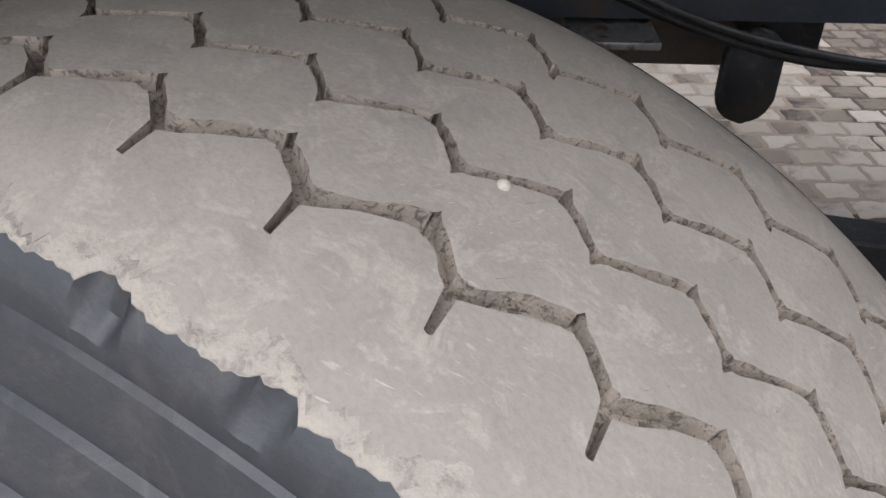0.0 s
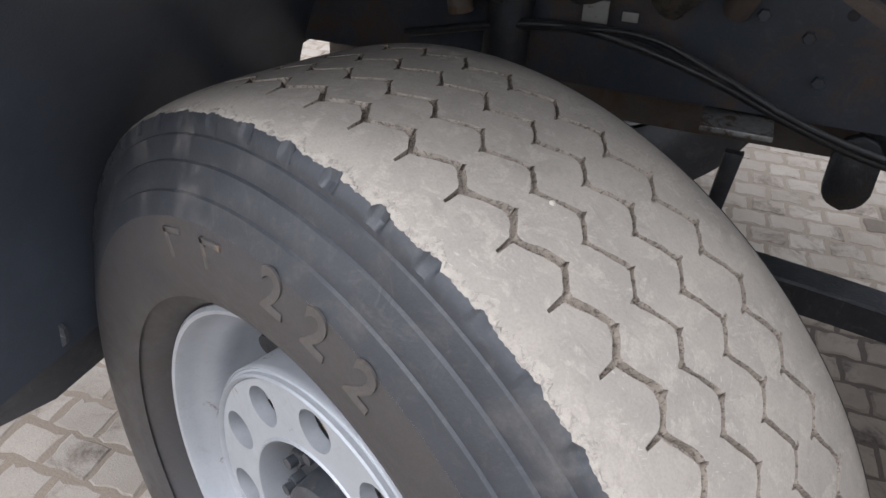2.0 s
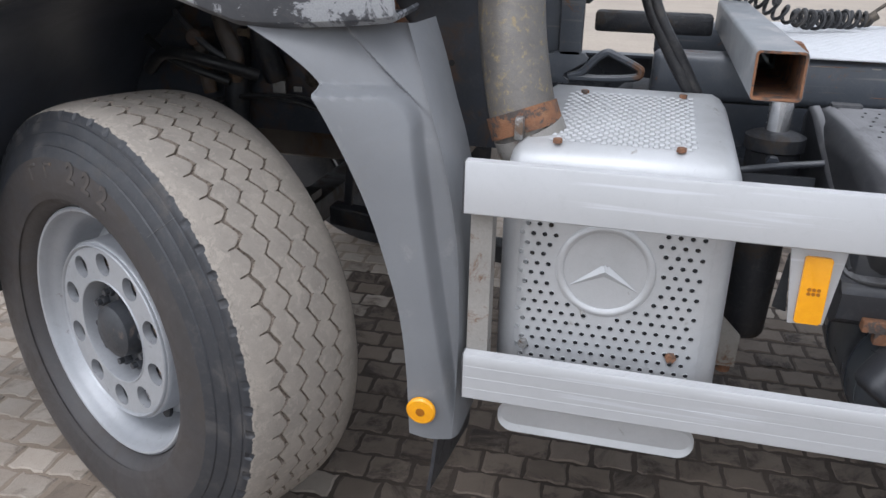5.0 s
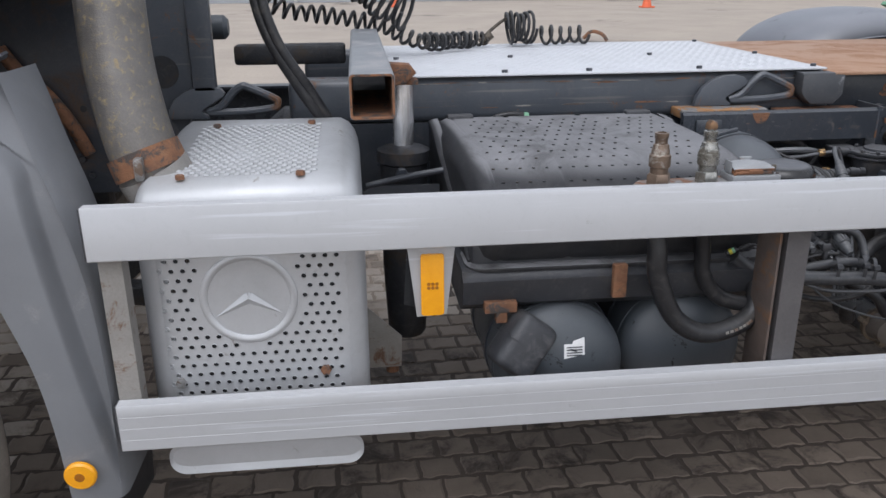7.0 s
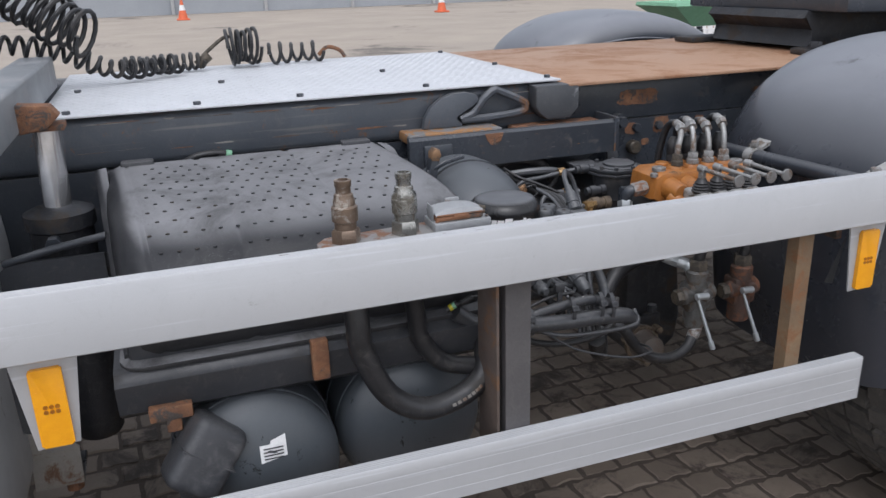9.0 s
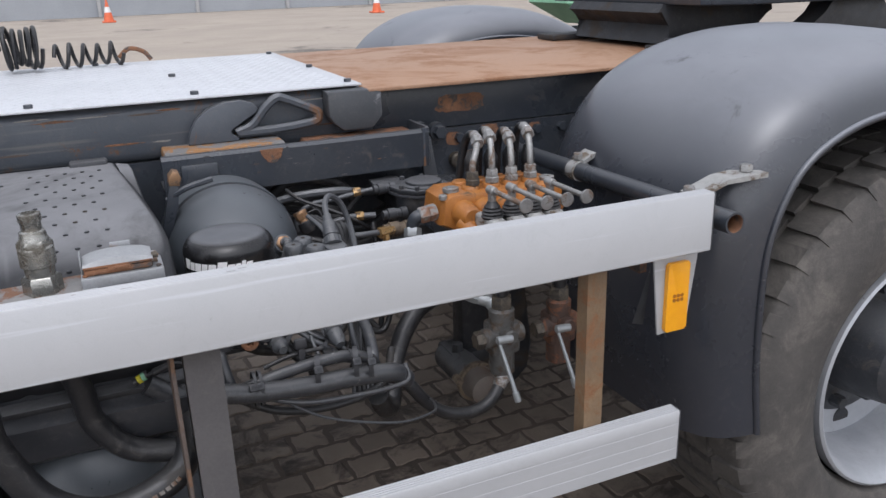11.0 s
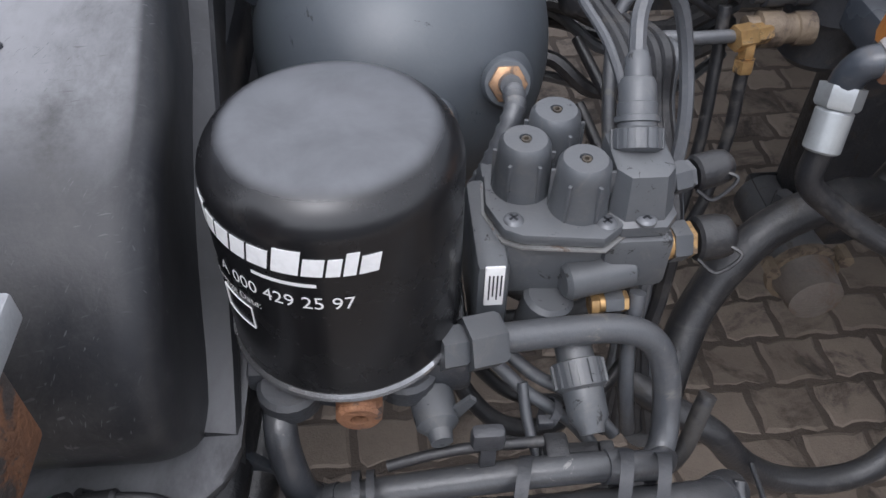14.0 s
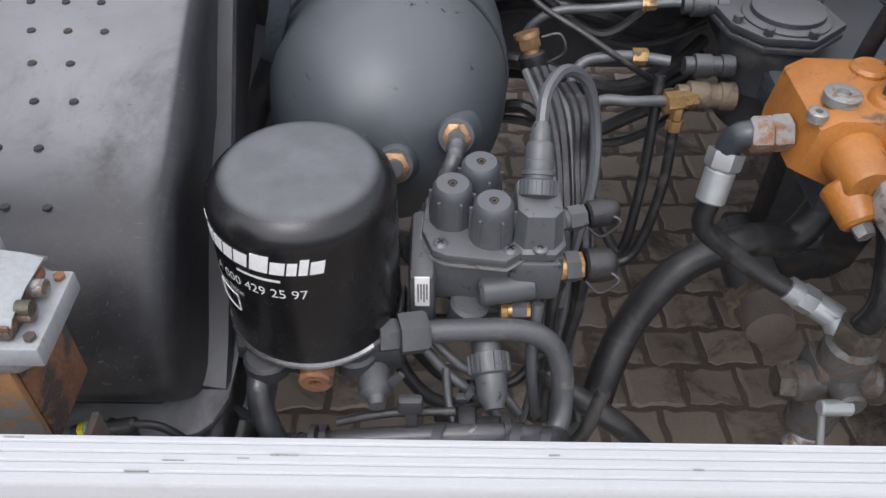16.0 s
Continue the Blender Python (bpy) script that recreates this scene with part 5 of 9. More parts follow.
# ---- battery cover, tanks, couplers ----
def battery_box():
    t = thing("battery_box", (1.6, 0.5, 0.76), "dusty grey-black plastic battery box with a dimpled lid", "battery box")
    x0, x1 = 1.285, 1.957
    prof = smooth_line([(0.815, 1.090, 0), (0.62, 1.084, 0), (0.46, 1.071, 0), (0.375, 1.052, 0), (0.310, 1.016, 0), (0.268, 0.968, 0), (0.256, 0.93, 0), (0.268, 0.896, 0), (0.294, 0.862, 0)], 4)
    rows = []
    for u, ins in ((0, 0.055), (0.012, 0.028), (0.035, 0.010), (0.07, 0.0), (0.080, 0.0), (0.087, 0.0025), (0.092, 0.0025), (0.099, 0.0), (0.31, 0.0), (0.322, 0.0028), (0.334, 0.0030), (0.344, 0.0), (0.63, 0.0), (0.642, 0.0028), (0.654, 0.0030), (0.664, 0.0), (0.90, 0), (0.97, 0), (0.984, 0.002), (0.993, 0.005), (1.0, 0.012)):
        row = []
        for p in prof:
            c = Vector((0, 0.70, 0.86))
            q = Vector((0, p.x, p.y))
            d = q - c
            end = min(1.960 - 0.114 * max(p.x - 0.30, 0.0), 1.952)
            begin = 1.284 + 0.07 * (0.77 - p.x)
            row.append(Vector((begin + (end - begin) * u, 0, 0)) + c + d * (1 - ins / max(d.length, 0.05)))
        rows.append(row)
    bm = bmesh.new()
    loft(bm, rows)
    for row in (rows[0], rows[-1]):
        right = row is rows[-1]
        c = Vector((row[0].x, 0.70, 0.90))
        wall = [row]
        for f in (0.03, 0.06, 0.25, 0.6, 0.98):
            ring = [p.lerp(c, f) for p in row]
            for p in ring:
                p.x += 0.004 * min(f / 0.05, 1.0) + 0.07 * min(max(1.05 - p.z, 0.0), 0.19) * f if right else 0.0
            wall.append(ring)
        loft(bm, wall)
    bmesh.ops.remove_doubles(bm, verts=bm.verts, dist=0.0004)
    lid = part("lid", bm, M_COVER, t, "dimpled dusty lid")
    # dimples drawn as small dark studs, their shade put into the colour
    bm = bmesh.new()
    for i in range(22):
        for j in range(11):
            u = (i + 0.5 + 0.5 * (j % 2)) / 22.5
            if min(abs(u - 0.33), abs(u - 0.65)) < 0.018 or u < 0.125 or u > 0.885:
                continue
            y = 0.335 + j * 0.042
            z = next(q.y + (r.y - q.y) * (y - q.x) / (r.x - q.x) for q, r in zip(prof, prof[1:]) if r.x <= y <= q.x) + 0.0005
            lathe(bm, (x0 + (x1 - x0) * u, y, z - 0.0005), (x0 + (x1 - x0) * u, y, z + 1), [(0, 0.0038), (0.0016, 0.0033), (0.0016, 0.0012), (0.0011, 0)], 8)
    tagged(part("lid_dimple", bm, M_DARK, lid), kind="stuff")
    for x in (1.36, 1.85):
        bm = bmesh.new()
        box(bm, (x - 0.035, 0.80, 1.078), (x + 0.035, 0.835, 1.098), 0.005)
        part("lid_clip", bm, M_PLASTIC, t)
    bm = bmesh.new()
    box(bm, (1.282, 0.812, 0.80), (1.912, 0.90, 1.07), 0.02)
    part("rear_wall", bm, M_PLASTIC, t)
    bm = bmesh.new()
    loft(bm, [[Vector((1.29 + dx, y, z)) for y, z in ((0.80, 0.864), (0.268, 0.864), (0.256, 0.861), (0.250, 0.852), (0.236, 0.846), (0.236, 0.836), (0.248, 0.790), (0.285, 0.765), (0.80, 0.765))] for dx in (0.0, 0.02, 0.3, 0.645, 0.664)], closed=True, cap=True)
    bmesh.ops.bevel(bm, geom=[e for e in bm.edges if len(e.link_faces) == 2 and e.calc_face_angle(0) > 1.2], offset=0.006, segments=2, affect="EDGES")
    part("tray", bm, M_BLACKTRAY, t, "black moulded tray")
    bm = bmesh.new()
    prism(bm, rounded(1.30, 0.252, 1.974, 0.40, 0.04), lambda a, b, d: Vector((a, b, 0.8605 + d)), 0.0075, 0.0025)
    part("flange", bm, M_COVER, t, "scuffed grey flange")
    # the parting rim climbs along the side to the back
    rows = []
    for k in range(12):
        y = 0.300 + 0.045 * k
        zz = min(0.868 + 0.49 * max(y - 0.315, 0.0), 1.085)
        xo = 1.9745 - 0.099 * (y - 0.29)
        rows.append([Vector((xo - 0.030, y, zz - 0.03)), Vector((xo - 0.026, y, zz + 0.006)), Vector((xo - 0.016, y, zz + 0.004)), Vector((xo - 0.003, y, zz + 0.001)), Vector((xo, y, zz - 0.003)), Vector((xo - 0.001, y, zz - 0.02)), Vector((xo - 0.012, y, 0.772)), Vector((xo - 0.030, y, 0.772))])
    bm = bmesh.new()
    loft(bm, rows, closed=True, cap=True)
    part("side_rim", bm, M_COVER, t, "scuffed grey rim")
    rows = []
    for k in range(12):
        y = 0.300 + 0.045 * k
        zz = min(1.085 - 0.45 * (0.77 - y), 1.088)
        xo = 1.275 + 0.07 * (0.77 - y)
        rows.append([Vector((xo + 0.030, y, zz - 0.03)), Vector((xo + 0.024, y, zz + 0.005)), Vector((xo + 0.014, y, zz + 0.004)), Vector((xo + 0.003, y, zz + 0.001)), Vector((xo, y, zz - 0.003)), Vector((xo + 0.001, y, zz - 0.02)), Vector((xo + 0.012, y, 0.772)), Vector((xo + 0.030, y, 0.772))][::-1])
    bm = bmesh.new()
    loft(bm, rows, closed=True, cap=True)
    part("side_rim", bm, M_COVER, t, "scuffed grey rim")
    bm = bmesh.new()
    box(bm, (1.312, 0.285, 0.775), (1.94, 0.80, 0.93), 0.02)
    part("case", bm, M_BLACKTRAY, t)
    bm = bmesh.new()
    box(bm, (1.335, 0.228, 0.775), (1.405, 0.255, 0.80), 0.003)
    box(bm, (1.36, 0.232, 0.75), (1.385, 0.255, 0.78), 0.003)
    part("rusty_bracket", bm, M_RUST, t)
    bm = bmesh.new()
    box(bm, (1.610, 0.222, 0.80), (1.640, 0.240, 0.875), 0.003)
    part("latch", bm, M_RUST, t, "rusty latch")
    return t


battery_box()


def air_tank(x, y, z, r, ln, label, sticker=False, cap=False):
    t = thing("air_tank", (x, y + ln / 2, z - r), label, "air tank", group="air tanks")
    bm = bmesh.new()
    dome = [(r * 0.42 * (1 - math.cos(radians(a))), r * math.sin(radians(a))) for a in (0, 12, 25, 40, 55, 70, 82, 90)]
    prof = dome + [(r * 0.42 + 0.012, r), (r * 0.42 + 0.014, r * 1.012), (r * 0.42 + 0.03, r * 1.012), (ln - r * 0.42, r)] + [(ln - h, q) for h, q in dome[::-1][1:]]
    lathe(bm, (x, y, z), (x, y + 1, z), prof, 48)
    part("shell", bm, M_TANK, t)
    for s in (0.3, 0.7):
        bm = bmesh.new()
        lathe(bm, (x, y + ln * s, z), (x, y + 1, z), [(0, r + 0.001), (0, r + 0.005), (0.03, r + 0.005), (0.03, r + 0.001)], 48, cap=False)
        part("strap", bm, M_CHASSIS, t)
    if sticker:
        bm = bmesh.new()
        c2 = [(-0.024, -0.02), (0.022, -0.014), (0.022, 0.024), (-0.004, 0.018), (-0.006, 0.012), (-0.024, 0.012)]
        vs = []
        for a, b in c2:
            px, pz = 0.022 + a, 0.060 + b
            rr = math.hypot(px, pz)
            yy = y + r * 0.42 * (1 - math.sqrt(max(0, 1 - (rr / r) ** 2))) - 0.001
            vs.append(bm.verts.new((x + px, yy, z + pz)))
        bm.faces.new(vs)
        part("paper_label", bm, M_WHITE, t, "torn white paper label")
        for k in range(4):
            bm = bmesh.new()
            pz = 0.046 + 0.006 * k
            yy = y + r * 0.42 * (1 - math.sqrt(max(0, 1 - ((0.022 ** 2 + pz ** 2) ** .5 / r) ** 2))) - 0.0022
            box(bm, (x + 0.004, yy - 0.0006, z + pz), (x + 0.038, yy + 0.0006, z + pz + 0.002))
            part("print_bar", bm, M_PLASTIC, t)
    if cap:
        bm = bmesh.new()
        m = Matrix.Translation((x - 0.085, y + 0.015, z + 0.085)) @ Matrix.Rotation(radians(38), 4, "Y") @ Matrix.Rotation(radians(-15), 4, "X")
        box(bm, (-0.048, -0.040, -0.078), (0.048, 0.05, 0.052), 0.020, m, 3)
        box(bm, (-0.0484, -0.0404, -0.0140), (0.0484, 0.0504, -0.0115), 0.0, m)
        part("plastic_box", bm, M_PLASTIC, t, "black plastic switch box")
    return t


air_tank(1.505, 0.195, 0.635, 0.145, 0.5, "satin grey air tank with torn white label under the battery box", True, True)
air_tank(1.805, 0.25, 0.635, 0.145, 0.5, "satin grey compressed air tank hung under the battery box")


# ---- beam, jack and looms beside the battery box ----
def square_beam():
    t = thing("square_steel_beam", (1.11, 0.75, 1.19), "grey square steel tube with rusty open end across the frame", "steel beam")
    bm = bmesh.new()
    ring = lambda y, dx, g, r: [Vector((u + dx, y, v)) for u, v in rounded(1.070 + g, 1.193 + g, 1.158 - g, 1.281 - g, r, 4)]
    loft(bm, [ring(1.45, 0.008, 0.0, 0.009), ring(0.237, 0.0, 0.0, 0.009), ring(0.2355, 0.0, 0.001, 0.008)], closed=True)
    part("tube", bm, M_ALU_BEAM, t)
    bm = bmesh.new()
    loft(bm, [ring(0.2355, 0.0, 0.001, 0.008), ring(0.2350, 0.0, 0.003, 0.007), ring(0.2360, 0.0, 0.0055, 0.005), ring(0.60, 0.002, 0.0060, 0.005)], closed=True)
    part("inner_face", bm, M_RUST, t, "rusty inside and cut edge")
    bm = bmesh.new()
    prism(bm, [(1.159, 1.193), (1.21, 1.20), (1.235, 1.225), (1.22, 1.245), (1.159, 1.25)], xz(0.69), 0.05, 0.004)
    part("lug", bm, M_RUST, t, "rusty welded lug")
    return t


M_ALU_BEAM = mat("worn_grey_beam", (0.27, 0.285, 0.30), (0.21, 0.225, 0.24), 0.42, 0.2, scale=7, fine=260, bump=0.08, spot=(0.38, 0.38, 0.39), spot_at=0.62, spot_scale=9, spot_edge=0.1)
square_beam()


def hydraulic_jack():
    t = thing("hydraulic_cylinder", (1.2, 0.72, 0.515), "black hydraulic cylinder with worn chrome rod beside the frame", "hydraulic cylinder")
    bm = bmesh.new()
    lathe(bm, (1.2, 0.72, 0.515), (1.2, 0.72, 2), [(0, 0.045), (0.01, 0.051), (0.06, 0.054), (0.20, 0.061), (0.48, 0.061), (0.485, 0.068), (0.515, 0.068), (0.521, 0.055), (0.527, 0.034)], 36)
    part("barrel", bm, M_DARK, t)
    bm = bmesh.new()
    cyl(bm, (1.2, 0.72, 1.03), (1.205, 0.73, 1.205), 0.027, seg=28)
    part("rod", bm, M_CHROME, t, "chrome rod")
    bm = bmesh.new()
    box(bm, (1.17, 0.70, 1.195), (1.24, 0.76, 1.207), 0.002)
    part("rod_end", bm, M_RUST, t)
    bm = bmesh.new()
    cyl(bm, (1.19, 0.665, 0.985), (1.19, 0.635, 0.985), 0.012, seg=12)
    nut(bm, (1.19, 0.64, 0.985), (1.19, 0.625, 0.985), 0.016)
    part("port", bm, M_CHASSIS, t)
    bm = bmesh.new()
    box(bm, (1.09, 0.70, 0.82), (1.31, 0.95, 0.86), 0.006)
    part("mount", bm, M_DARK, t)
    bm = bmesh.new()
    prism(bm, [(1.09, 0.90), (1.28, 0.90), (1.28, 0.965), (1.11, 0.965), (1.09, 0.95)], xz(0.60), 0.008)
    part("front_plate", bm, M_CHASSIS, t)
    bm = bmesh.new()
    hose(bm, [(1.10, 0.605, 0.965), (1.19, 0.60, 0.985), (1.29, 0.59, 1.003)], 0.008)
    part("front_rod", bm, M_CHASSIS, t)
    return t


hydraulic_jack()

bm = bmesh.new()
hose(bm, [(0.82, 0.78, 1.62), (0.85, 0.76, 1.42), (0.88, 0.75, 1.31), (0.94, 0.75, 1.20), (1.0, 0.76, 1.10), (1.02, 0.9, 1.0)], 0.017)
hose(bm, [(0.84, 0.77, 1.62), (0.865, 0.745, 1.42), (0.90, 0.74, 1.30), (0.965, 0.745, 1.19), (1.02, 0.76, 1.09), (1.04, 0.9, 1.0)], 0.013)
solo("cable_loom", bm, M_HOSE, "black taped cable loom hanging behind the cab", "cable loom")


def guard_bracket():
    t = thing("guard_bracket", (1.10, 0.62, 0.47), "bare grey folded steel bracket beside the silencer box", "steel bracket")
    bm = bmesh.new()
    prism(bm, [(1.090, 0.665), (1.175, 0.580), (1.172, 0.495), (1.080, 0.495)], xz(0.55), 0.006, 0.001)
    part("plate", bm, M_POST, t)
    bm = bmesh.new()
    box(bm, (1.082, 0.556, 0.495), (1.172, 0.66, 0.507), 0.002)
    part("shelf", bm, M_CHASSIS, t)
    bm = bmesh.new()
    cyl(bm, (1.150, 0.575, 0.473), (1.150, 0.575, 0.495), 0.017, seg=16)
    part("bolt", bm, M_RUST, t)
    return t


guard_bracket()
bm = bmesh.new()
hose(bm, [(1.46, 0.93, 1.058), (1.49, 0.925, 1.072), (1.53, 0.925, 1.076), (1.56, 0.93, 1.070)], 0.009, 10)
t = thing("frame_hose", (1.5, 0.93, 1.06), "black hose with a green connector along the frame", "air hose")
part("tube", bm, M_HOSE, t)
bm = bmesh.new()
cyl(bm, (1.557, 0.93, 1.0705), (1.572, 0.93, 1.068), 0.0105, seg=14, bevel=0.002)
part("connector", bm, M_GREEN, t, "green connector")


def frame_tower():
    t = thing("frame_tower", (0.55, 0.95, 1.05), "dark steel bracket tower on the frame with a rusty edge", "steel bracket")
    bm = bmesh.new()
    prism(bm, [(0.38, 1.05), (0.62, 1.05), (0.68, 1.18), (0.68, 1.75), (0.40, 1.75)], xz(0.93), 0.03, 0.004)
    part("side_plate", bm, M_CHASSIS_RUST, t)
    bm = bmesh.new()
    box(bm, (0.655, 0.905, 1.16), (0.715, 0.935, 1.75), 0.004)
    part("edge_flange", bm, M_CHASSIS_RUST, t, "rusty flange")
    # near-black disc paints the shaded opening on the closed plate
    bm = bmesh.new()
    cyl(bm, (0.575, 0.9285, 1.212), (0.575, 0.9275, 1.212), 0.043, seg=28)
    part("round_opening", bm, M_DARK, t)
    bm = bmesh.new()
    cyl(bm, (0.60, 1.25, 1.305), (0.712, 1.25, 1.305), 0.036, seg=24, bevel=0.012)
    part("air_can", bm, M_TANK, t)
    bm = bmesh.new()
    box(bm, (0.72, 1.25, 1.19), (1.06, 1.32, 1.25), 0.01)
    part("far_beam", bm, M_DARK, t)
    return t


frame_tower()


def hook(name, o, label):
    """Pair of lashing lugs cut from plate: a curved claw and a pointed loop."""
    t = thing(name, (o + 0.13, 0.92, 1.09), label, "lashing bracket", group="frame brackets")
    bm = bmesh.new()
    prism(bm, [(o + a, b) for a, b in ((0, 1.088), (0.006, 1.115), (0.022, 1.142), (0.05, 1.163), (0.085, 1.174), (0.12, 1.175), (0.145, 1.168), (0.155, 1.155), (0.150, 1.143), (0.095, 1.118), (0.088, 1.110), (0.092, 1.102), (0.108, 1.096), (0.108, 1.088))], xz(0.905), 0.022, 0.003)
    part("claw", bm, M_CHASSIS_RUST, t)
    bm = bmesh.new()
    line = [(0.105, 1.105), (0.14, 1.118), (0.175, 1.155), (0.20, 1.172), (0.22, 1.168), (0.285, 1.138), (0.292, 1.125), (0.28, 1.112), (0.20, 1.104), (0.11, 1.103)]
    hose(bm, [(o + a, 0.915, b) for a, b in line], 0.0105, 8)
    part("loop", bm, M_CHASSIS_RUST, t)
    return t


hook("lashing_bracket", 2.052, "dark plate claw and loop bracket with rust, welded on the frame")
hook("lashing_bracket", 0.580, "dark plate claw and loop bracket behind the exhaust pipe")

bm = bmesh.new()
prism(bm, [(2.362, 1.178), (2.49, 1.178), (2.49, 1.115), (2.465, 1.088), (2.395, 1.088), (2.372, 1.108), (2.362, 1.125)], xz(0.885), 0.05, 0.005)
solo("deck_foot_plate", bm, M_ARCH, "grey painted foot plate under the deck corner", "steel plate")


def tie_beam():
    t = thing("mounting_beam", (2.28, 0.87, 1.0), "dark grey steel channel with rusty top bolted to the frame side", "steel channel")
    bm = bmesh.new()
    ring = [(0.815, 1.0), (0.815, 1.078), (0.822, 1.085), (0.835, 1.085), (0.835, 1.012), (0.935, 1.012), (0.942, 1.0)]
    loft(bm, [[Vector((x, a, b)) for a, b in ring] for x in (1.985, 2.28, 2.575)], closed=True, cap=True)
    part("channel", bm, M_CHASSIS, t)
    bm = bmesh.new()
    loft(bm, [[Vector((px, py, z)) for z, px, py in ((1.0, x, y), (1.088, x, y), (1.088, x - nx * 0.008, y - ny * 0.008), (1.0, x - nx * 0.008, y - ny * 0.008))] for x, y, nx, ny in ((2.560, 0.8140, 0, -1), (2.572, 0.8160, 0.5, -0.86), (2.579, 0.8230, 0.86, -0.5), (2.582, 0.834, 1, 0), (2.582, 0.942, 1, 0))], closed=True, cap=True)
    part("end_return", bm, M_CHASSIS_RUST, t, "rounded end with a rusty edge")
    bm = bmesh.new()
    box(bm, (1.995, 0.85, 1.060), (2.25, 0.94, 1.087), 0.006)
    part("top_plate", bm, M_RUSTPATCH, t, "rusty top plate")
    bm = bmesh.new()
    box(bm, (2.30, 0.86, 1.055), (2.56, 0.94, 1.075), 0.006)
    part("top_plate", bm, M_RUST, t, "rusty top plate")
    bm = bmesh.new()
    prism(bm, [(2.185, 1.080), (2.236, 1.080), (2.228, 1.058), (2.214, 1.049), (2.200, 1.053), (2.190, 1.066)], xz(0.8138), 0.003)
    part("rust_patch", bm, M_RUST, t, "flaking rust patch")
    for x in (2.02,):
        bm = bmesh.new()
        box(bm, (x, 0.806, 1.012), (x + 0.075, 0.8148, 1.066), 0.004)
        part("stiffener", bm, M_CHASSIS, t)
    for x, z in ((2.60, 1.06), (2.645, 1.055)):
        bm = bmesh.new()
        cyl(bm, (x, 0.944, z), (x, 0.92, z), 0.022, seg=16)
        nut(bm, (x, 0.92, z), (x, 0.902, z), 0.017)
        part("bolt", bm, M_CHASSIS, t)
    bm = bmesh.new()
    prism(bm, [(2.585, 1.05), (2.615, 1.05), (2.640, 0.90), (2.60, 0.90)], xz(0.90), 0.012, 0.003)
    part("strap", bm, M_ARCH, t)
    return t


tie_beam()


def paint_chips(owner, spots):
    """Thin flakes of lighter paint and rust lying on a face that looks towards -y."""
    rng = random.Random(31)
    for x0, x1, z0, z1, y, count in spots:
        for _ in range(count):
            x, z, w, h = rng.uniform(x0, x1), rng.uniform(z0, z1), rng.uniform(0.003, 0.012), rng.uniform(0.0008, 0.0022)
            bm = bmesh.new()
            prism(bm, [(x + w * math.cos(q * 0.79) * rng.uniform(0.5, 1), z + h * math.sin(q * 0.79) * rng.uniform(0.5, 1)) for q in range(8)], xz(y - 0.0005), 0.0015)
            part("paint_chip", bm, rng.choice((M_RUSTBROWN, M_POSTDARK, M_POSTDARK)), owner)


paint_chips(bpy.data.objects["mounting_beam"], ((2.0, 2.55, 1.004, 1.082, 0.8150, 18),))


# ---- couplers on their plate ----
def coupler_stand():
    t = thing("coupler_plate", (1.79, 0.2, 1.043), "grey steel bracket plate on the guard rail carrying hydraulic couplings", "bracket plate")
    bm = bmesh.new()
    prism(bm, [(1.648, 0.165), (1.63, 0.185), (1.632, 0.21), (1.65, 0.235), (1.900, 0.258), (1.917, 0.250), (1.920, 0.192), (1.910, 0.184)], lambda a, b, d: Vector((a, b, 1.043 + d)), 0.012, 0.003)
    part("plate", bm, M_PLATE_WORN, t, "scratched rust-stained plate")
    bm = bmesh.new()
    box(bm, (1.895, 0.192, 0.96), (1.903, 0.25, 1.0425), 0.003)
    part("side_plate", bm, M_RUST, t, "rusty side plate")
    bm = bmesh.new()
    box(bm, (1.66, 0.186, 0.96), (1.903, 0.1915, 1.0425), 0.002)
    part("front_plate", bm, M_RUSTPATCH, t, "grey plate with orange rust patches")
    for k, (x, y, m) in enumerate(((1.680, 0.200, M_COUP1), (1.783, 0.205, M_COUP2))):
        bm = bmesh.new()
        nut(bm, (x, y, 1.055), (x, y, 1.078), 0.024)
        c = part("coupling", bm, m, t, "worn hydraulic quick coupling")
        prof = [(0, 0.018), (0.02, 0.018), (0.022, 0.0215), (0.045, 0.0215), (0.048, 0.018), (0.056, 0.018), (0.058, 0.0165), (0.066, 0.0155), (0.068, 0.0125), (0.078, 0.0125), (0.080, 0.014), (0.089, 0.014), (0.090, 0.009), (0.084, 0.0085), (0.084, 0)]
        bm = bmesh.new()
        lathe(bm, (x, y, 1.07), (x, y, 2), prof, 24)
        part("nose", bm, m, c)
        if k:
            bm = bmesh.new()
            nut(bm, (x, y, 1.10), (x, y, 1.125), 0.0215)
            part("collar", bm, m, c)
        bm = bmesh.new()
        cyl(bm, (x, y, 1.043), (x, y, 0.985), 0.018, seg=18)
        part("lower_fitting", bm, M_ZINC, c)
    return t


M_PLATE_WORN = mat("worn_plate", (0.30, 0.295, 0.29), (0.20, 0.19, 0.18), 0.6, 0.2, scale=20, fine=260, bump=0.2, spot=(0.26, 0.13, 0.075), spot_at=0.56, spot_scale=18)
M_COUP1 = mat("corroded_coupling", (0.24, 0.175, 0.128), (0.15, 0.108, 0.082), 0.36, 0.6, scale=30, fine=260, bump=0.2, spot=(0.40, 0.36, 0.31), spot_at=0.62, spot_scale=30)
M_COUP2 = mat("greasy_steel_coupling", (0.42, 0.415, 0.385), (0.22, 0.215, 0.195), 0.24, 0.85, scale=30, fine=260, bump=0.12, spot=(0.10, 0.088, 0.068), spot_at=0.58, spot_scale=30)
coupler_stand()


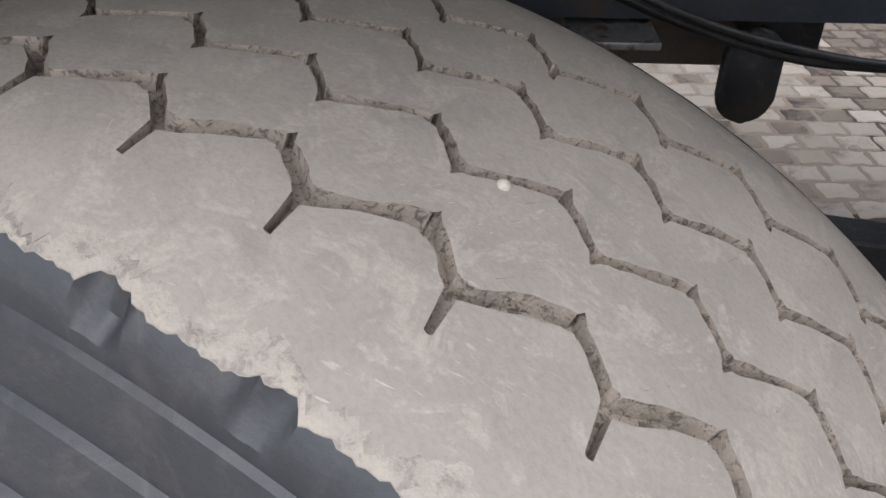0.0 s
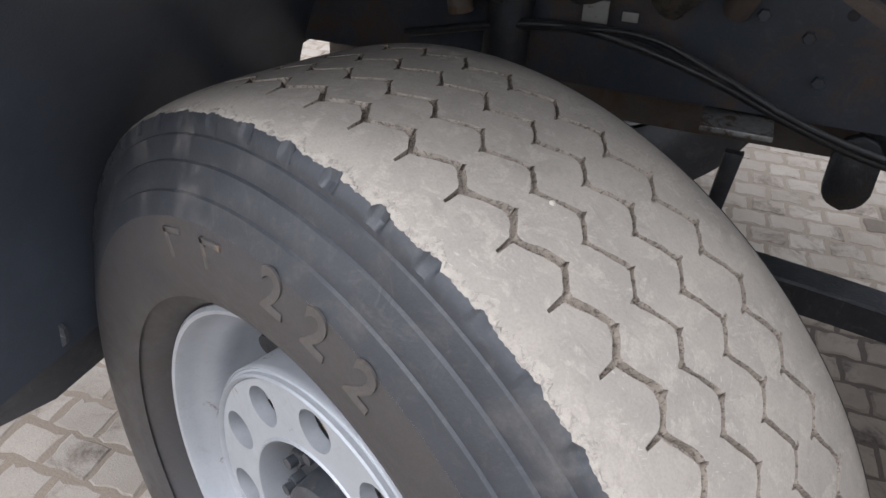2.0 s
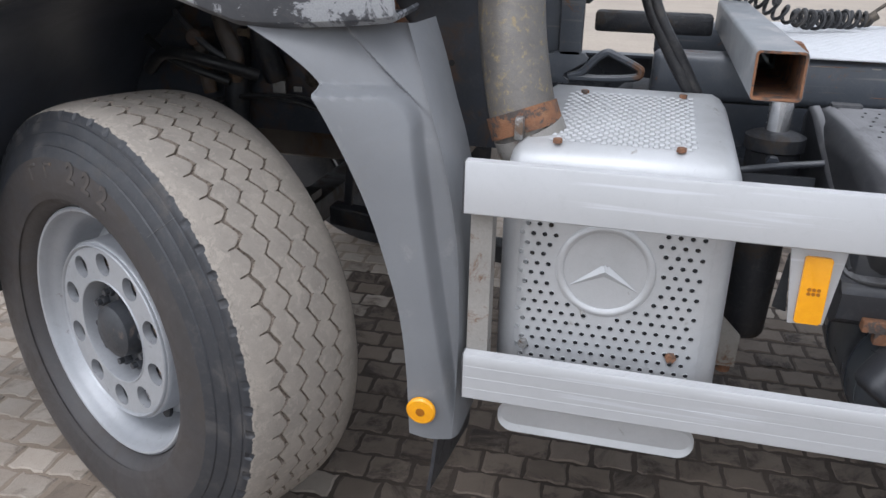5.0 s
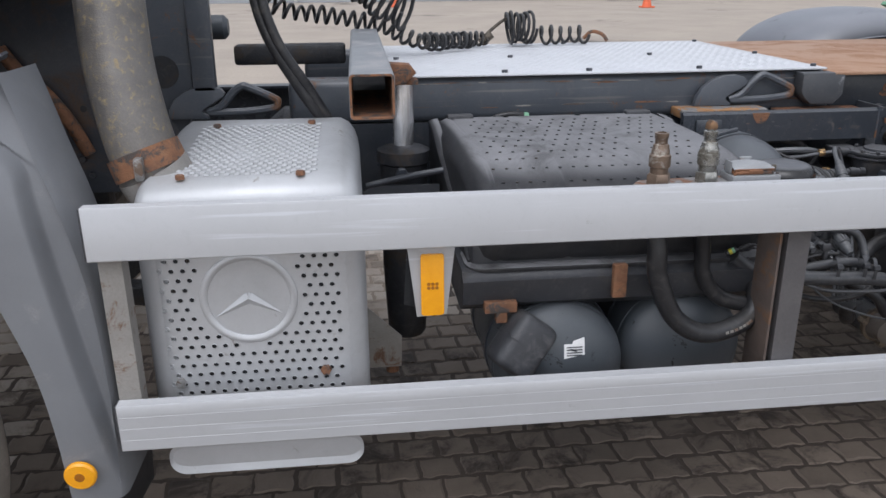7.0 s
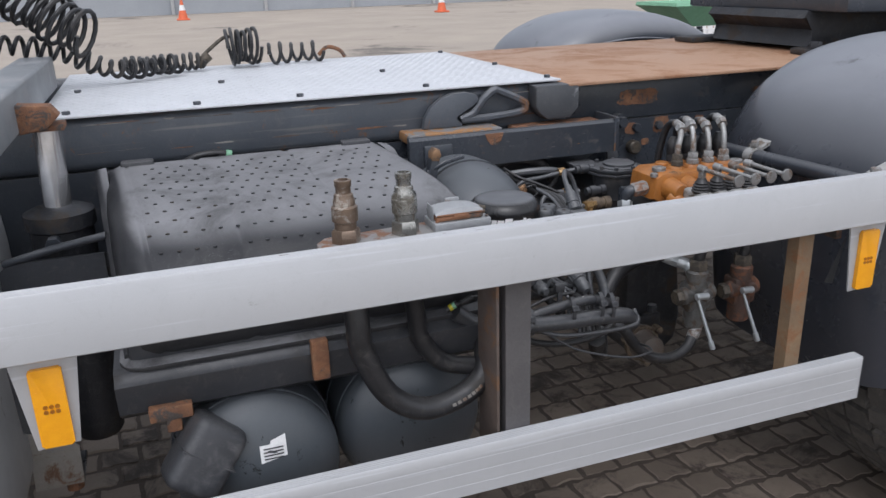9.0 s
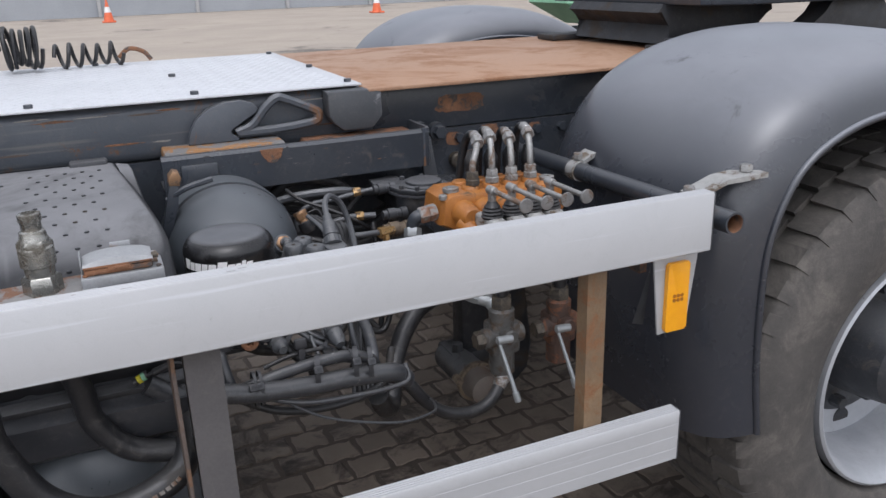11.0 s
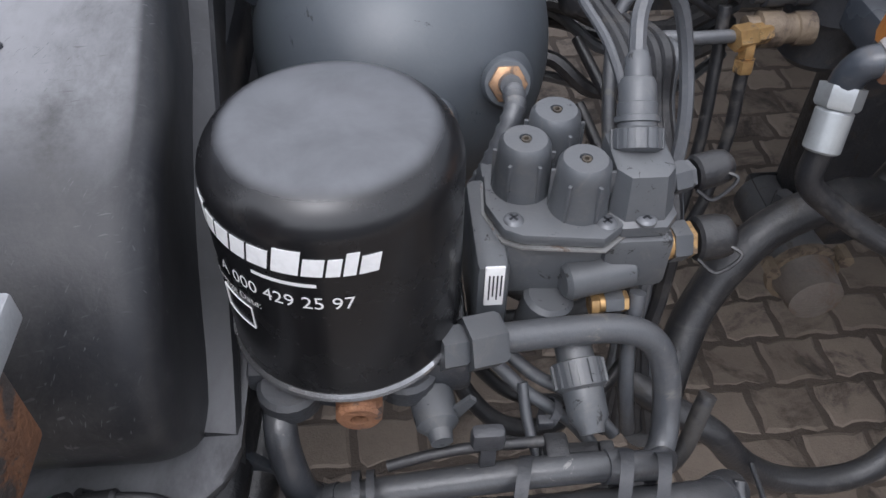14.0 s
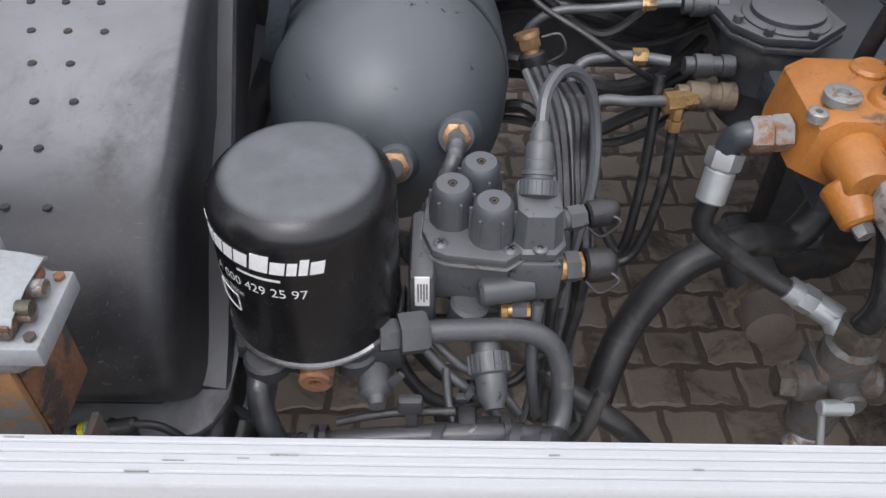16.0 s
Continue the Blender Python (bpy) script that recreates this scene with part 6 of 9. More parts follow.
def socket_box():
    t = thing("socket_box", (1.870, 0.2, 1.056), "pale grey metal socket box with rusty rim and hinged lid", "socket box")
    bm = bmesh.new()
    box(bm, (1.8285, 0.1805, 1.0548), (1.930, 0.240, 1.0700), 0.002)
    box(bm, (1.8285, 0.174, 1.0548), (1.846, 0.1815, 1.0572), 0.0006)
    part("base", bm, M_LIDGREY, t)
    bm = bmesh.new()
    box(bm, (1.833, 0.184, 1.0712), (1.917, 0.236, 1.0795), 0.003)
    part("body", bm, M_RUST, t, "rusty box rim")
    bm = bmesh.new()
    box(bm, (1.8295, 0.196, 1.0712), (1.8312, 0.226, 1.0960), 0.0006)
    part("hinge_ear", bm, M_LIDGREY, t, "upright grey hinge ear")
    bm = bmesh.new()
    rows = []
    for k in range(9):
        f = k / 8
        x = 1.832 + 0.086 * f
        h = 0.009 * math.sin(math.pi * f) ** 0.6
        rows.append([Vector((x, 0.186, 1.081)), Vector((x, 0.190, 1.084 + h * 0.8)), Vector((x, 0.212, 1.086 + h)), Vector((x, 0.236, 1.084 + h * 0.8)), Vector((x, 0.240, 1.081))])
    loft(bm, rows)
    thicken(bm, 0.002)
    lid = part("lid", bm, M_LIDGREY, t, "grey lid")
    bm = bmesh.new()
    box(bm, (1.8325, 0.1842, 1.0803), (1.9175, 0.1862, 1.0832), 0.0006)
    part("rusted_edge", bm, M_RUST, lid, "rusted lid edge")
    bm = bmesh.new()
    box(bm, (1.862, 0.1820, 1.0755), (1.890, 0.1850, 1.0810), 0.001)
    part("catch", bm, M_RUST, lid)
    bm = bmesh.new()
    box(bm, (1.868, 0.2395, 1.0830), (1.894, 0.2435, 1.0960), 0.001)
    part("rear_tab", bm, M_LIDGREY, lid)
    bm = bmesh.new()
    cyl(bm, (1.917, 0.1990, 1.0830), (1.925, 0.1990, 1.0830), 0.0045, seg=12)
    part("hinge_barrel", bm, M_BRASSDIRTY, lid)
    for y in (0.200, 0.218):
        bm = bmesh.new()
        cyl(bm, (1.915, y, 1.078), (1.924, y, 1.078), 0.0055, seg=12)
        part("hinge_pin", bm, M_ZINC, t)
    for x, y in ((1.834, .187), (1.924, .188), (1.924, .233)):
        bm = bmesh.new()
        nut(bm, (x, y, 1.071), (x, y, 1.0735), 0.0035)
        part("screw", bm, M_RUST, t)
    return t


M_LIDGREY = mat("chalky_grey_lid", (0.35, 0.36, 0.37), (0.28, 0.29, 0.30), 0.45, 0.1, scale=14, fine=260, bump=0.1, spot=(0.27, 0.16, 0.10), spot_at=0.74, spot_scale=22)
socket_box()

for pts, r, band in (([(1.68, 0.20, 0.99), (1.685, 0.185, 0.92), (1.69, 0.182, 0.86), (1.735, 0.182, 0.765), (1.81, 0.185, 0.723), (1.905, 0.20, 0.745), (1.94, 0.24, 0.80), (1.96, 0.36, 0.84)], 0.021, (0.62,)),
               ([(1.783, 0.205, 0.99), (1.80, 0.222, 0.90), (1.81, 0.226, 0.84), (1.855, 0.228, 0.785), (1.935, 0.232, 0.77), (1.97, 0.30, 0.80), (1.98, 0.40, 0.84)], 0.017, ())):
    t = thing("hydraulic_hose", pts[0], "thick black hydraulic hose looping below the coupler plate", "hydraulic hose", group="hydraulic hoses")
    bm = bmesh.new()
    line = smooth_line(pts, 10)
    sweep(bm, line, lambda f: r * (1 + 0.01 * math.sin(f * 40)), 18)
    part("tube", bm, M_HOSE, t)
    bm = bmesh.new()
    lathe(bm, pts[0], pts[1], [(-0.01, r * 0.8), (-0.01, r * 1.08), (0.035, r * 1.1), (0.038, r)], 20)
    part("end_ferrule", bm, M_BRASSDIRTY, t, "dull ferrule")
    for f in band:
        k = int(f * len(line))
        for q in range(7):
            p = line[k + q]
            d = (line[k + q + 1] - p).normalized()
            bm = bmesh.new()
            box(bm, (-0.0035, -0.0008, -0.003), (0.0035, 0.0008, 0.003), 0, Matrix.Translation(p + Vector((0, -r - 0.0003, 0.004))) @ Matrix.Rotation(math.atan2(-d.z, d.x), 4, "Y"))
            part("print_bar", bm, M_POST, t)


# ---- side markers ----
def side_marker(x0, label):
    t = thing("side_marker_lamp", (x0 + 0.047, 0.13, 0.82), label, "side marker lamp", group="side marker lamps")
    bm = bmesh.new()
    prism(bm, [(x0, 0.975), (x0 + 0.095, 0.975), (x0 + 0.092, 0.95), (x0 + 0.077, 0.823), (x0 + 0.018, 0.82)], xz(0.134), 0.005, 0.001)
    part("bracket", bm, M_ALU, t)
    bm = bmesh.new()
    prism(bm, rounded(x0 + 0.026, 0.826, x0 + 0.071, 0.952, 0.004), xz(0.1335), -0.009, 0.003)
    lens = part("lens", bm, M_AMBER, t, "amber lens")
    for i in range(3):
        for j in range(2):
            bm = bmesh.new()
            c = (x0 + 0.041 + 0.008 * i, 0.1245, 0.884 + 0.008 * j)
            lathe(bm, c, (c[0], c[1] - 1, c[2]), [(-0.001, 0.0034), (0.0008, 0.0034), (0.0008, 0.0022), (0.0002, 0.002), (0.0002, 0.0)], 12)
            part("led_boss", bm, M_AMBERDEEP, lens)
    bm = bmesh.new()
    prism(bm, [(x0 + 0.0, 0.95), (x0 + 0.018, 0.822), (x0 - 0.005, 0.83)], lambda a, b, d: Vector((a + d, 0.14 + (0.95 - b) * 0.3, b)), 0.003)
    part("side_web", bm, M_ARCH, t)
    return t


side_marker(1.166, "amber side marker lamp on a white bracket under the rail")
side_marker(2.692, "amber side marker lamp on a white bracket by the mudguard")


# ---- air dryer cartridge and valve ----
def flat_text(body, size):
    cu = bpy.data.curves.new("line", "FONT")
    cu.body, cu.size, cu.resolution_u = body, size, 3
    tmp = new("line", cu)
    me = bpy.data.meshes.new_from_object(tmp.evaluated_get(bpy.context.evaluated_depsgraph_get()))
    bpy.data.objects.remove(tmp)
    return me


FX, FY, FR, FZ0, FZ1 = 2.040, 0.371, 0.0710, 0.903, 1.047


def on_can(angle, z, lift=0.0005):
    return Vector((FX + (FR + lift) * math.sin(angle), FY - (FR + lift) * math.cos(angle), z))


def air_dryer():
    t = thing("air_dryer", (FX, FY, 0.80), "glossy black air dryer cartridge with white print on a grey casting", "air dryer")
    bm = bmesh.new()
    r = 0.0255
    prof = [(0, FR - 0.003), (0.002, FR), (FZ1 - FZ0 - r, FR)] + [(FZ1 - FZ0 - r + r * math.sin(radians(a)), FR - r + r * math.cos(radians(a))) for a in (10, 20, 30, 40, 50, 60, 70, 80, 88)]
    prof += [(FZ1 - FZ0 + 0.0012, 0.040), (FZ1 - FZ0 + 0.0010, 0.03), (FZ1 - FZ0 + 0.0016, 0.015), (FZ1 - FZ0 + 0.0012, 0.0)]
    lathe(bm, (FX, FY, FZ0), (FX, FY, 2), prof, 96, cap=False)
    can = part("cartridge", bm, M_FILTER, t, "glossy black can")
    bm = bmesh.new()
    lathe(bm, (FX, FY, FZ0 - 0.006), (FX, FY, 2), [(0, FR - 0.014), (0, FR - 0.001), (0.002, FR + 0.0018), (0.005, FR + 0.0018), (0.007, FR), (0.007, FR - 0.014)], 96, cap=False)
    part("crimp_ring", bm, M_CHROME, can, "bright crimped ring")
    # maker's name as plain bars
    arcs = [(-1.33, 0.17, 0.0165), (-1.14, 0.14, 0.0130), (-0.98, 0.16, 0.0130), (-0.80, 0.14, 0.0130), (-0.64, 0.17, 0.0130), (-0.44, 0.20, 0.0165), (-0.22, 0.15, 0.0118), (-0.05, 0.10, 0.0118), (0.07, 0.09, 0.0150), (0.18, 0.14, 0.0118)]
    for a0, w, h in arcs:
        bm = bmesh.new()
        n = 4
        loft(bm, [[on_can(a0 + w * k / n + 0.045 * (z / 0.0165), 1.0045 + z, lf) for z, lf in ((0, 0.0002), (0, 0.0006), (h, 0.0006), (h, 0.0002))] for k in range(n + 1)])
        part("print_bar", bm, M_WHITE, can)
    bm = bmesh.new()
    loft(bm, [[on_can(-0.62 + 0.5 * k / 6, z, 0.0006) for z in (0.9965, 0.9990)] for k in range(7)])
    part("print_bar", bm, M_WHITE, can)
    for body, size, a0, a1, z in (("A 000 429 25 97", 0.0125, -1.02, 0.14, 0.9805), ("Change Date:", 0.0075, -1.16, -0.60, 0.969)):
        me = flat_text(body, size)
        wide = max(v.co.x for v in me.vertices)
        for v in me.vertices:
            v.co = on_can(a0 + (a1 - a0) * v.co.x / wide, z + v.co.y, 0.0006) - HOME[can.name]
        me.materials.append(M_WHITE)
        ob = new("printed_line", me)
        ob.parent = can
        HOME[ob.name] = HOME[can.name]
    bm = bmesh.new()
    a0, a1, z0, z1 = -1.08, -0.72, 0.947, 0.964
    for p, q in (((a0, z0), (a1, z0)), ((a1, z0), (a1, z1)), ((a1, z1), (a0, z1)), ((a0, z1), (a0, z0))):
        sweep(bm, [on_can(p[0] + (q[0] - p[0]) * k / 5, p[1] + (q[1] - p[1]) * k / 5, 0.0004) for k in range(6)], 0.0005, 4)
    part("print_frame", bm, M_WHITE, can)
    # casting under the can
    bm = bmesh.new()
    lathe(bm, (FX, FY, 0.862), (FX, FY, 2), [(0, 0.046), (0.004, 0.052), (0.012, 0.054), (0.014, 0.061), (0.024, 0.061), (0.026, 0.056), (0.038, 0.056)], 40)
    box(bm, (1.976, 0.325, 0.872), (2.01, 0.37, 0.892), 0.006)
    box(bm, (2.06, 0.322, 0.866), (2.115, 0.40, 0.896), 0.006)
    base = part("base_casting", bm, M_DARKCAST, t, "grimy dark casting")
    for x, y, z in ((2.003, 0.322, 0.888), (2.074, 0.330, 0.888)):
        bm = bmesh.new()
        cyl(bm, (x, y, z - 0.018), (x, y, z), 0.020, seg=20, bevel=0.003)
        part("boss", bm, M_DARKCAST, base)
    bm = bmesh.new()
    lathe(bm, (2.045, 0.325, 0.8835), (2.045, 0.302, 0.8815), [(0, 0.0145), (0.026, 0.0140), (0.028, 0.0120), (0.028, 0.0055), (0.018, 0.0045), (0.018, 0)], 20)
    part("drain_plug", bm, M_RUST, base, "rusty port")
    bm = bmesh.new()
    lathe(bm, (2.087, 0.336, 0.868), (2.094, 0.290, 0.862), [(0, 0.013), (0.006, 0.014), (0.006, 0.011), (0.014, 0.011), (0.014, 0.0145), (0.035, 0.0135), (0.04, 0.008), (0.047, 0.007)], 18)
    part("port_cap", bm, M_VALVE, base)
    bm = bmesh.new()
    prism(bm, [(2.098, 0.868), (2.112, 0.884), (2.116, 0.880), (2.104, 0.860)], xz(0.306), 0.003)
    part("cap_tongue", bm, M_VALVE, base)
    # carrier to the frame
    bm = bmesh.new()
    box(bm, (2.00, 0.44, 0.80), (2.09, 0.95, 0.84), 0.006)
    part("carrier", bm, M_CHASSIS, t)
    return t


air_dryer()


def four_way_valve():
    t = thing("air_protection_valve", (2.18, 0.42, 0.85), "grey painted air valve with three caps and electric plug", "air valve")
    bm = bmesh.new()
    box(bm, (2.128, 0.375, 0.895), (2.205, 0.462, 0.948), 0.01)
    part("body", bm, M_VALVE, t)
    for lo, hi in (((2.118, 0.355, 0.865), (2.140, 0.44, 0.945)), ((2.20, 0.372, 0.90), (2.246, 0.43, 0.945))):
        bm = bmesh.new()
        box(bm, lo, hi, 0.007)
        part("side_block", bm, M_VALVE, t)
    for p, q, r in (((2.176, 0.370, 0.914), (2.224, 0.380, 0.914), 0.0128), ((2.165, 0.375, 0.86), (2.170, 0.372, 0.90), 0.017)):
        bm = bmesh.new()
        cyl(bm, p, q, r, seg=18, bevel=0.003)
        part("piston_housing", bm, M_VALVE, t)
    bm = bmesh.new()
    prism(bm, [(2.128, 0.402), (2.137, 0.378), (2.148, 0.372), (2.197, 0.366), (2.212, 0.378), (2.212, 0.40), (2.20, 0.465), (2.185, 0.478), (2.165, 0.474), (2.13, 0.43)], lambda a, b, d: Vector((a, b, 0.946 + d)), 0.009, 0.0025)
    part("cap_flange", bm, M_VALVE, t)
    bm = bmesh.new()
    prism(bm, [(2.1265, 0.402), (2.136, 0.3765), (2.148, 0.3703), (2.198, 0.3643), (2.2135, 0.377), (2.2135, 0.40), (2.2015, 0.4665), (2.185, 0.4795), (2.165, 0.4755), (2.1285, 0.4305)], lambda a, b, d: Vector((a, b, 0.9443 + d)), 0.0014)
    part("gasket_plate", bm, M_ZINC, t, "bare metal gasket plate")
    for x, y in ((2.177, 0.447), (2.153, 0.418), (2.186, 0.397)):
        bm = bmesh.new()
        lathe(bm, (x, y, 0.953), (x, y - 0.004, 2), [(0, 0.0195), (0.006, 0.0186), (0.03, 0.0168), (0.036, 0.0162), (0.0395, 0.0135), (0.040, 0.004), (0.0375, 0.0035), (0.0375, 0)], 28)
        cap = part("valve_cap", bm, M_VALVE, t)
        for k in range(6):
            an = k * math.pi / 3 + 0.4
            bm = bmesh.new()
            box(bm, (-0.0011, 0.0, 0), (0.0011, 0.0195, 0.030), 0.0004, Matrix.Translation((x, y, 0.953)) @ Matrix.Rotation(an, 4, "Z"))
            part("cap_rib", bm, M_VALVE, cap)
        bm = bmesh.new()
        lathe(bm, (x, y - 0.002, 0.9905), (x, y - 0.002, 2), [(0, 0.0032), (0.0035, 0.0030), (0.0035, 0.0016), (0.001, 0.0014), (0.001, 0)], 12)
        part("bleed_nipple", bm, M_BRASSDIRTY, t)
    for x, y, z in ((2.144, 0.386, 0.955), (2.201, 0.380, 0.955), (2.225, 0.380, 0.957)):
        bm = bmesh.new()
        lathe(bm, (x, y, z - 0.002), (x, y, 2), [(0, 0.0066), (0.002, 0.0066), (0.0036, 0.0052), (0.0042, 0.003), (0.0042, 0)], 20)
        part("screw", bm, M_SCREW, t)
        bm = bmesh.new()
        for m in (0.6, 0.6 + math.pi / 2):
            box(bm, (-0.0034, -0.0007, 0.0032), (0.0034, 0.0007, 0.0040), 0, Matrix.Translation((x, y, z - 0.0014)) @ Matrix.Rotation(m, 4, "Z"))
        part("screw_slot", bm, M_DARK, t)
    # solenoid and plug
    bm = bmesh.new()
    ring = lambda k, z, o: [Vector((2.224 + k * a + o[0], 0.408 + k * b + o[1], z)) for a, b in ((-0.02, -0.018), (-0.012, -0.028), (0.012, -0.028), (0.02, -0.018), (0.02, 0.02), (-0.02, 0.02))]
    loft(bm, [ring(1.15, 0.946, (0, 0)), ring(1.15, 0.953, (0, 0)), ring(1.02, 0.9555, (0, 0)), ring(1.0, 0.959, (0, 0)), ring(0.93, 0.978, (0, 0.003)), ring(0.90, 0.984, (0, 0.004)), ring(0.78, 0.9865, (0, 0.005))], closed=True, cap=True)
    sol = part("solenoid", bm, M_VALVE, t)
    bm = bmesh.new()
    a, b = Vector((2.2225, 0.413, 0.982)), Vector((2.2245, 0.448, 1.020))
    lathe(bm, a, b, [(0, 0.0125), (0.002, 0.0155), (0.014, 0.0155), (0.0155, 0.0122), (0.018, 0.0122), (0.0185, 0.0142), (0.022, 0.0142), (0.0225, 0.0124), (0.030, 0.0124), (0.0305, 0.0118), (0.042, 0.0116), (0.0455, 0.0100), (0.0460, 0.0085), (0.058, 0.0078), (0.062, 0.0055)], 24)
    box(bm, (-0.003, -0.0135, 0.024), (0.003, -0.0105, 0.050), 0.0008, axis_frame(a, b)[0])
    box(bm, (-0.006, -0.0132, 0.030), (0.006, -0.0110, 0.034), 0.0006, axis_frame(a, b)[0])
    part("plug", bm, M_VALVE, sol)
    for k in range(14):
        an = 2 * math.pi * k / 14
        f, _ = axis_frame(a, b)
        bm = bmesh.new()
        box(bm, (0.0145, -0.0012, 0.002), (0.0166, 0.0012, 0.014), 0, f @ Matrix.Rotation(an, 4, "Z"))
        part("plug_rib", bm, M_VALVE, sol)
    # brass unions to the right
    for c, d, r in (((2.240, 0.392, 0.922), Vector((1, 0.12, -0.02)), 0.0125), ((2.243, 0.420, 0.950), Vector((1, 0.25, 0.05)), 0.010), ((2.196, 0.368, 0.893), Vector((1, 0.05, 0)), 0.0072)):
        c = Vector(c)
        d.normalize()
        bm = bmesh.new()
        nut(bm, c, c + d * 0.006, r * 1.1)
        cyl(bm, c + d * 0.006, c + d * 0.012, r * 0.92, seg=18)
        nut(bm, c + d * 0.0215, c + d * 0.0255, r * 1.02)
        union = part("pipe_union", bm, M_VALVE if r == 0.010 else M_BRASS, t, "grey painted union" if r == 0.010 else "brass union")
        bm = bmesh.new()
        nut(bm, c + d * 0.0095, c + d * 0.0225, r * 1.12)
        part("painted_nut", bm, M_VALVE, union)
        if r < 0.009:
            continue
        bm = bmesh.new()
        lathe(bm, c + d * 0.027, c + d, [(0, r * 1.02), (0.002, r * 1.22), (0.018, r * 1.22), (0.024, r * 1.1), (0.028, r * 0.7)], 18)
        part("rubber_cap", bm, M_HOSE, t, "black rubber cap")
        bm = bmesh.new()
        hose(bm, [c + d * 0.045 + Vector((0, -r * .8, 0.004)), c + d * 0.055 + Vector((0, -r * 1.6, 0)), c + d * 0.04 + Vector((0, -r * 1.7, -0.012)), c + d * 0.028 + Vector((0, -r, -0.006))], 0.0014, 6)
        part("cap_strap", bm, M_HOSE, t)
    # maker's plate
    bm = bmesh.new()
    box(bm, (2.1235, 0.3530, 0.914), (2.1355, 0.3548, 0.948), 0.0006)
    lab = part("type_plate", bm, M_WHITE, t, "small white type plate")
    for k in range(4):
        bm = bmesh.new()
        box(bm, (2.1258 + 0.0024 * k, 0.3524, 0.920 + 0.003 * (k % 2)), (2.1267 + 0.0024 * k, 0.3531, 0.941))
        part("print_bar", bm, M_DARK, lab)
    # pipe with union nut
    bm = bmesh.new()
    nut(bm, (2.094, 0.330, 0.902), (2.110, 0.334, 0.900), 0.0145)
    nut(bm, (2.1105, 0.334, 0.900), (2.134, 0.340, 0.898), 0.0185)
    part("union_nut", bm, M_VALVE, t)
    bm = bmesh.new()
    hose(bm, [(2.13, 0.339, 0.898), (2.17, 0.346, 0.893), (2.212, 0.352, 0.886), (2.238, 0.352, 0.872), (2.251, 0.345, 0.846), (2.255, 0.332, 0.812), (2.250, 0.315, 0.795), (2.235, 0.300, 0.79)], 0.0098, 16)
    part("steel_pipe", bm, M_GREYHOSE, t, "bent grey painted pipe")
    # lower plug
    bm = bmesh.new()
    lathe(bm, (2.184, 0.352, 0.874), (2.192, 0.292, 0.842), [(0, 0.012), (0.012, 0.0125), (0.013, 0.0165), (0.030, 0.0165), (0.032, 0.0135), (0.05, 0.0130), (0.056, 0.009), (0.06, 0.008)], 24)
    low = part("lower_plug", bm, M_VALVE, t)
    f, _ = axis_frame((2.184, 0.352, 0.874), (2.192, 0.292, 0.842))
    for k in range(14):
        bm = bmesh.new()
        box(bm, (0.0160, -0.0014, 0.014), (0.0180, 0.0014, 0.029), 0, f @ Matrix.Rotation(2 * math.pi * k / 14, 4, "Z"))
        part("plug_rib", bm, M_VALVE, low)
    bm = bmesh.new()
    box(bm, (2.158, 0.290, 0.826), (2.205, 0.302, 0.834), 0.002)
    box(bm, (2.160, 0.284, 0.824), (2.176, 0.306, 0.842), 0.003)
    box(bm, (2.196, 0.284, 0.828), (2.206, 0.300, 0.838), 0.002)
    part("cable_clip", bm, M_HOSE, t)
    return t


four_way_valve()

# pipes and looms below the dryer
def conduit(name, pts, r, m, label, ribs=0.0, sleeve=()):
    t = thing(name, pts[0], label, "cable conduit", group="conduits under the air dryer")
    line = smooth_line(pts, 14)
    bm = bmesh.new()
    sweep(bm, line, (lambda f: r * (1 + ribs * math.sin(f * 420))) if ribs else r, 16)
    part("tube", bm, m, t)
    for i, j, rr in sleeve:
        bm = bmesh.new()
        sweep(bm, line[i:j], rr, 16)
        part("sleeve", bm, M_CONDUIT, t)
    return t


conduit("air_pipe", [(1.997, 0.345, 0.858), (1.996, 0.308, 0.868), (1.999, 0.293, 0.846), (2.006, 0.286, 0.818), (2.018, 0.283, 0.806)], 0.0105, M_CONDUIT, "black air pipe with chipped paint bent under the air dryer", sleeve=((50, 56, 0.0118),))
conduit("grey_conduit", [(2.020, 0.283, 0.808), (2.035, 0.282, 0.816), (2.09, 0.281, 0.827), (2.14, 0.282, 0.832), (2.19, 0.284, 0.832), (2.235, 0.292, 0.815), (2.252, 0.31, 0.79)], 0.0100, M_CONDUIT, "chipped dark grey air pipe tied below the air dryer", sleeve=((5, 12, 0.0112), (58, 64, 0.0115)))
conduit("corrugated_loom", [(1.885, 0.252, 0.872), (1.915, 0.252, 0.848), (1.95, 0.257, 0.832), (1.995, 0.262, 0.822), (2.04, 0.265, 0.811), (2.125, 0.265, 0.803), (2.20, 0.268, 0.799), (2.27, 0.276, 0.787), (2.305, 0.300, 0.755)], 0.0160, M_CONDUIT, "thick black ribbed cable conduit tied below the air dryer", ribs=0.03, sleeve=((102, 110, 0.0170),))
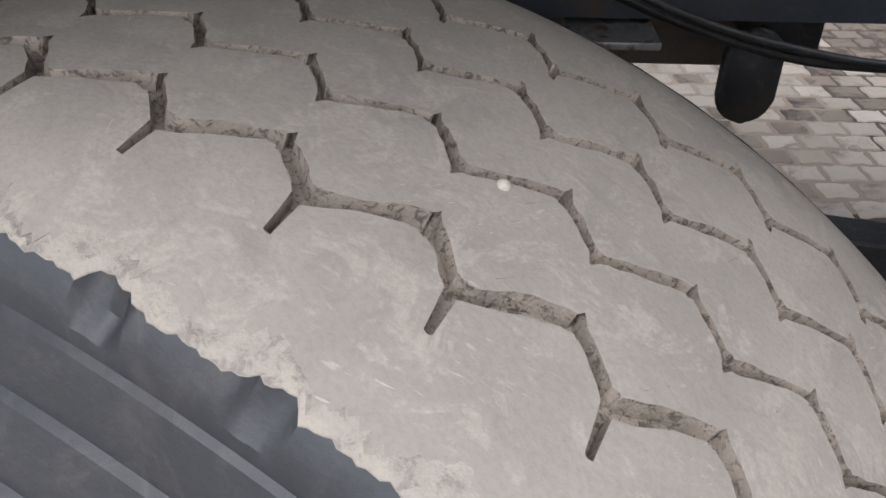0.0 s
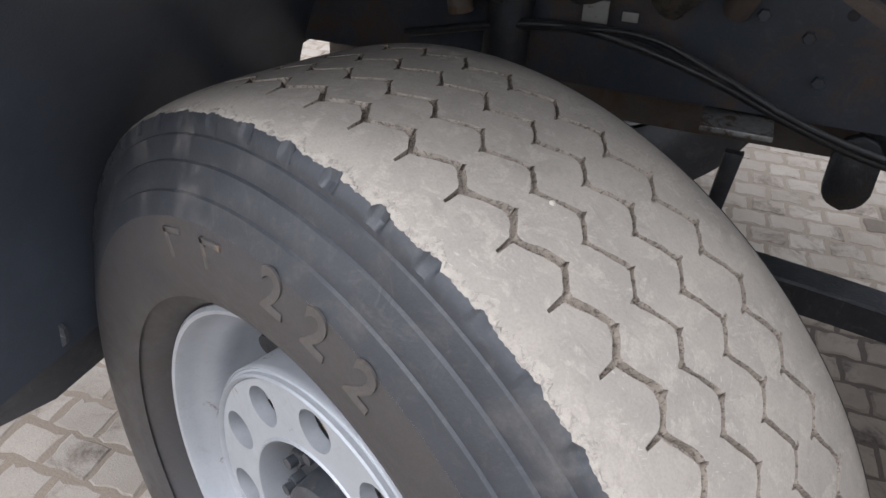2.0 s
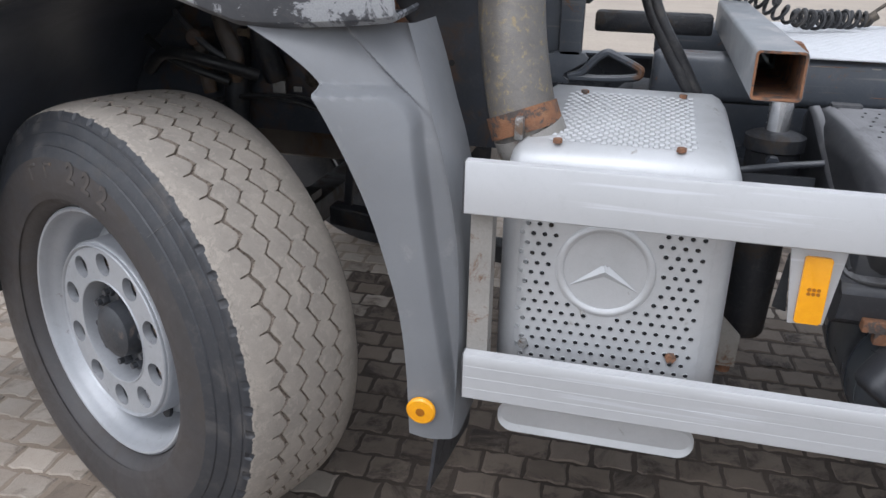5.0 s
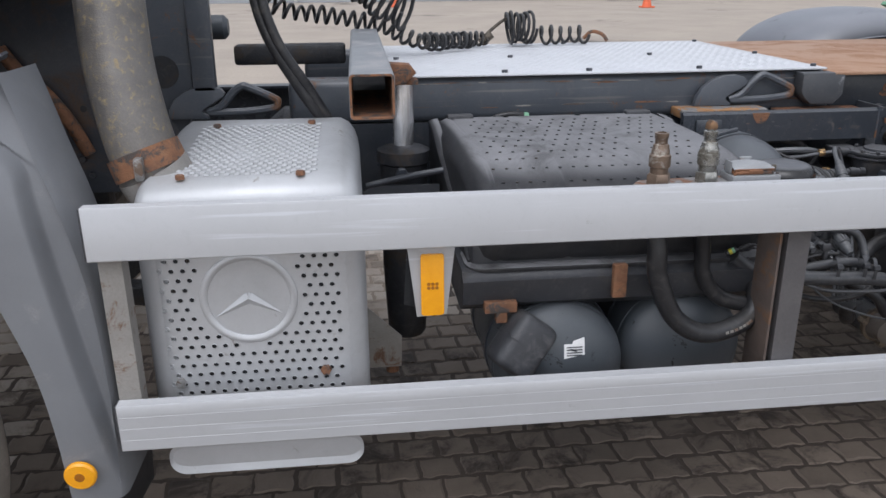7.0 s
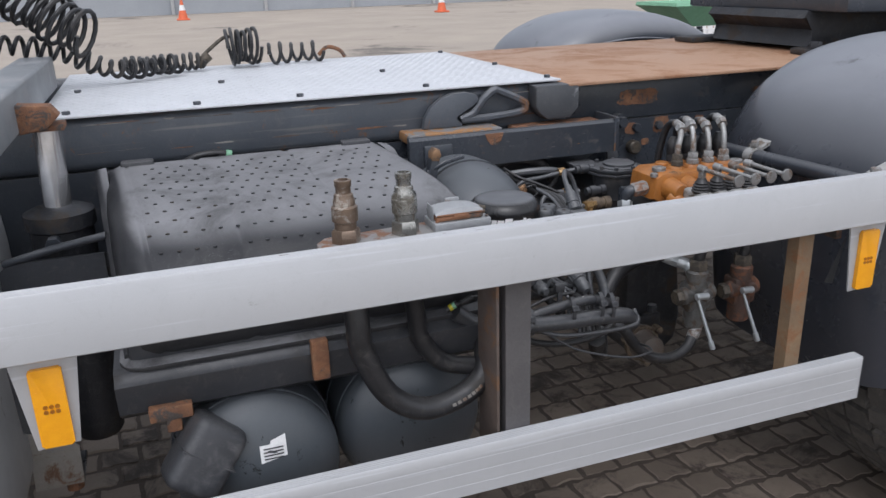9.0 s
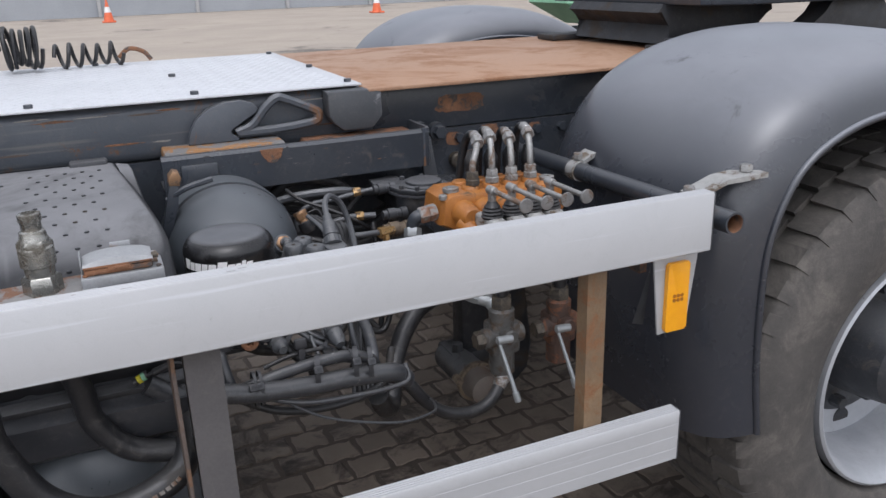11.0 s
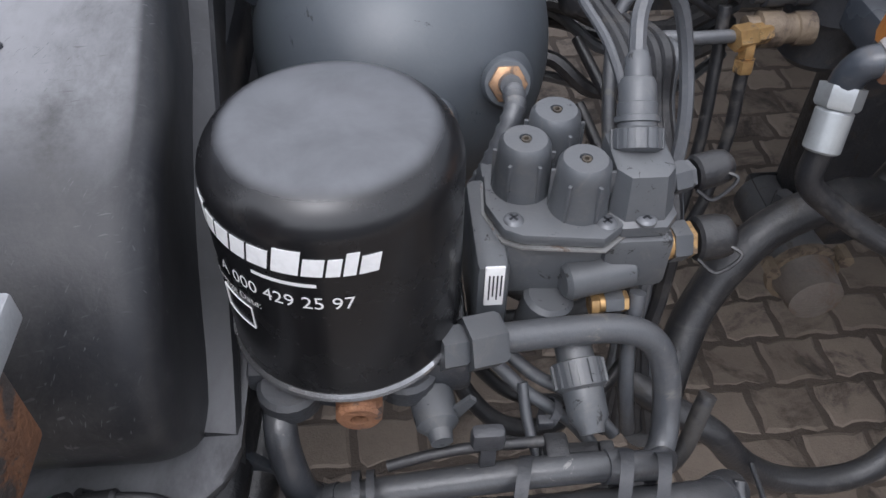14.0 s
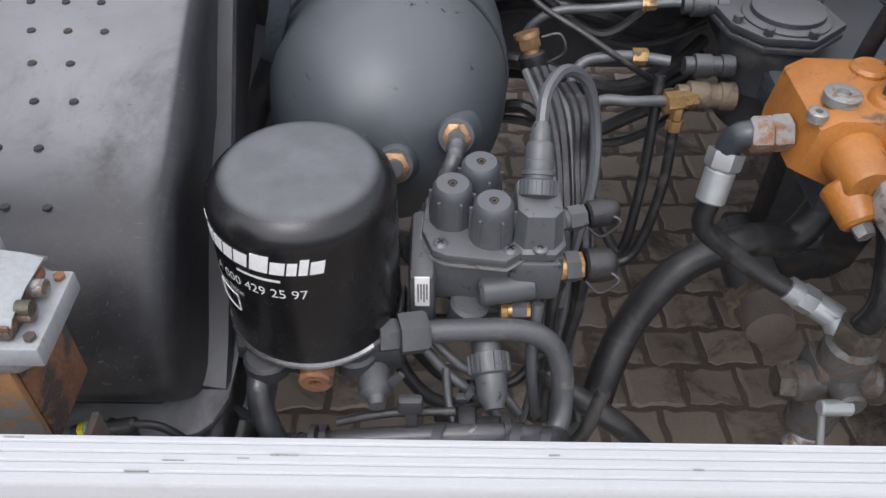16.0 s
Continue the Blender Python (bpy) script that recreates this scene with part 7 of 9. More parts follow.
for k, (x, dz) in enumerate(((2.040, -0.002), (2.049, -0.002), (2.143, 0.004), (2.207, 0.004), (2.232, -0.002))):
    y, z, r = 0.2735, 0.816 + dz, 0.0285
    t = thing("cable_tie", (x, y, z), "black cable tie with a square lock head round the conduits", "cable tie", group="cable ties")
    bm = bmesh.new()
    w = 0.0085 if k > 1 else 0.005
    loft(bm, [[Vector((x - w / 2 + w * (e in (1, 2)) + 0.006 * math.cos(a) * (k > 1), y + (r + 0.001 * (e > 1)) * 0.78 * math.cos(a), z + (r + 0.001 * (e > 1)) * 1.0 * math.sin(a))) for e in range(4)] for a in (2 * math.pi * q / 28 for q in range(29))], closed=True)
    part("band", bm, M_PLASTIC, t)
    bm = bmesh.new()
    m = Matrix.Translation((x - 0.004, y - r * 0.72, z + 0.013)) @ Matrix.Rotation(radians(-35), 4, "X")
    box(bm, (-0.007, -0.005, -0.006), (0.007, 0.005, 0.006), 0.0015, m)
    head = part("head", bm, M_PLASTIC, t)
    bm = bmesh.new()
    box(bm, (-0.004, -0.0056, -0.0022), (0.004, -0.0046, 0.0022), 0, m)
    part("slot", bm, M_DARK, head)
t = thing("tie_mount", (2.121, 0.282, 0.842), "dark plastic tie mount standing on the grey pipe", "cable tie")
bm = bmesh.new()
box(bm, (2.117, 0.284, 0.838), (2.127, 0.290, 0.862), 0.001)
part("stalk", bm, M_PLASTIC, t)
bm = bmesh.new()
box(bm, (2.111, 0.282, 0.860), (2.132, 0.293, 0.878), 0.004)
part("knob", bm, M_PLASTIC, t)
bm = bmesh.new()
prism(bm, [(1.80, 0.772), (1.935, 0.846), (1.966, 0.842), (1.998, 0.800), (1.985, 0.768), (1.80, 0.742)], xz(0.303), 0.008, 0.002)
t = thing("tray_bracket", (1.92, 0.305, 0.745), "black steel bracket plate with a hole below the battery tray", "steel bracket")
part("plate", bm, M_CHASSIS, t)
bm = bmesh.new()
cyl(bm, (1.967, 0.3032, 0.814), (1.967, 0.3022, 0.814), 0.006, seg=16)
part("hole", bm, M_POST, t)
t = thing("marked_cable", (1.88, 0.26, 0.86), "thin black cable with a yellow and blue marked end sleeve", "cable")
bm = bmesh.new()
hose(bm, [(1.880, 0.250, 0.884), (1.905, 0.248, 0.893), (1.920, 0.247, 0.898), (1.938, 0.247, 0.894), (1.951, 0.248, 0.875), (1.962, 0.247, 0.852), (1.972, 0.243, 0.825), (1.98, 0.24, 0.79)], 0.0034, 10)
part("cable", bm, M_HOSE, t)
bm = bmesh.new()
cyl(bm, (1.895, 0.2490, 0.889), (1.920, 0.247, 0.898), 0.0058, seg=14, bevel=0.002)
part("sleeve", bm, M_HOSE, t)
for x, m in ((1.868, M_HOSE), (1.874, M_YELLOW), (1.880, M_GREEN), (1.884, M_HOSE)):
    bm = bmesh.new()
    cyl(bm, (x, 0.251, 0.879 + (x - 1.868) * 0.45), (x + 0.0054, 0.2505, 0.8815 + (x - 1.868) * 0.45), 0.0066, seg=14)
    part("marker_ring", bm, m, t)
# small looms behind the air valve's foot
for pts, r, m in (([(2.10, 0.36, 0.86), (2.118, 0.345, 0.826), (2.142, 0.335, 0.806), (2.175, 0.335, 0.802), (2.20, 0.345, 0.815)], 0.0065, M_HOSE),
                  ([(2.108, 0.38, 0.86), (2.13, 0.37, 0.82), (2.16, 0.36, 0.80), (2.21, 0.36, 0.80), (2.24, 0.38, 0.82)], 0.005, M_HOSE),
                  ([(2.128, 0.35, 0.868), (2.15, 0.335, 0.850), (2.170, 0.325, 0.838), (2.185, 0.32, 0.826), (2.20, 0.31, 0.81)], 0.0048, M_GREYHOSE),
                  ([(2.135, 0.36, 0.868), (2.158, 0.345, 0.852), (2.178, 0.338, 0.842), (2.198, 0.33, 0.828), (2.215, 0.32, 0.81)], 0.0048, M_GREYHOSE),
                  ([(2.150, 0.335, 0.856), (2.152, 0.318, 0.840), (2.156, 0.302, 0.828), (2.160, 0.295, 0.822)], 0.0038, M_GREYHOSE),
                  ([(2.060, 0.290, 0.838), (2.09, 0.292, 0.846), (2.12, 0.293, 0.850), (2.158, 0.294, 0.850)], 0.0036, M_HOSE),
                  ([(2.228, 0.37, 0.90), (2.225, 0.355, 0.86), (2.228, 0.345, 0.82), (2.235, 0.34, 0.78)], 0.0055, M_GREYHOSE),
                  ([(2.02, 0.45, 0.84), (2.08, 0.44, 0.80), (2.15, 0.44, 0.79), (2.22, 0.44, 0.80), (2.26, 0.47, 0.83)], 0.010, M_HOSE),
                  ([(2.10, 0.47, 0.88), (2.14, 0.46, 0.83), (2.19, 0.45, 0.80), (2.24, 0.45, 0.77)], 0.008, M_HOSE)):
    bm = bmesh.new()
    hose(bm, pts, r, 10)
    solo("thin_cable", bm, m, "dark cable looping below the air valve", "cable", group="cables below the air valve")
bm = bmesh.new()
box(bm, (2.140, 0.325, 0.786), (2.158, 0.340, 0.800), 0.002)
solo("cable_clip", bm, M_HOSE, "small black clip on a looped cable", "cable clip")
bm = bmesh.new()
lathe(bm, (2.165, 0.321, 0.842), (2.178, 0.318, 0.834), [(0, 0.0095), (0, 0.0105), (0.006, 0.0105), (0.006, 0.0095)], 18, cap=False)
box(bm, (2.158, 0.309, 0.838), (2.168, 0.316, 0.846), 0.001)
solo("cable_tie", bm, M_PLASTIC, "dark cable tie round two thin cables", "cable tie", group="cable ties")


# ---- tank behind the dryer ----
def upright_tank():
    x, y0, z, r, ln = 2.085, 0.510, 0.92, 0.129, 0.33
    t = thing("brake_air_tank", (x, 0.7, z - r), "satin grey air tank with brass fittings, strapped to the frame", "air tank")
    bm = bmesh.new()
    deep = lambda q: 0.165 * (1 - math.sqrt(1 - q ** 2.3))
    dome = [(deep(q), r * q) for q in (0, 0.12, 0.25, 0.38, 0.5, 0.6, 0.7, 0.78, 0.85, 0.91, 0.95, 0.98, 0.995, 1.0)]
    lathe(bm, (x, y0, z), (x, 2, z), dome + [(ln - h * 0.5, q) for h, q in dome[::-1]], 64)
    part("shell", bm, M_TANK, t)
    bm = bmesh.new()
    lathe(bm, (x, 0.684, z), (x, 2, z), [(0, r - 0.002), (0, r + 0.003), (0.022, r + 0.003), (0.022, r - 0.002)], 64, cap=False)
    part("strap", bm, M_TANK, t)
    bm = bmesh.new()
    lathe(bm, (x, 0.6795, z), (x, 2, z), [(0, r - 0.003), (0, r + 0.0006), (0.0042, r + 0.0006), (0.0042, r - 0.003)], 64, cap=False)
    part("strap_liner", bm, M_DARK, t, "black rubber strap liner")
    bm = bmesh.new()
    prism(bm, [(1.955, 0.97), (1.972, 1.03), (1.985, 1.088), (2.003, 1.085), (1.993, 1.03), (1.972, 0.96)], xz(0.640), 0.026, 0.003)
    part("strap_end", bm, M_CHASSIS, t)
    bm = bmesh.new()
    prism(bm, [(1.981, 1.068), (1.983, 1.086), (1.991, 1.095), (2.001, 1.092), (2.005, 1.080), (2.000, 1.066)], xz(0.637), 0.032, 0.004)
    part("strap_tip", bm, M_COPPER, t, "rusty strap tip")
    bm = bmesh.new()
    hose(bm, [(1.975, 0.648, 1.040), (2.01, 0.642, 1.060), (2.06, 0.648, 1.070)], 0.006, 8)
    part("strap_bolt", bm, M_CHASSIS, t)
    for fx, fz in ((2.157, 0.950), (2.101, 0.936)):
        rr = math.hypot(fx - x, fz - z) / r
        yy = y0 + deep(rr)
        bm = bmesh.new()
        lathe(bm, (fx, yy + 0.006, fz), (fx, yy - 1, fz + 0.55), [(-0.010, 0.026), (0.004, 0.0205), (0.010, 0.0185), (0.028, 0.0178), (0.030, 0.0165), (0.030, 0.010)], 24)
        part("boss", bm, M_TANK, t)
        bm = bmesh.new()
        d = Vector((0, -0.87, 0.48))
        c = Vector((fx, yy + 0.006, fz)) + d * 0.029
        nut(bm, c, c + d * 0.007, 0.0142)
        part("brass_nut", bm, M_COPPER, t, "tarnished brass nut")
        bm = bmesh.new()
        cyl(bm, c + d * 0.008, c + d * 0.02, 0.008, seg=14)
        part("fitting", bm, M_VALVE, t)
    bm = bmesh.new()
    hose(bm, [(2.157, 0.492, 0.976), (2.154, 0.470, 0.974), (2.140, 0.455, 0.945), (2.125, 0.45, 0.915), (2.115, 0.455, 0.87)], lambda f: 0.0075 * (1 + 0.1 * math.sin(f * 150)), 12, 10)
    part("fitting_hose", bm, M_GREYHOSE, t)
    return t


upright_tank()


# ---- relay valve and pneumatic lines ----
def relay_valve():
    t = thing("relay_valve", (2.515, 0.75, 0.85), "dark grey cast pneumatic relay valve with a round lid", "relay valve")
    bm = bmesh.new()
    lathe(bm, (2.515, 0.735, 0.84), (2.515, 0.735, 2), [(0, 0.03), (0.01, 0.04), (0.05, 0.042), (0.06, 0.05), (0.09, 0.05), (0.10, 0.055), (0.125, 0.055)], 28)
    part("body", bm, M_DARKCAST, t)
    bm = bmesh.new()
    cyl(bm, (2.515, 0.78, 0.92), (2.515, 0.946, 0.92), 0.035, seg=20)
    part("mounting_neck", bm, M_DARKCAST, t)
    flange = [(2.515 + 0.066 * math.cos(radians(45 * k + 22)) * (1.12 if k % 2 else 0.95), 0.735 + 0.062 * math.sin(radians(45 * k + 22)) * (1.0 if k % 2 else 1.08)) for k in range(8)]
    for z, th in ((0.962, 0.007), (0.972, 0.009)):
        bm = bmesh.new()
        prism(bm, flange, lambda p, q, d: Vector((p, q, z + d)), th, 0.002)
        part("lid_flange", bm, M_DARKCAST, t)
    bm = bmesh.new()
    lathe(bm, (2.522, 0.728, 0.980), (2.522, 0.728, 2), [(0, 0.049), (0.003, 0.049), (0.006, 0.044), (0.006, 0.041), (0.011, 0.040), (0.013, 0.036), (0.0135, 0)], 40)
    part("round_lid", bm, M_DARKCAST, t)
    for p, q in flange[::2] + flange[1::4]:
        bm = bmesh.new()
        nut(bm, (2.515 + (p - 2.515) * 0.88, 0.735 + (q - 0.735) * 0.88, 0.981), (2.515 + (p - 2.515) * 0.88, 0.735 + (q - 0.735) * 0.88, 0.989), 0.006)
        part("lid_bolt", bm, M_DARKCAST, t)
    bm = bmesh.new()
    prism(bm, [(2.425, 0.79), (2.47, 0.76), (2.50, 0.80), (2.50, 0.84), (2.43, 0.84)], lambda p, q, d: Vector((p, q, 0.968 + d)), 0.012, 0.003)
    part("side_lug", bm, M_DARKCAST, t)
    for z, y, x, r, ln in ((0.930, 0.705, 2.47, 0.013, 0.055), (0.900, 0.690, 2.475, 0.0165, 0.065), (0.975, 0.76, 2.465, 0.012, 0.05)):
        bm = bmesh.new()
        lathe(bm, (x, y, z), (x - 1, y, z), [(0, r), (ln * 0.25, r), (ln * 0.27, r * 0.86), (ln * 0.45, r * 0.86), (ln * 0.47, r * 1.05), (ln * 0.8, r * 1.05), (ln * 0.82, r * 0.8), (ln, r * 0.8)], 12)
        part("port_fitting", bm, M_TAN if r > 0.015 else M_DARKCAST, t, "corroded tan sleeve" if r > 0.015 else "greasy dark fitting")
    return t


relay_valve()


def air_line(pts, r, label, ends=(), m=None):
    t = thing("air_line", pts[0], label, "air line", group="air lines")
    bm = bmesh.new()
    hose(bm, pts, r, 10)
    part("tube", bm, m or M_GREYHOSE, t)
    for p, q, rr in ends:
        bm = bmesh.new()
        nut(bm, p, q, rr)
        part("brass_fitting", bm, M_BRASS, t, "brass fitting")
    return t


air_line([(2.242, 0.78, 0.90), (2.245, 0.775, 0.935), (2.275, 0.775, 0.957), (2.325, 0.775, 0.962), (2.395, 0.77, 0.972), (2.415, 0.765, 0.975)], 0.0054, "grey air line running to the relay valve", [((2.372, 0.772, 0.972), (2.388, 0.77, 0.974), 0.010)])
air_line([(2.262, 0.50, 0.80), (2.268, 0.60, 0.85), (2.285, 0.69, 0.89), (2.30, 0.715, 0.922), (2.33, 0.718, 0.932), (2.362, 0.718, 0.933), (2.40, 0.71, 0.932)], 0.0066, "grey air line with a brass union to the relay valve", [((2.358, 0.718, 0.933), (2.376, 0.718, 0.933), 0.0098)])
air_line([(2.275, 0.48, 0.78), (2.276, 0.55, 0.84), (2.29, 0.64, 0.885), (2.318, 0.668, 0.905), (2.355, 0.668, 0.906), (2.40, 0.675, 0.903)], 0.0064, "grey air line with a brass tee to the relay valve", [((2.405 - 0.012, 0.67, 0.903), (2.425 - 0.012, 0.675, 0.903), 0.0125), ((2.413, 0.676, 0.903), (2.430, 0.680, 0.903), 0.0100), ((2.408, 0.670, 0.899), (2.408, 0.667, 0.884), 0.008), ((2.408, 0.667, 0.883), (2.408, 0.665, 0.870), 0.0100)])
air_line([(2.408, 0.665, 0.872), (2.407, 0.65, 0.80), (2.39, 0.63, 0.72), (2.36, 0.62, 0.70), (2.31, 0.64, 0.74), (2.27, 0.72, 0.80)], 0.0065, "dark air line hanging from a brass tee", m=M_HOSE)
air_line([(2.39, 0.70, 0.92), (2.388, 0.68, 0.86), (2.385, 0.66, 0.78), (2.37, 0.64, 0.70), (2.33, 0.68, 0.76), (2.28, 0.80, 0.83)], 0.0065, "dark air line sagging below the relay valve", m=M_HOSE)
air_line([(2.23, 0.80, 0.99), (2.25, 0.76, 0.975), (2.30, 0.73, 0.955), (2.35, 0.71, 0.93), (2.39, 0.72, 0.90)], 0.0038, "thin black air line crossing behind the fittings", m=M_HOSE)
air_line([(2.20, 0.86, 0.96), (2.26, 0.84, 1.0), (2.35, 0.84, 0.985), (2.40, 0.87, 0.93)], 0.012, "black air line behind the tank", m=M_HOSE)
t = thing("test_coupling", (2.243, 0.708, 0.935), "brass test coupling with a black cap on a bracket", "test coupling")
ta, td = Vector((2.237, 0.715, 0.957)), Vector((0.013, -0.015, -0.040)).normalized()
bm = bmesh.new()
cyl(bm, ta - td * 0.006, ta, 0.0145, seg=18)
nut(bm, ta, ta + td * 0.013, 0.0135)
cyl(bm, ta + td * 0.013, ta + td * 0.018, 0.0095, seg=16)
part("brass_body", bm, M_COPPER, t, "tarnished brass body")
bm = bmesh.new()
lathe(bm, ta + td * 0.018, ta + td, [(0, 0.013), (0.002, 0.0155), (0.020, 0.0155), (0.025, 0.012), (0.026, 0)], 18)
part("cap", bm, M_HOSE, t, "black cap")
bm = bmesh.new()
hose(bm, [ta + td * 0.030 + Vector((0.015, 0, 0)), ta + td * 0.020 + Vector((0.036, -0.004, 0.006)), ta + td * 0.006 + Vector((0.034, 0, 0.010)), ta + Vector((0.016, 0, 0))], 0.0022, 6)
part("cap_strap", bm, M_HOSE, t)
rng = random.Random(11)
for k in range(7):
    o = 0.010 * k
    pts = [(2.225 + 0.010 * k, 0.60 + 0.01 * (k % 3), 0.985 - 0.006 * k), (2.238 + o * 0.8, 0.545, 0.972), (2.248 + o * 0.6, 0.50 + 0.004 * k, 0.935), (2.250 + o * 0.6, 0.462 - 0.004 * (k % 3), 0.88),
           (2.249 + o * 0.6, 0.445 - 0.006 * (k % 2), 0.82), (2.247 + o * 0.5, 0.425, 0.76), (2.235 + o, 0.40, 0.68)]
    bm = bmesh.new()
    hose(bm, pts, 0.0040 + 0.0014 * (k % 3), 8)
    solo("loom_tube", bm, M_HOSE if k % 3 else M_GREYHOSE, "grey painted tube in the bundle beside the air valve", "air tube", group="tube bundle")
bm = bmesh.new()
hose(bm, [(2.2245, 0.452, 1.022), (2.230, 0.478, 1.041), (2.247, 0.505, 1.045), (2.27, 0.52, 1.025), (2.283, 0.515, 0.985), (2.284, 0.49, 0.94), (2.272, 0.46, 0.89), (2.262, 0.44, 0.82)], 0.0055, 8)
solo("plug_cable", bm, M_GREYHOSE, "grey cable looping from the electric plug", "cable")
def hose_thing(name, pts, r, label, group, m=None, seg=16, bands=(), end=None):
    """A hose with clamps at shares of its way and, if given, a metal end fitting."""
    t = thing(name, pts[0], label, "hydraulic hose", group=group)
    line = smooth_line(pts, 10)
    bm = bmesh.new()
    sweep(bm, line, lambda f: r * (1 + 0.012 * math.sin(f * 37)), seg)
    part("tube", bm, m or M_HOSE, t)
    for f in bands:
        k = int(f * (len(line) - 2))
        bm = bmesh.new()
        lathe(bm, line[k], line[k + 1], [(0, r), (0, r + 0.0022), (0.011, r + 0.0022), (0.011, r)], 20, cap=False)
        part("hose_clamp", bm, M_DARKCAST, t, "dark hose clamp")
    if end:
        p, q = (line[0], line[1]) if end == "start" else (line[-1], line[-2])
        d = (q - p).normalized()
        bm = bmesh.new()
        lathe(bm, p - d * 0.012, q, [(0, r * 0.9), (0.002, r * 1.1), (0.030, r * 1.12), (0.034, r * 1.0)], 20)
        part("end_ferrule", bm, M_ZINC, t, "zinc ferrule")
    return t


hose_thing("thick_hose", [(2.285, 0.41, 0.67), (2.305, 0.435, 0.625), (2.330, 0.47, 0.610), (2.346, 0.5, 0.642), (2.367, 0.53, 0.68), (2.396, 0.55, 0.724), (2.437, 0.565, 0.761), (2.501, 0.58, 0.779), (2.559, 0.595, 0.775), (2.60, 0.62, 0.86)], 0.0195, "thick scuffed black rubber hose curving up to the valves", "hydraulic hoses", bands=(0.97,))
# more dark tubes behind the fittings
rng = random.Random(17)
for k in range(10):
    z = 0.97 - 0.022 * k
    y = 0.80 + 0.02 * (k % 4)
    pts = [(2.17 + 0.01 * (k % 3), y + 0.03, z - 0.02), (2.25, y, z + rng.uniform(-0.01, 0.015)), (2.33 + rng.uniform(-0.02, 0.02), y - 0.02, z - 0.01 + rng.uniform(-0.03, 0.02)), (2.42, y + 0.02, z - rng.uniform(0.0, 0.05)), (2.50, 0.90, z - 0.03)]
    bm = bmesh.new()
    hose(bm, pts, rng.choice((0.005, 0.0065, 0.009)), 8)
    solo("air_tube", bm, M_HOSE if k % 3 else M_GREYHOSE, "dark air tube in the tangle behind the fittings", "air tube", group="tangled air tubes")


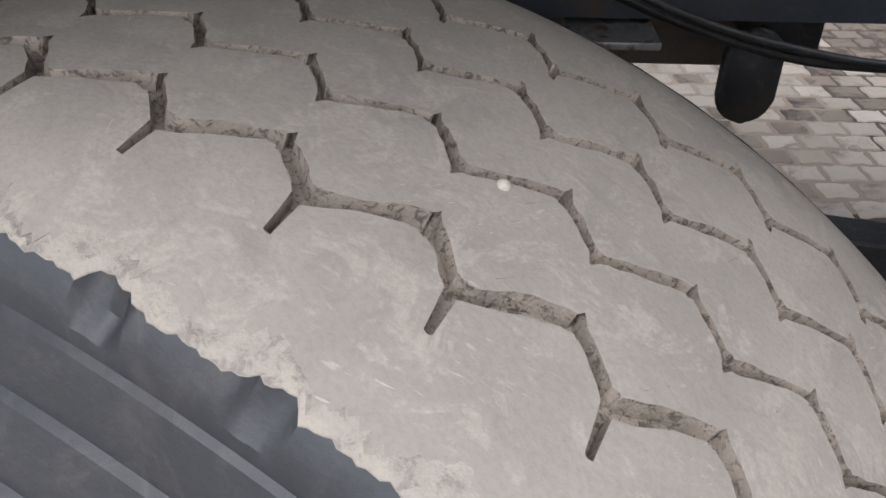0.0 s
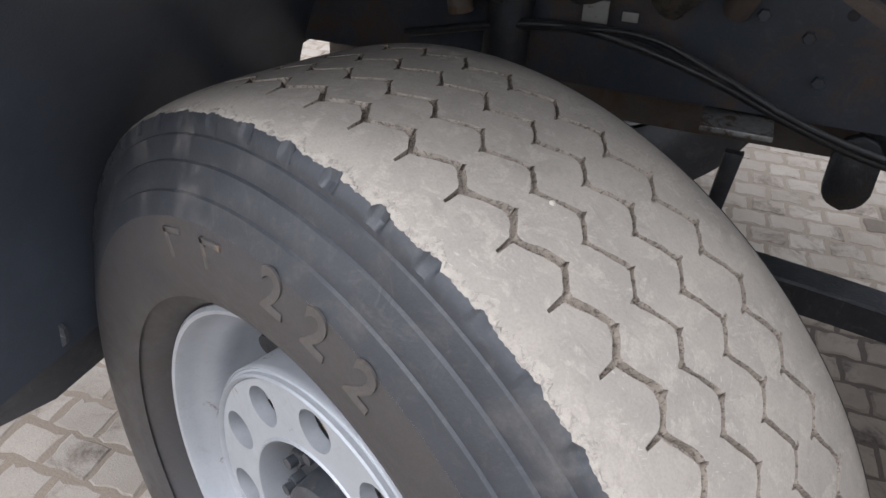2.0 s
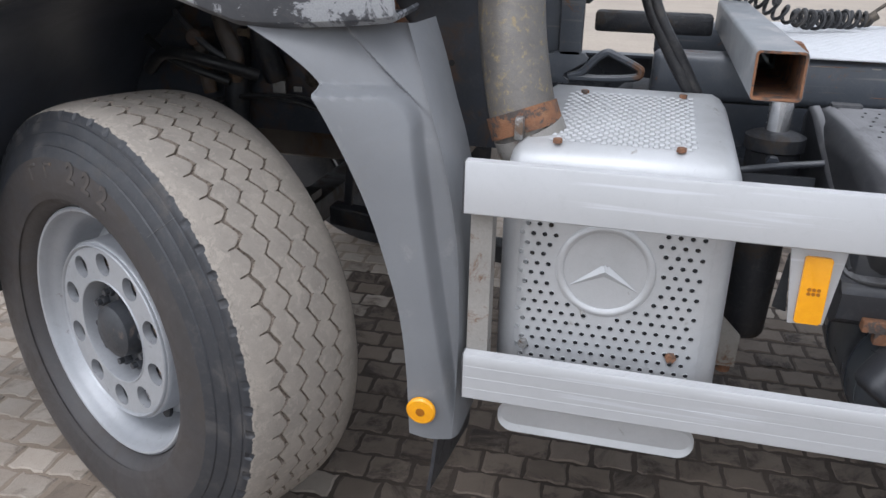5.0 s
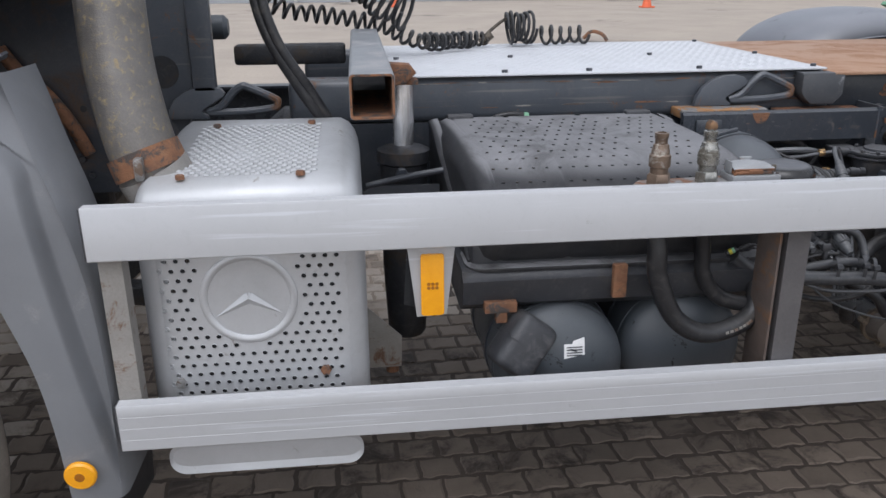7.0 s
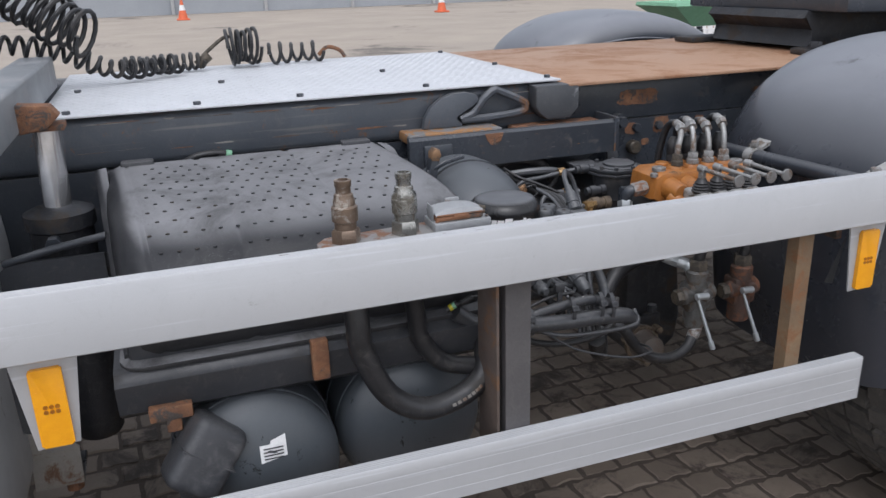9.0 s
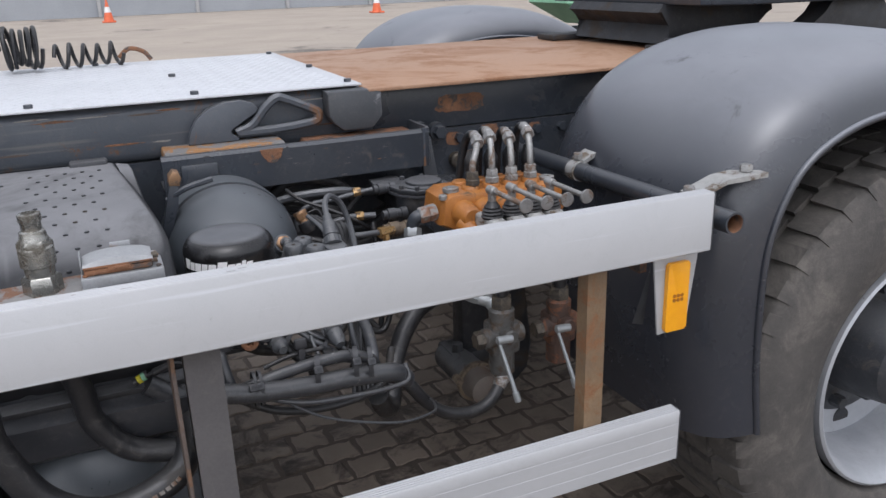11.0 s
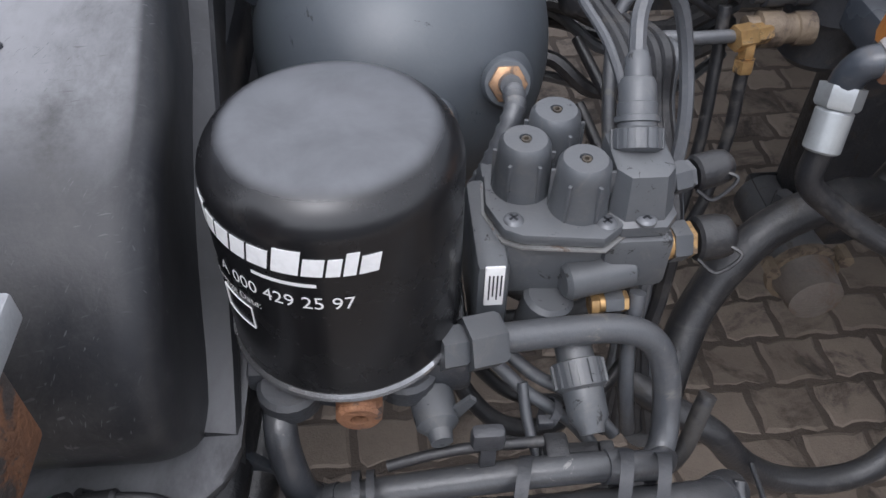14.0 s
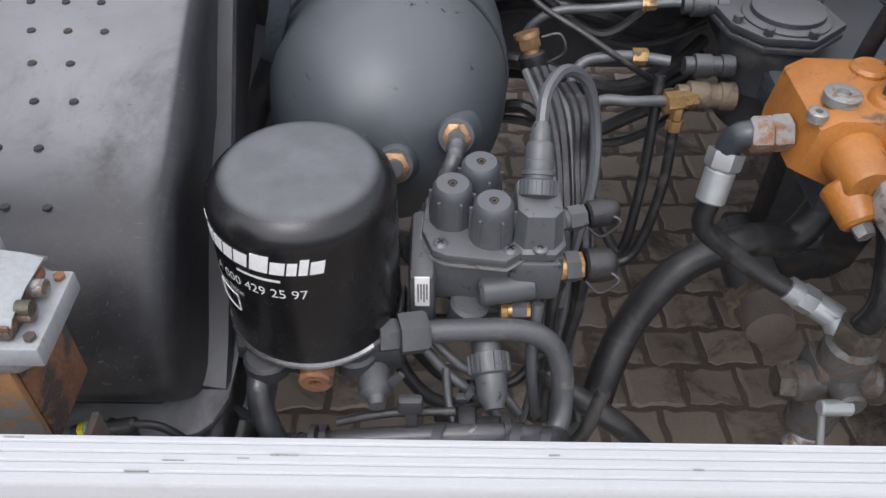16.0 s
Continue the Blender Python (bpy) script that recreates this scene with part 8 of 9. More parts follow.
# ---- orange control valve ----
def control_valve():
    t = thing("hydraulic_control_valve", (2.58, 0.5, 0.94), "orange painted hydraulic control valve with four levers and steel pipes", "hydraulic valve")
    bm = bmesh.new()
    prism(bm, [(2.455, 0.962), (2.462, 1.012), (2.480, 1.023), (2.715, 1.019), (2.728, 1.000), (2.722, 0.955), (2.70, 0.945), (2.50, 0.94)], xz(0.47), 0.11, 0.014)
    body = part("valve_body", bm, M_ORANGE, t, "orange cast body")
    bosses = [((x, 0.475, 0.985), (x, 0.425, 0.985), 0.026, 0.020) for x in (2.50, 2.545, 2.59, 2.635, 2.68)] + [((2.49, 0.45, 0.972), (2.50, 0.415, 0.955), 0.021, 0.017)]
    bosses += [((x, 0.502, 1.012), (x, 0.50, 1.030), 0.020, 0.018) for x in (2.53, 2.575, 2.62, 2.665)] + [((x, 0.55, 1.012), (x, 0.55, 1.028), 0.018, 0.017) for x in (2.53, 2.575, 2.62, 2.665)]
    for p, q, r1, r2 in bosses:
        bm = bmesh.new()
        cyl(bm, p, q, r1, r2, seg=20, bevel=0.003)
        part("boss", bm, M_ORANGE, body)
    for x, y, z, r, m in ((2.487, 0.50, 1.022, 0.016, M_ZINC), (2.464, 0.485, 1.013, 0.0085, M_ZINC), (2.702, 0.50, 1.018, 0.016, M_ZINC)):
        bm = bmesh.new()
        lathe(bm, (x, y, z), (x, y, 2), [(0, r), (0.008, r), (0.009, r * 0.85), (0.009, r * 0.4), (0.005, r * 0.35), (0.005, 0)], 20)
        part("plug", bm, m, t, "zinc plug")
    bm = bmesh.new()
    nut(bm, (2.497, 0.425, 0.957), (2.502, 0.405, 0.951), 0.009)
    part("adjuster", bm, M_ZINC, t)
    # bent steel pipes
    for k, x in enumerate((2.535, 2.578, 2.621, 2.664)):
        bm = bmesh.new()
        nut(bm, (x, 0.50, 1.030), (x, 0.50, 1.042), 0.0150)
        nut(bm, (x, 0.50, 1.0425), (x, 0.50, 1.056), 0.0128)
        part("pipe_nut", bm, M_ZINC if k else M_BRASSDIRTY, t)
        h = 1.10 + 0.006 * (k % 2)
        bm = bmesh.new()
        dx = 0.0 if k else 0.016
        hose(bm, [(x, 0.50, 1.05), (x + dx * 0.1, 0.501, 1.072), (x + dx * 0.6 + 0.003, 0.510, h - 0.008), (x + dx + 0.008, 0.527, h + 0.010), (x + dx + 0.012, 0.545, h + 0.016)], 0.0066, 12)
        p = part("steel_pipe", bm, M_ZINC, t, "bent steel pipe")
        bm = bmesh.new()
        nut(bm, (x + dx + 0.006, 0.519, h + 0.004), (x + dx + 0.0105, 0.533, h + 0.0125), 0.0130)
        cyl(bm, (x + dx + 0.0105, 0.533, h + 0.0125), (x + dx + 0.0145, 0.556, h + 0.0165), 0.0102, seg=14, bevel=0.002)
        part("pipe_union", bm, M_ZINC, p)
        bm = bmesh.new()
        hose(bm, [(x + dx + 0.0145, 0.554, h + 0.0165), (x + dx * 0.8 + 0.017, 0.575, h + 0.012), (x + dx * 0.5 + 0.018, 0.592, h - 0.012), (x + 0.018, 0.60, 1.03), (x + 0.015, 0.61, 0.93)], 0.0085, 12)
        part("return_line", bm, M_HOSE, t, "black hose")
        bm = bmesh.new()
        nut(bm, (x + 0.022, 0.55, 1.028), (x + 0.022, 0.55, 1.044), 0.015)
        lathe(bm, (x + 0.022, 0.55, 1.044), (x + 0.022, 0.552, 2), [(0, 0.0135), (0.016, 0.0150), (0.026, 0.0140), (0.034, 0.010), (0.042, 0.0075)], 16)
        part("rear_fitting", bm, M_HOSE, t)
    # spool ends, boots and levers
    for k, x in enumerate((2.519, 2.560, 2.601, 2.642)):
        bm = bmesh.new()
        box(bm, (x - 0.0168, 0.355, 0.962), (x + 0.0168, 0.43, 0.998), 0.009, seg=3)
        cyl(bm, (x, 0.358, 0.979), (x, 0.340, 0.978), 0.0150, 0.0135, seg=20, bevel=0.004)
        sp = part("spool_cap", bm, M_CASTALU, t, "bare cast spool cap")
        bm = bmesh.new()
        nut(bm, (x, 0.3405, 0.978), (x, 0.333, 0.977), 0.0095)
        part("cap_bolt", bm, M_ZINC, sp)
        bm = bmesh.new()
        lathe(bm, (x, 0.385, 0.995), (x, 0.385, 2), [(0, 0.0200), (0.004, 0.0212), (0.007, 0.0180), (0.010, 0.0202), (0.013, 0.0165), (0.016, 0.0185), (0.019, 0.0145), (0.022, 0.0155), (0.028, 0.0105), (0.032, 0.0085)], 24)
        part("rubber_boot", bm, M_HOSE, t, "black rubber boot")
        bm = bmesh.new()
        box(bm, (x - 0.0062, 0.378, 1.015), (x + 0.0062, 0.393, 1.050), 0.003)
        cyl(bm, (x - 0.0015, 0.396, 1.047), (x + 0.001, 0.376, 1.046), 0.0085, seg=14, bevel=0.0015)
        lv = part("lever_socket", bm, M_ZINC, t)
        bm = bmesh.new()
        e = Vector((x + 0.014, 0.282, 1.041))
        cyl(bm, (x, 0.385, 1.047), e, 0.0048, seg=12)
        part("lever", bm, M_ZINC, t, "bare steel lever")
        bm = bmesh.new()
        lathe(bm, e + Vector((-0.0012, 0.012, 0.0008)), e - Vector((0, 0.02, 0)), [(0, 0.0055), (0.005, 0.0065), (0.009, 0.0122), (0.011, 0.0132), (0.0145, 0.0128), (0.0155, 0.0)], 20)
        part("lever_end", bm, M_ZINC, lv)
    # elbow at the inlet
    bm = bmesh.new()
    nut(bm, (2.456, 0.505, 0.985), (2.440, 0.505, 0.983), 0.017)
    nut(bm, (2.4395, 0.505, 0.983), (2.422, 0.506, 0.981), 0.0165)
    el = part("inlet_union", bm, M_PLATE_WORN, t, "stained zinc union")
    bm = bmesh.new()
    hose(bm, [(2.426, 0.507, 0.981), (2.416, 0.510, 0.977), (2.411, 0.514, 0.965), (2.411, 0.516, 0.950)], 0.0125, 14)
    part("elbow", bm, M_CHASSIS, el)
    bm = bmesh.new()
    nut(bm, (2.4115, 0.517, 0.954), (2.408, 0.510, 0.938), 0.0175)
    cyl(bm, (2.408, 0.510, 0.938), (2.402, 0.498, 0.907), 0.0145, seg=18, bevel=0.002)
    part("swage", bm, M_ZINCNEW, el, "clean zinc hose end")
    bm = bmesh.new()
    hose(bm, [(2.4025, 0.499, 0.912), (2.402, 0.495, 0.878), (2.436, 0.491, 0.848), (2.474, 0.477, 0.826), (2.512, 0.461, 0.813)], 0.0105, 14)
    part("pressure_hose", bm, M_HOSE, t, "brown-black pressure hose")
    bm = bmesh.new()
    box(bm, (2.50, 0.49, 0.90), (2.69, 0.946, 0.94), 0.006)
    part("carrier", bm, M_CHASSIS, t)
    return t


control_valve()


def stop_cock(name, o, rusty, label):
    o = Vector(o)
    V = lambda a, b, c: o + Vector((a, b, c))
    t = thing(name, V(0, 0, -0.08), label, "shut-off valve", group="shut-off valves")
    m = M_COCKRUST if rusty else M_COCK
    bm = bmesh.new()
    cyl(bm, V(0, 0, -0.085), V(0, 0, 0.06), 0.026, seg=18, bevel=0.005)
    cyl(bm, V(-0.045, -0.005, 0.0), V(0.045, 0.0, 0.0), 0.021, seg=18, bevel=0.004)
    cyl(bm, V(0, 0.01, 0.01), V(0, -0.045, 0.01), 0.016, seg=16, bevel=0.003)
    box(bm, V(-0.03, -0.02, -0.04), V(0.035, 0.03, 0.03), 0.01)
    part("body", bm, m, t, "rusty cast body" if rusty else "grey cast body")
    bm = bmesh.new()
    nut(bm, V(0, 0, 0.06), V(0, 0, 0.085), 0.022)
    part("union_nut", bm, M_BRASSDIRTY, t)
    bm = bmesh.new()
    nut(bm, V(-0.045, -0.005, 0), V(-0.062, -0.005, 0), 0.019)
    part("union_nut", bm, M_BRASSDIRTY, t)
    bm = bmesh.new()
    cyl(bm, V(-0.03, -0.045, 0.012), V(-0.012, -0.09, -0.10), 0.0034, 0.0050, seg=10)
    cyl(bm, V(-0.0145, -0.084, -0.085), V(-0.0115, -0.0915, -0.104), 0.0068, seg=10, bevel=0.0015)
    cyl(bm, V(0.000, -0.044, 0.01), V(-0.034, -0.047, 0.013), 0.0085, seg=14, bevel=0.002)
    part("lever", bm, M_ZINCNEW, t, "bright steel lever")
    bm = bmesh.new()
    hose(bm, [V(0, 0, 0.08), V(0.005, 0.0, 0.12), V(0.0, 0.03, 0.18), V(-0.01, 0.08, 0.22)], 0.013, 12)
    part("upper_hose", bm, M_HOSE, t)
    return t


stop_cock("shut_off_valve", (2.555, 0.42, 0.735), False, "grey cast shut-off valve with a bright lever below the control valve")
stop_cock("shut_off_valve", (2.70, 0.44, 0.72), True, "rusty shut-off valve with a bright lever beside the mudguard")
bm = bmesh.new()
nut(bm, (2.507, 0.463, 0.815), (2.523, 0.457, 0.808), 0.015)
cyl(bm, (2.523, 0.457, 0.808), (2.545, 0.445, 0.80), 0.014, seg=16)
cyl(bm, (2.495, 0.468, 0.820), (2.508, 0.462, 0.814), 0.0135, seg=16)
cyl(bm, (2.545, 0.445, 0.80), (2.555, 0.42, 0.78), 0.016, seg=16)
solo("hose_union", bm, M_ZINCNEW, "zinc hose union on the shut-off valve", "hose fitting")
hose_thing("return_hose", [(2.245, 0.43, 0.74), (2.285, 0.40, 0.725), (2.333, 0.38, 0.700), (2.368, 0.38, 0.653), (2.412, 0.38, 0.615), (2.466, 0.38, 0.602), (2.512, 0.385, 0.614), (2.550, 0.405, 0.645)], 0.0125, "black return hose sagging to the shut-off valve", "hydraulic hoses", end="finish")
for pts, r, m in (([(2.030, 0.262, 0.815), (2.09, 0.26, 0.785), (2.16, 0.26, 0.771), (2.287, 0.265, 0.768), (2.30, 0.29, 0.790)], 0.0045, M_CONDUIT),
                  ([(2.00, 0.30, 0.80), (2.08, 0.30, 0.75), (2.18, 0.31, 0.73), (2.27, 0.33, 0.74), (2.30, 0.36, 0.79)], 0.007, M_HOSE),
                  ([(2.034, 0.26, 0.832), (2.084, 0.26, 0.786), (2.155, 0.26, 0.737), (2.269, 0.262, 0.697), (2.342, 0.285, 0.684), (2.365, 0.32, 0.675), (2.375, 0.37, 0.660)], 0.0024, M_CONDUIT)):
    bm = bmesh.new()
    hose(bm, pts, r, 12)
    solo("side_hose", bm, m, "dark hose slung along the truck side below the rail", "air hose", group="slung hoses")
t = thing("brake_chamber", (2.69, 0.8, 0.34), "grimy dark brake chamber below the hoses", "brake chamber")
for name, prof, m in (("cover", [(0, 0.0), (0, 0.02), (0.005, 0.04), (0.05, 0.045), (0.0545, 0.047)], M_ENGINE), ("clamp_ring", [(0.055, 0.047), (0.055, 0.055), (0.062, 0.0565), (0.070, 0.055), (0.070, 0.047)], M_TAN), ("housing", [(0.0705, 0.050), (0.12, 0.045), (0.24, 0.045), (0.25, 0.036), (0.25, 0.0)], M_DARKCAST)):
    bm = bmesh.new()
    lathe(bm, (2.69, 0.76, 0.40), (2.69, 1.0, 0.40), prof, 28, cap=False)
    part(name, bm, m, t)
for a in (40, 160, 280):
    bm = bmesh.new()
    p = Vector((2.69 + 0.062 * math.cos(radians(a)), 0.815, 0.40 + 0.062 * math.sin(radians(a))))
    nut(bm, p - Vector((0, 0.014, 0)), p + Vector((0, 0.016, 0)), 0.012)
    part("clamp_bolt", bm, M_TAN, t)
t = thing("axle_bracket", (2.74, 0.96, 0.40), "grimy dark axle bracket under the frame", "axle bracket")
bm = bmesh.new()
box(bm, (2.70, 0.93, 0.40), (2.78, 1.0, 0.82), 0.01)
part("arm", bm, M_DARK, t)
bm = bmesh.new()
box(bm, (2.66, 0.91, 0.36), (2.82, 1.02, 0.44), 0.012)
part("foot", bm, M_DARK, t)
bm = bmesh.new()
prism(bm, [(2.745, 0.90), (2.745, 0.36), (2.765, 0.29), (2.83, 0.245), (2.92, 0.245), (2.96, 0.28), (2.975, 0.36), (2.94, 0.62), (2.93, 0.90)], xz(1.025), 0.05, 0.012)
part("hanger_plate", bm, M_DARK, t, "black hanger plate")
for x in (2.685, 2.795):
    bm = bmesh.new()
    nut(bm, (x, 0.93, 0.44), (x, 0.93, 0.465), 0.016)
    part("bolt", bm, M_DARKCAST, t)


# ---- rear mudguards ----
def mudguard(y_of, label):
    t = thing("mudguard", (3.45, y_of(0.48), 0.5), label, "mudguard", group="rear mudguards")
    path = smooth_line([(2.872, 0.50, 0), (2.850, 0.66, 0), (2.842, 0.82, 0), (2.850, 0.95, 0), (2.885, 1.06, 0), (2.95, 1.158, 0), (3.05, 1.230, 0), (3.20, 1.278, 0), (3.42, 1.290, 0), (3.66, 1.25, 0), (3.88, 1.14, 0), (4.03, 0.99, 0), (4.10, 0.8, 0), (4.11, 0.6, 0)], 4)
    rows = []
    n = len(path)
    for i, p in enumerate(path):
        d = (path[min(i + 1, n - 1)] - path[max(i - 1, 0)]).normalized()
        nx, nz = d.y, -d.x
        rows.append([Vector((p.x + nx * o, y_of(y), p.y + nz * o)) for y, o in ((0.838, 0.125), (0.836, 0.110), (0.822, 0.080), (0.795, 0.050), (0.755, 0.026), (0.70, 0.010), (0.62, 0.001), (0.52, 0.0), (0.42, 0.003), (0.33, 0.010), (0.27, 0.024), (0.225, 0.045), (0.196, 0.072), (0.180, 0.105), (0.174, 0.124), (0.170, 0.137), (0.180, 0.142))])
    bm = bmesh.new()
    loft(bm, rows)
    thicken(bm, 0.006)
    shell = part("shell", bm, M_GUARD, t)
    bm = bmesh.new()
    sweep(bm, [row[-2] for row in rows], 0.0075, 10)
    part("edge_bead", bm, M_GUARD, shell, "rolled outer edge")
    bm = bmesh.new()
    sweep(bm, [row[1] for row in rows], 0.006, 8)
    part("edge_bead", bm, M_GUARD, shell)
    return t


mudguard(lambda y: y, "smooth grey-black plastic mudguard arched over the rear wheel")
mudguard(lambda y: 2.8 - y, "smooth grey-black plastic mudguard over the far rear wheel")


def guard_tube():
    t = thing("mudguard_tube", (2.85, 0.5, 0.98), "dark steel tube with two zinc clamps carrying the mudguard", "support tube")
    bm = bmesh.new()
    a, b = Vector((2.862, 0.945, 0.985)), Vector((2.815, 0.085, 1.020))
    d = (b - a).normalized()
    ln = (b - a).length
    lathe(bm, a, b, [(0, 0.0192), (ln, 0.0192), (ln, 0.0158), (ln - 0.12, 0.0158), (ln - 0.12, 0)], 28)
    part("tube", bm, M_CHASSIS, t)
    bm = bmesh.new()
    lathe(bm, b - d * 0.11, b, [(0, 0.0160), (0, 0.0154), (0.1095, 0.0154), (0.1095, 0.0160)], 28, cap=False)
    part("tube_mouth", bm, M_RUST, t, "rusty tube mouth")
    for f, tip in ((0.40, Vector((2.985, 0.61, 1.068))), (0.855, Vector((2.95, 0.205, 1.068)))):
        c = a.lerp(b, f)
        bm = bmesh.new()
        lathe(bm, c - d * 0.016, b, [(0, 0.0196), (0, 0.0235), (0.032, 0.0235), (0.032, 0.0196)], 28, cap=False)
        s = Vector((0, 0.023, 0))
        up = Vector((0, 0, 0.026))
        p = [c + up - s, c + up + s, c.lerp(tip, 0.5) + Vector((0, 0, 0.022)) + s, tip + s * 1.3 + Vector((0.02, 0, 0)), tip - s * 1.3 + Vector((0.02, 0, 0)), c.lerp(tip, 0.5) + Vector((0, 0, 0.022)) - s]
        f1 = [bm.verts.new(q) for q in p]
        f2 = [bm.verts.new(q - Vector((0, 0, 0.009))) for q in p]
        bm.faces.new(f1), bm.faces.new(f2[::-1])
        for k in range(6):
            bm.faces.new((f1[k], f2[k], f2[(k + 1) % 6], f1[(k + 1) % 6]))
        cl = part("clamp", bm, M_CASTALU, t, "pale zinc clamp")
        bm = bmesh.new()
        nut(bm, tip + Vector((-0.005, 0, 0)), tip + Vector((-0.005, 0, 0.012)), 0.012)
        part("clamp_bolt", bm, M_ZINC, cl)
        bm = bmesh.new()
        nut(bm, c + Vector((0.0, 0, 0.026)) , c + Vector((0.0, 0, 0.040)), 0.011)
        part("clamp_bolt", bm, M_ZINC, cl)
    return t


guard_tube()

# bracket above the rusty post
bm = bmesh.new()
prism(bm, [(2.52, 0.972), (2.70, 0.972), (2.70, 0.93), (2.685, 0.93), (2.685, 0.958), (2.52, 0.958)], xz(0.16), 0.09, 0.002)
solo("post_bracket", bm, M_RUST, "rusty angled bracket on top of the guard post", "steel bracket")


# ---- rear wheels ----
def rear_wheel(y, s, label):
    t = thing("truck_wheel", (3.50, y, 0.535), label, "truck wheel", group="rear wheels", local=True, rot=Matrix.Scale(1, 4) if s > 0 else Matrix.Rotation(math.pi, 4, "Z"))
    R = 0.515
    bm = bmesh.new()
    n = 176
    prof = [(0.02, 0.30), (-0.012, 0.315), (-0.030, 0.36), (-0.034, 0.41), (-0.024, 0.455), (-0.012, 0.485), (0.0, 0.502), (0.012, 0.508), (0.1, R - 0.006), (0.24, R - 0.006), (0.32, 0.508), (0.34, 0.46), (0.345, 0.36), (0.31, 0.30)]
    skin(bm, [[Vector((r * math.sin(2 * math.pi * k / n), a, r * math.cos(2 * math.pi * k / n))) for k in range(n)] for a, r in prof])
    tyre = part("tyre", bm, M_RUBBERDUST, t, "dusty dark tyre")
    for k in range(44):
        th = 2 * math.pi * k / 44
        m = Matrix.Rotation(th, 4, "Y")
        bm = bmesh.new()
        x = 0.021
        q = [(-x, -0.013, 0.487), (x, -0.013, 0.487), (x, 0.004, 0.513), (-x, 0.004, 0.513), (-x - 0.006, 0.075, 0.5235), (x - 0.006, 0.075, 0.5235), (-x, 0.07, 0.495), (x, 0.07, 0.495), (-x, 0.0, 0.48), (x, 0.0, 0.48)]
        v = [bm.verts.new(m @ Vector(c)) for c in q]
        for f in ((0, 1, 2, 3), (3, 2, 5, 4), (4, 5, 7, 6), (1, 9, 7, 5, 2), (0, 3, 4, 6, 8), (0, 8, 9, 1)):
            bm.faces.new([v[i] for i in f])
        part("tread_lug", bm, M_RUBBERDUST, tyre, smooth=False)
    bm = bmesh.new()
    for k in range(44):
        m = Matrix.Rotation(2 * math.pi * (k + 0.5) / 44, 4, "Y")
        for a0, a1 in ((0.085, 0.155), (0.165, 0.235), (0.245, 0.318)):
            box(bm, (-0.028, a0, 0.49), (0.028, a1, 0.522), 0.0, m)
    tagged(part("tread_block", bm, M_RUBBERDUST, tyre, smooth=False), kind="stuff")
    bm = bmesh.new()
    lathe(bm, (0, 0, 0), (0, 1, 0), [(0.02, 0.296), (-0.010, 0.296), (-0.014, 0.290), (-0.008, 0.282), (0.03, 0.268), (0.12, 0.255), (0.16, 0.25), (0.17, 0.16), (0.185, 0.13), (0.2, 0.13)], 80, cap=False)
    part("rim", bm, M_RIM, t, "silver rim")
    # each hand hole is a dark disc with its shade in the colour
    for k in range(8):
        an = 2 * math.pi * k / 8
        bm = bmesh.new()
        c = Vector((0.215 * math.sin(an), 0, 0.215 * math.cos(an)))
        cyl(bm, c + Vector((0, 0.175, 0)), c + Vector((0, 0.163, 0)), 0.026, seg=18)
        part("hand_hole", bm, M_DARK, t)
    bm = bmesh.new()
    lathe(bm, (0, 0.2, 0), (0, -1, 0), [(0, 0.19), (0.04, 0.185), (0.05, 0.12), (0.10, 0.115), (0.19, 0.10), (0.2, 0.085), (0.205, 0.0)], 40)
    hub = part("hub", bm, M_DARKCAST, t, "dark hub")
    for k in range(10):
        an = 2 * math.pi * (k + 0.5) / 10
        bm = bmesh.new()
        c = Vector((0.152 * math.sin(an), 0, 0.152 * math.cos(an)))
        nut(bm, c + Vector((0, 0.165, 0)), c + Vector((0, 0.125, 0)), 0.017)
        part("wheel_nut", bm, M_DARKCAST, hub)
    return t


M_RUBBERDUST = mat("dusty_drive_tyre", (0.085, 0.078, 0.072), (0.055, 0.052, 0.05), 0.8, scale=8, fine=220, bump=0.2, spot=(0.16, 0.145, 0.13), spot_at=0.62, spot_scale=10, spot_edge=0.12)
rear_wheel(0.20, 1, "rear truck wheel with a lugged dusty tyre and silver rim")
rear_wheel(2.60, -1, "far rear truck wheel with a dusty tyre")


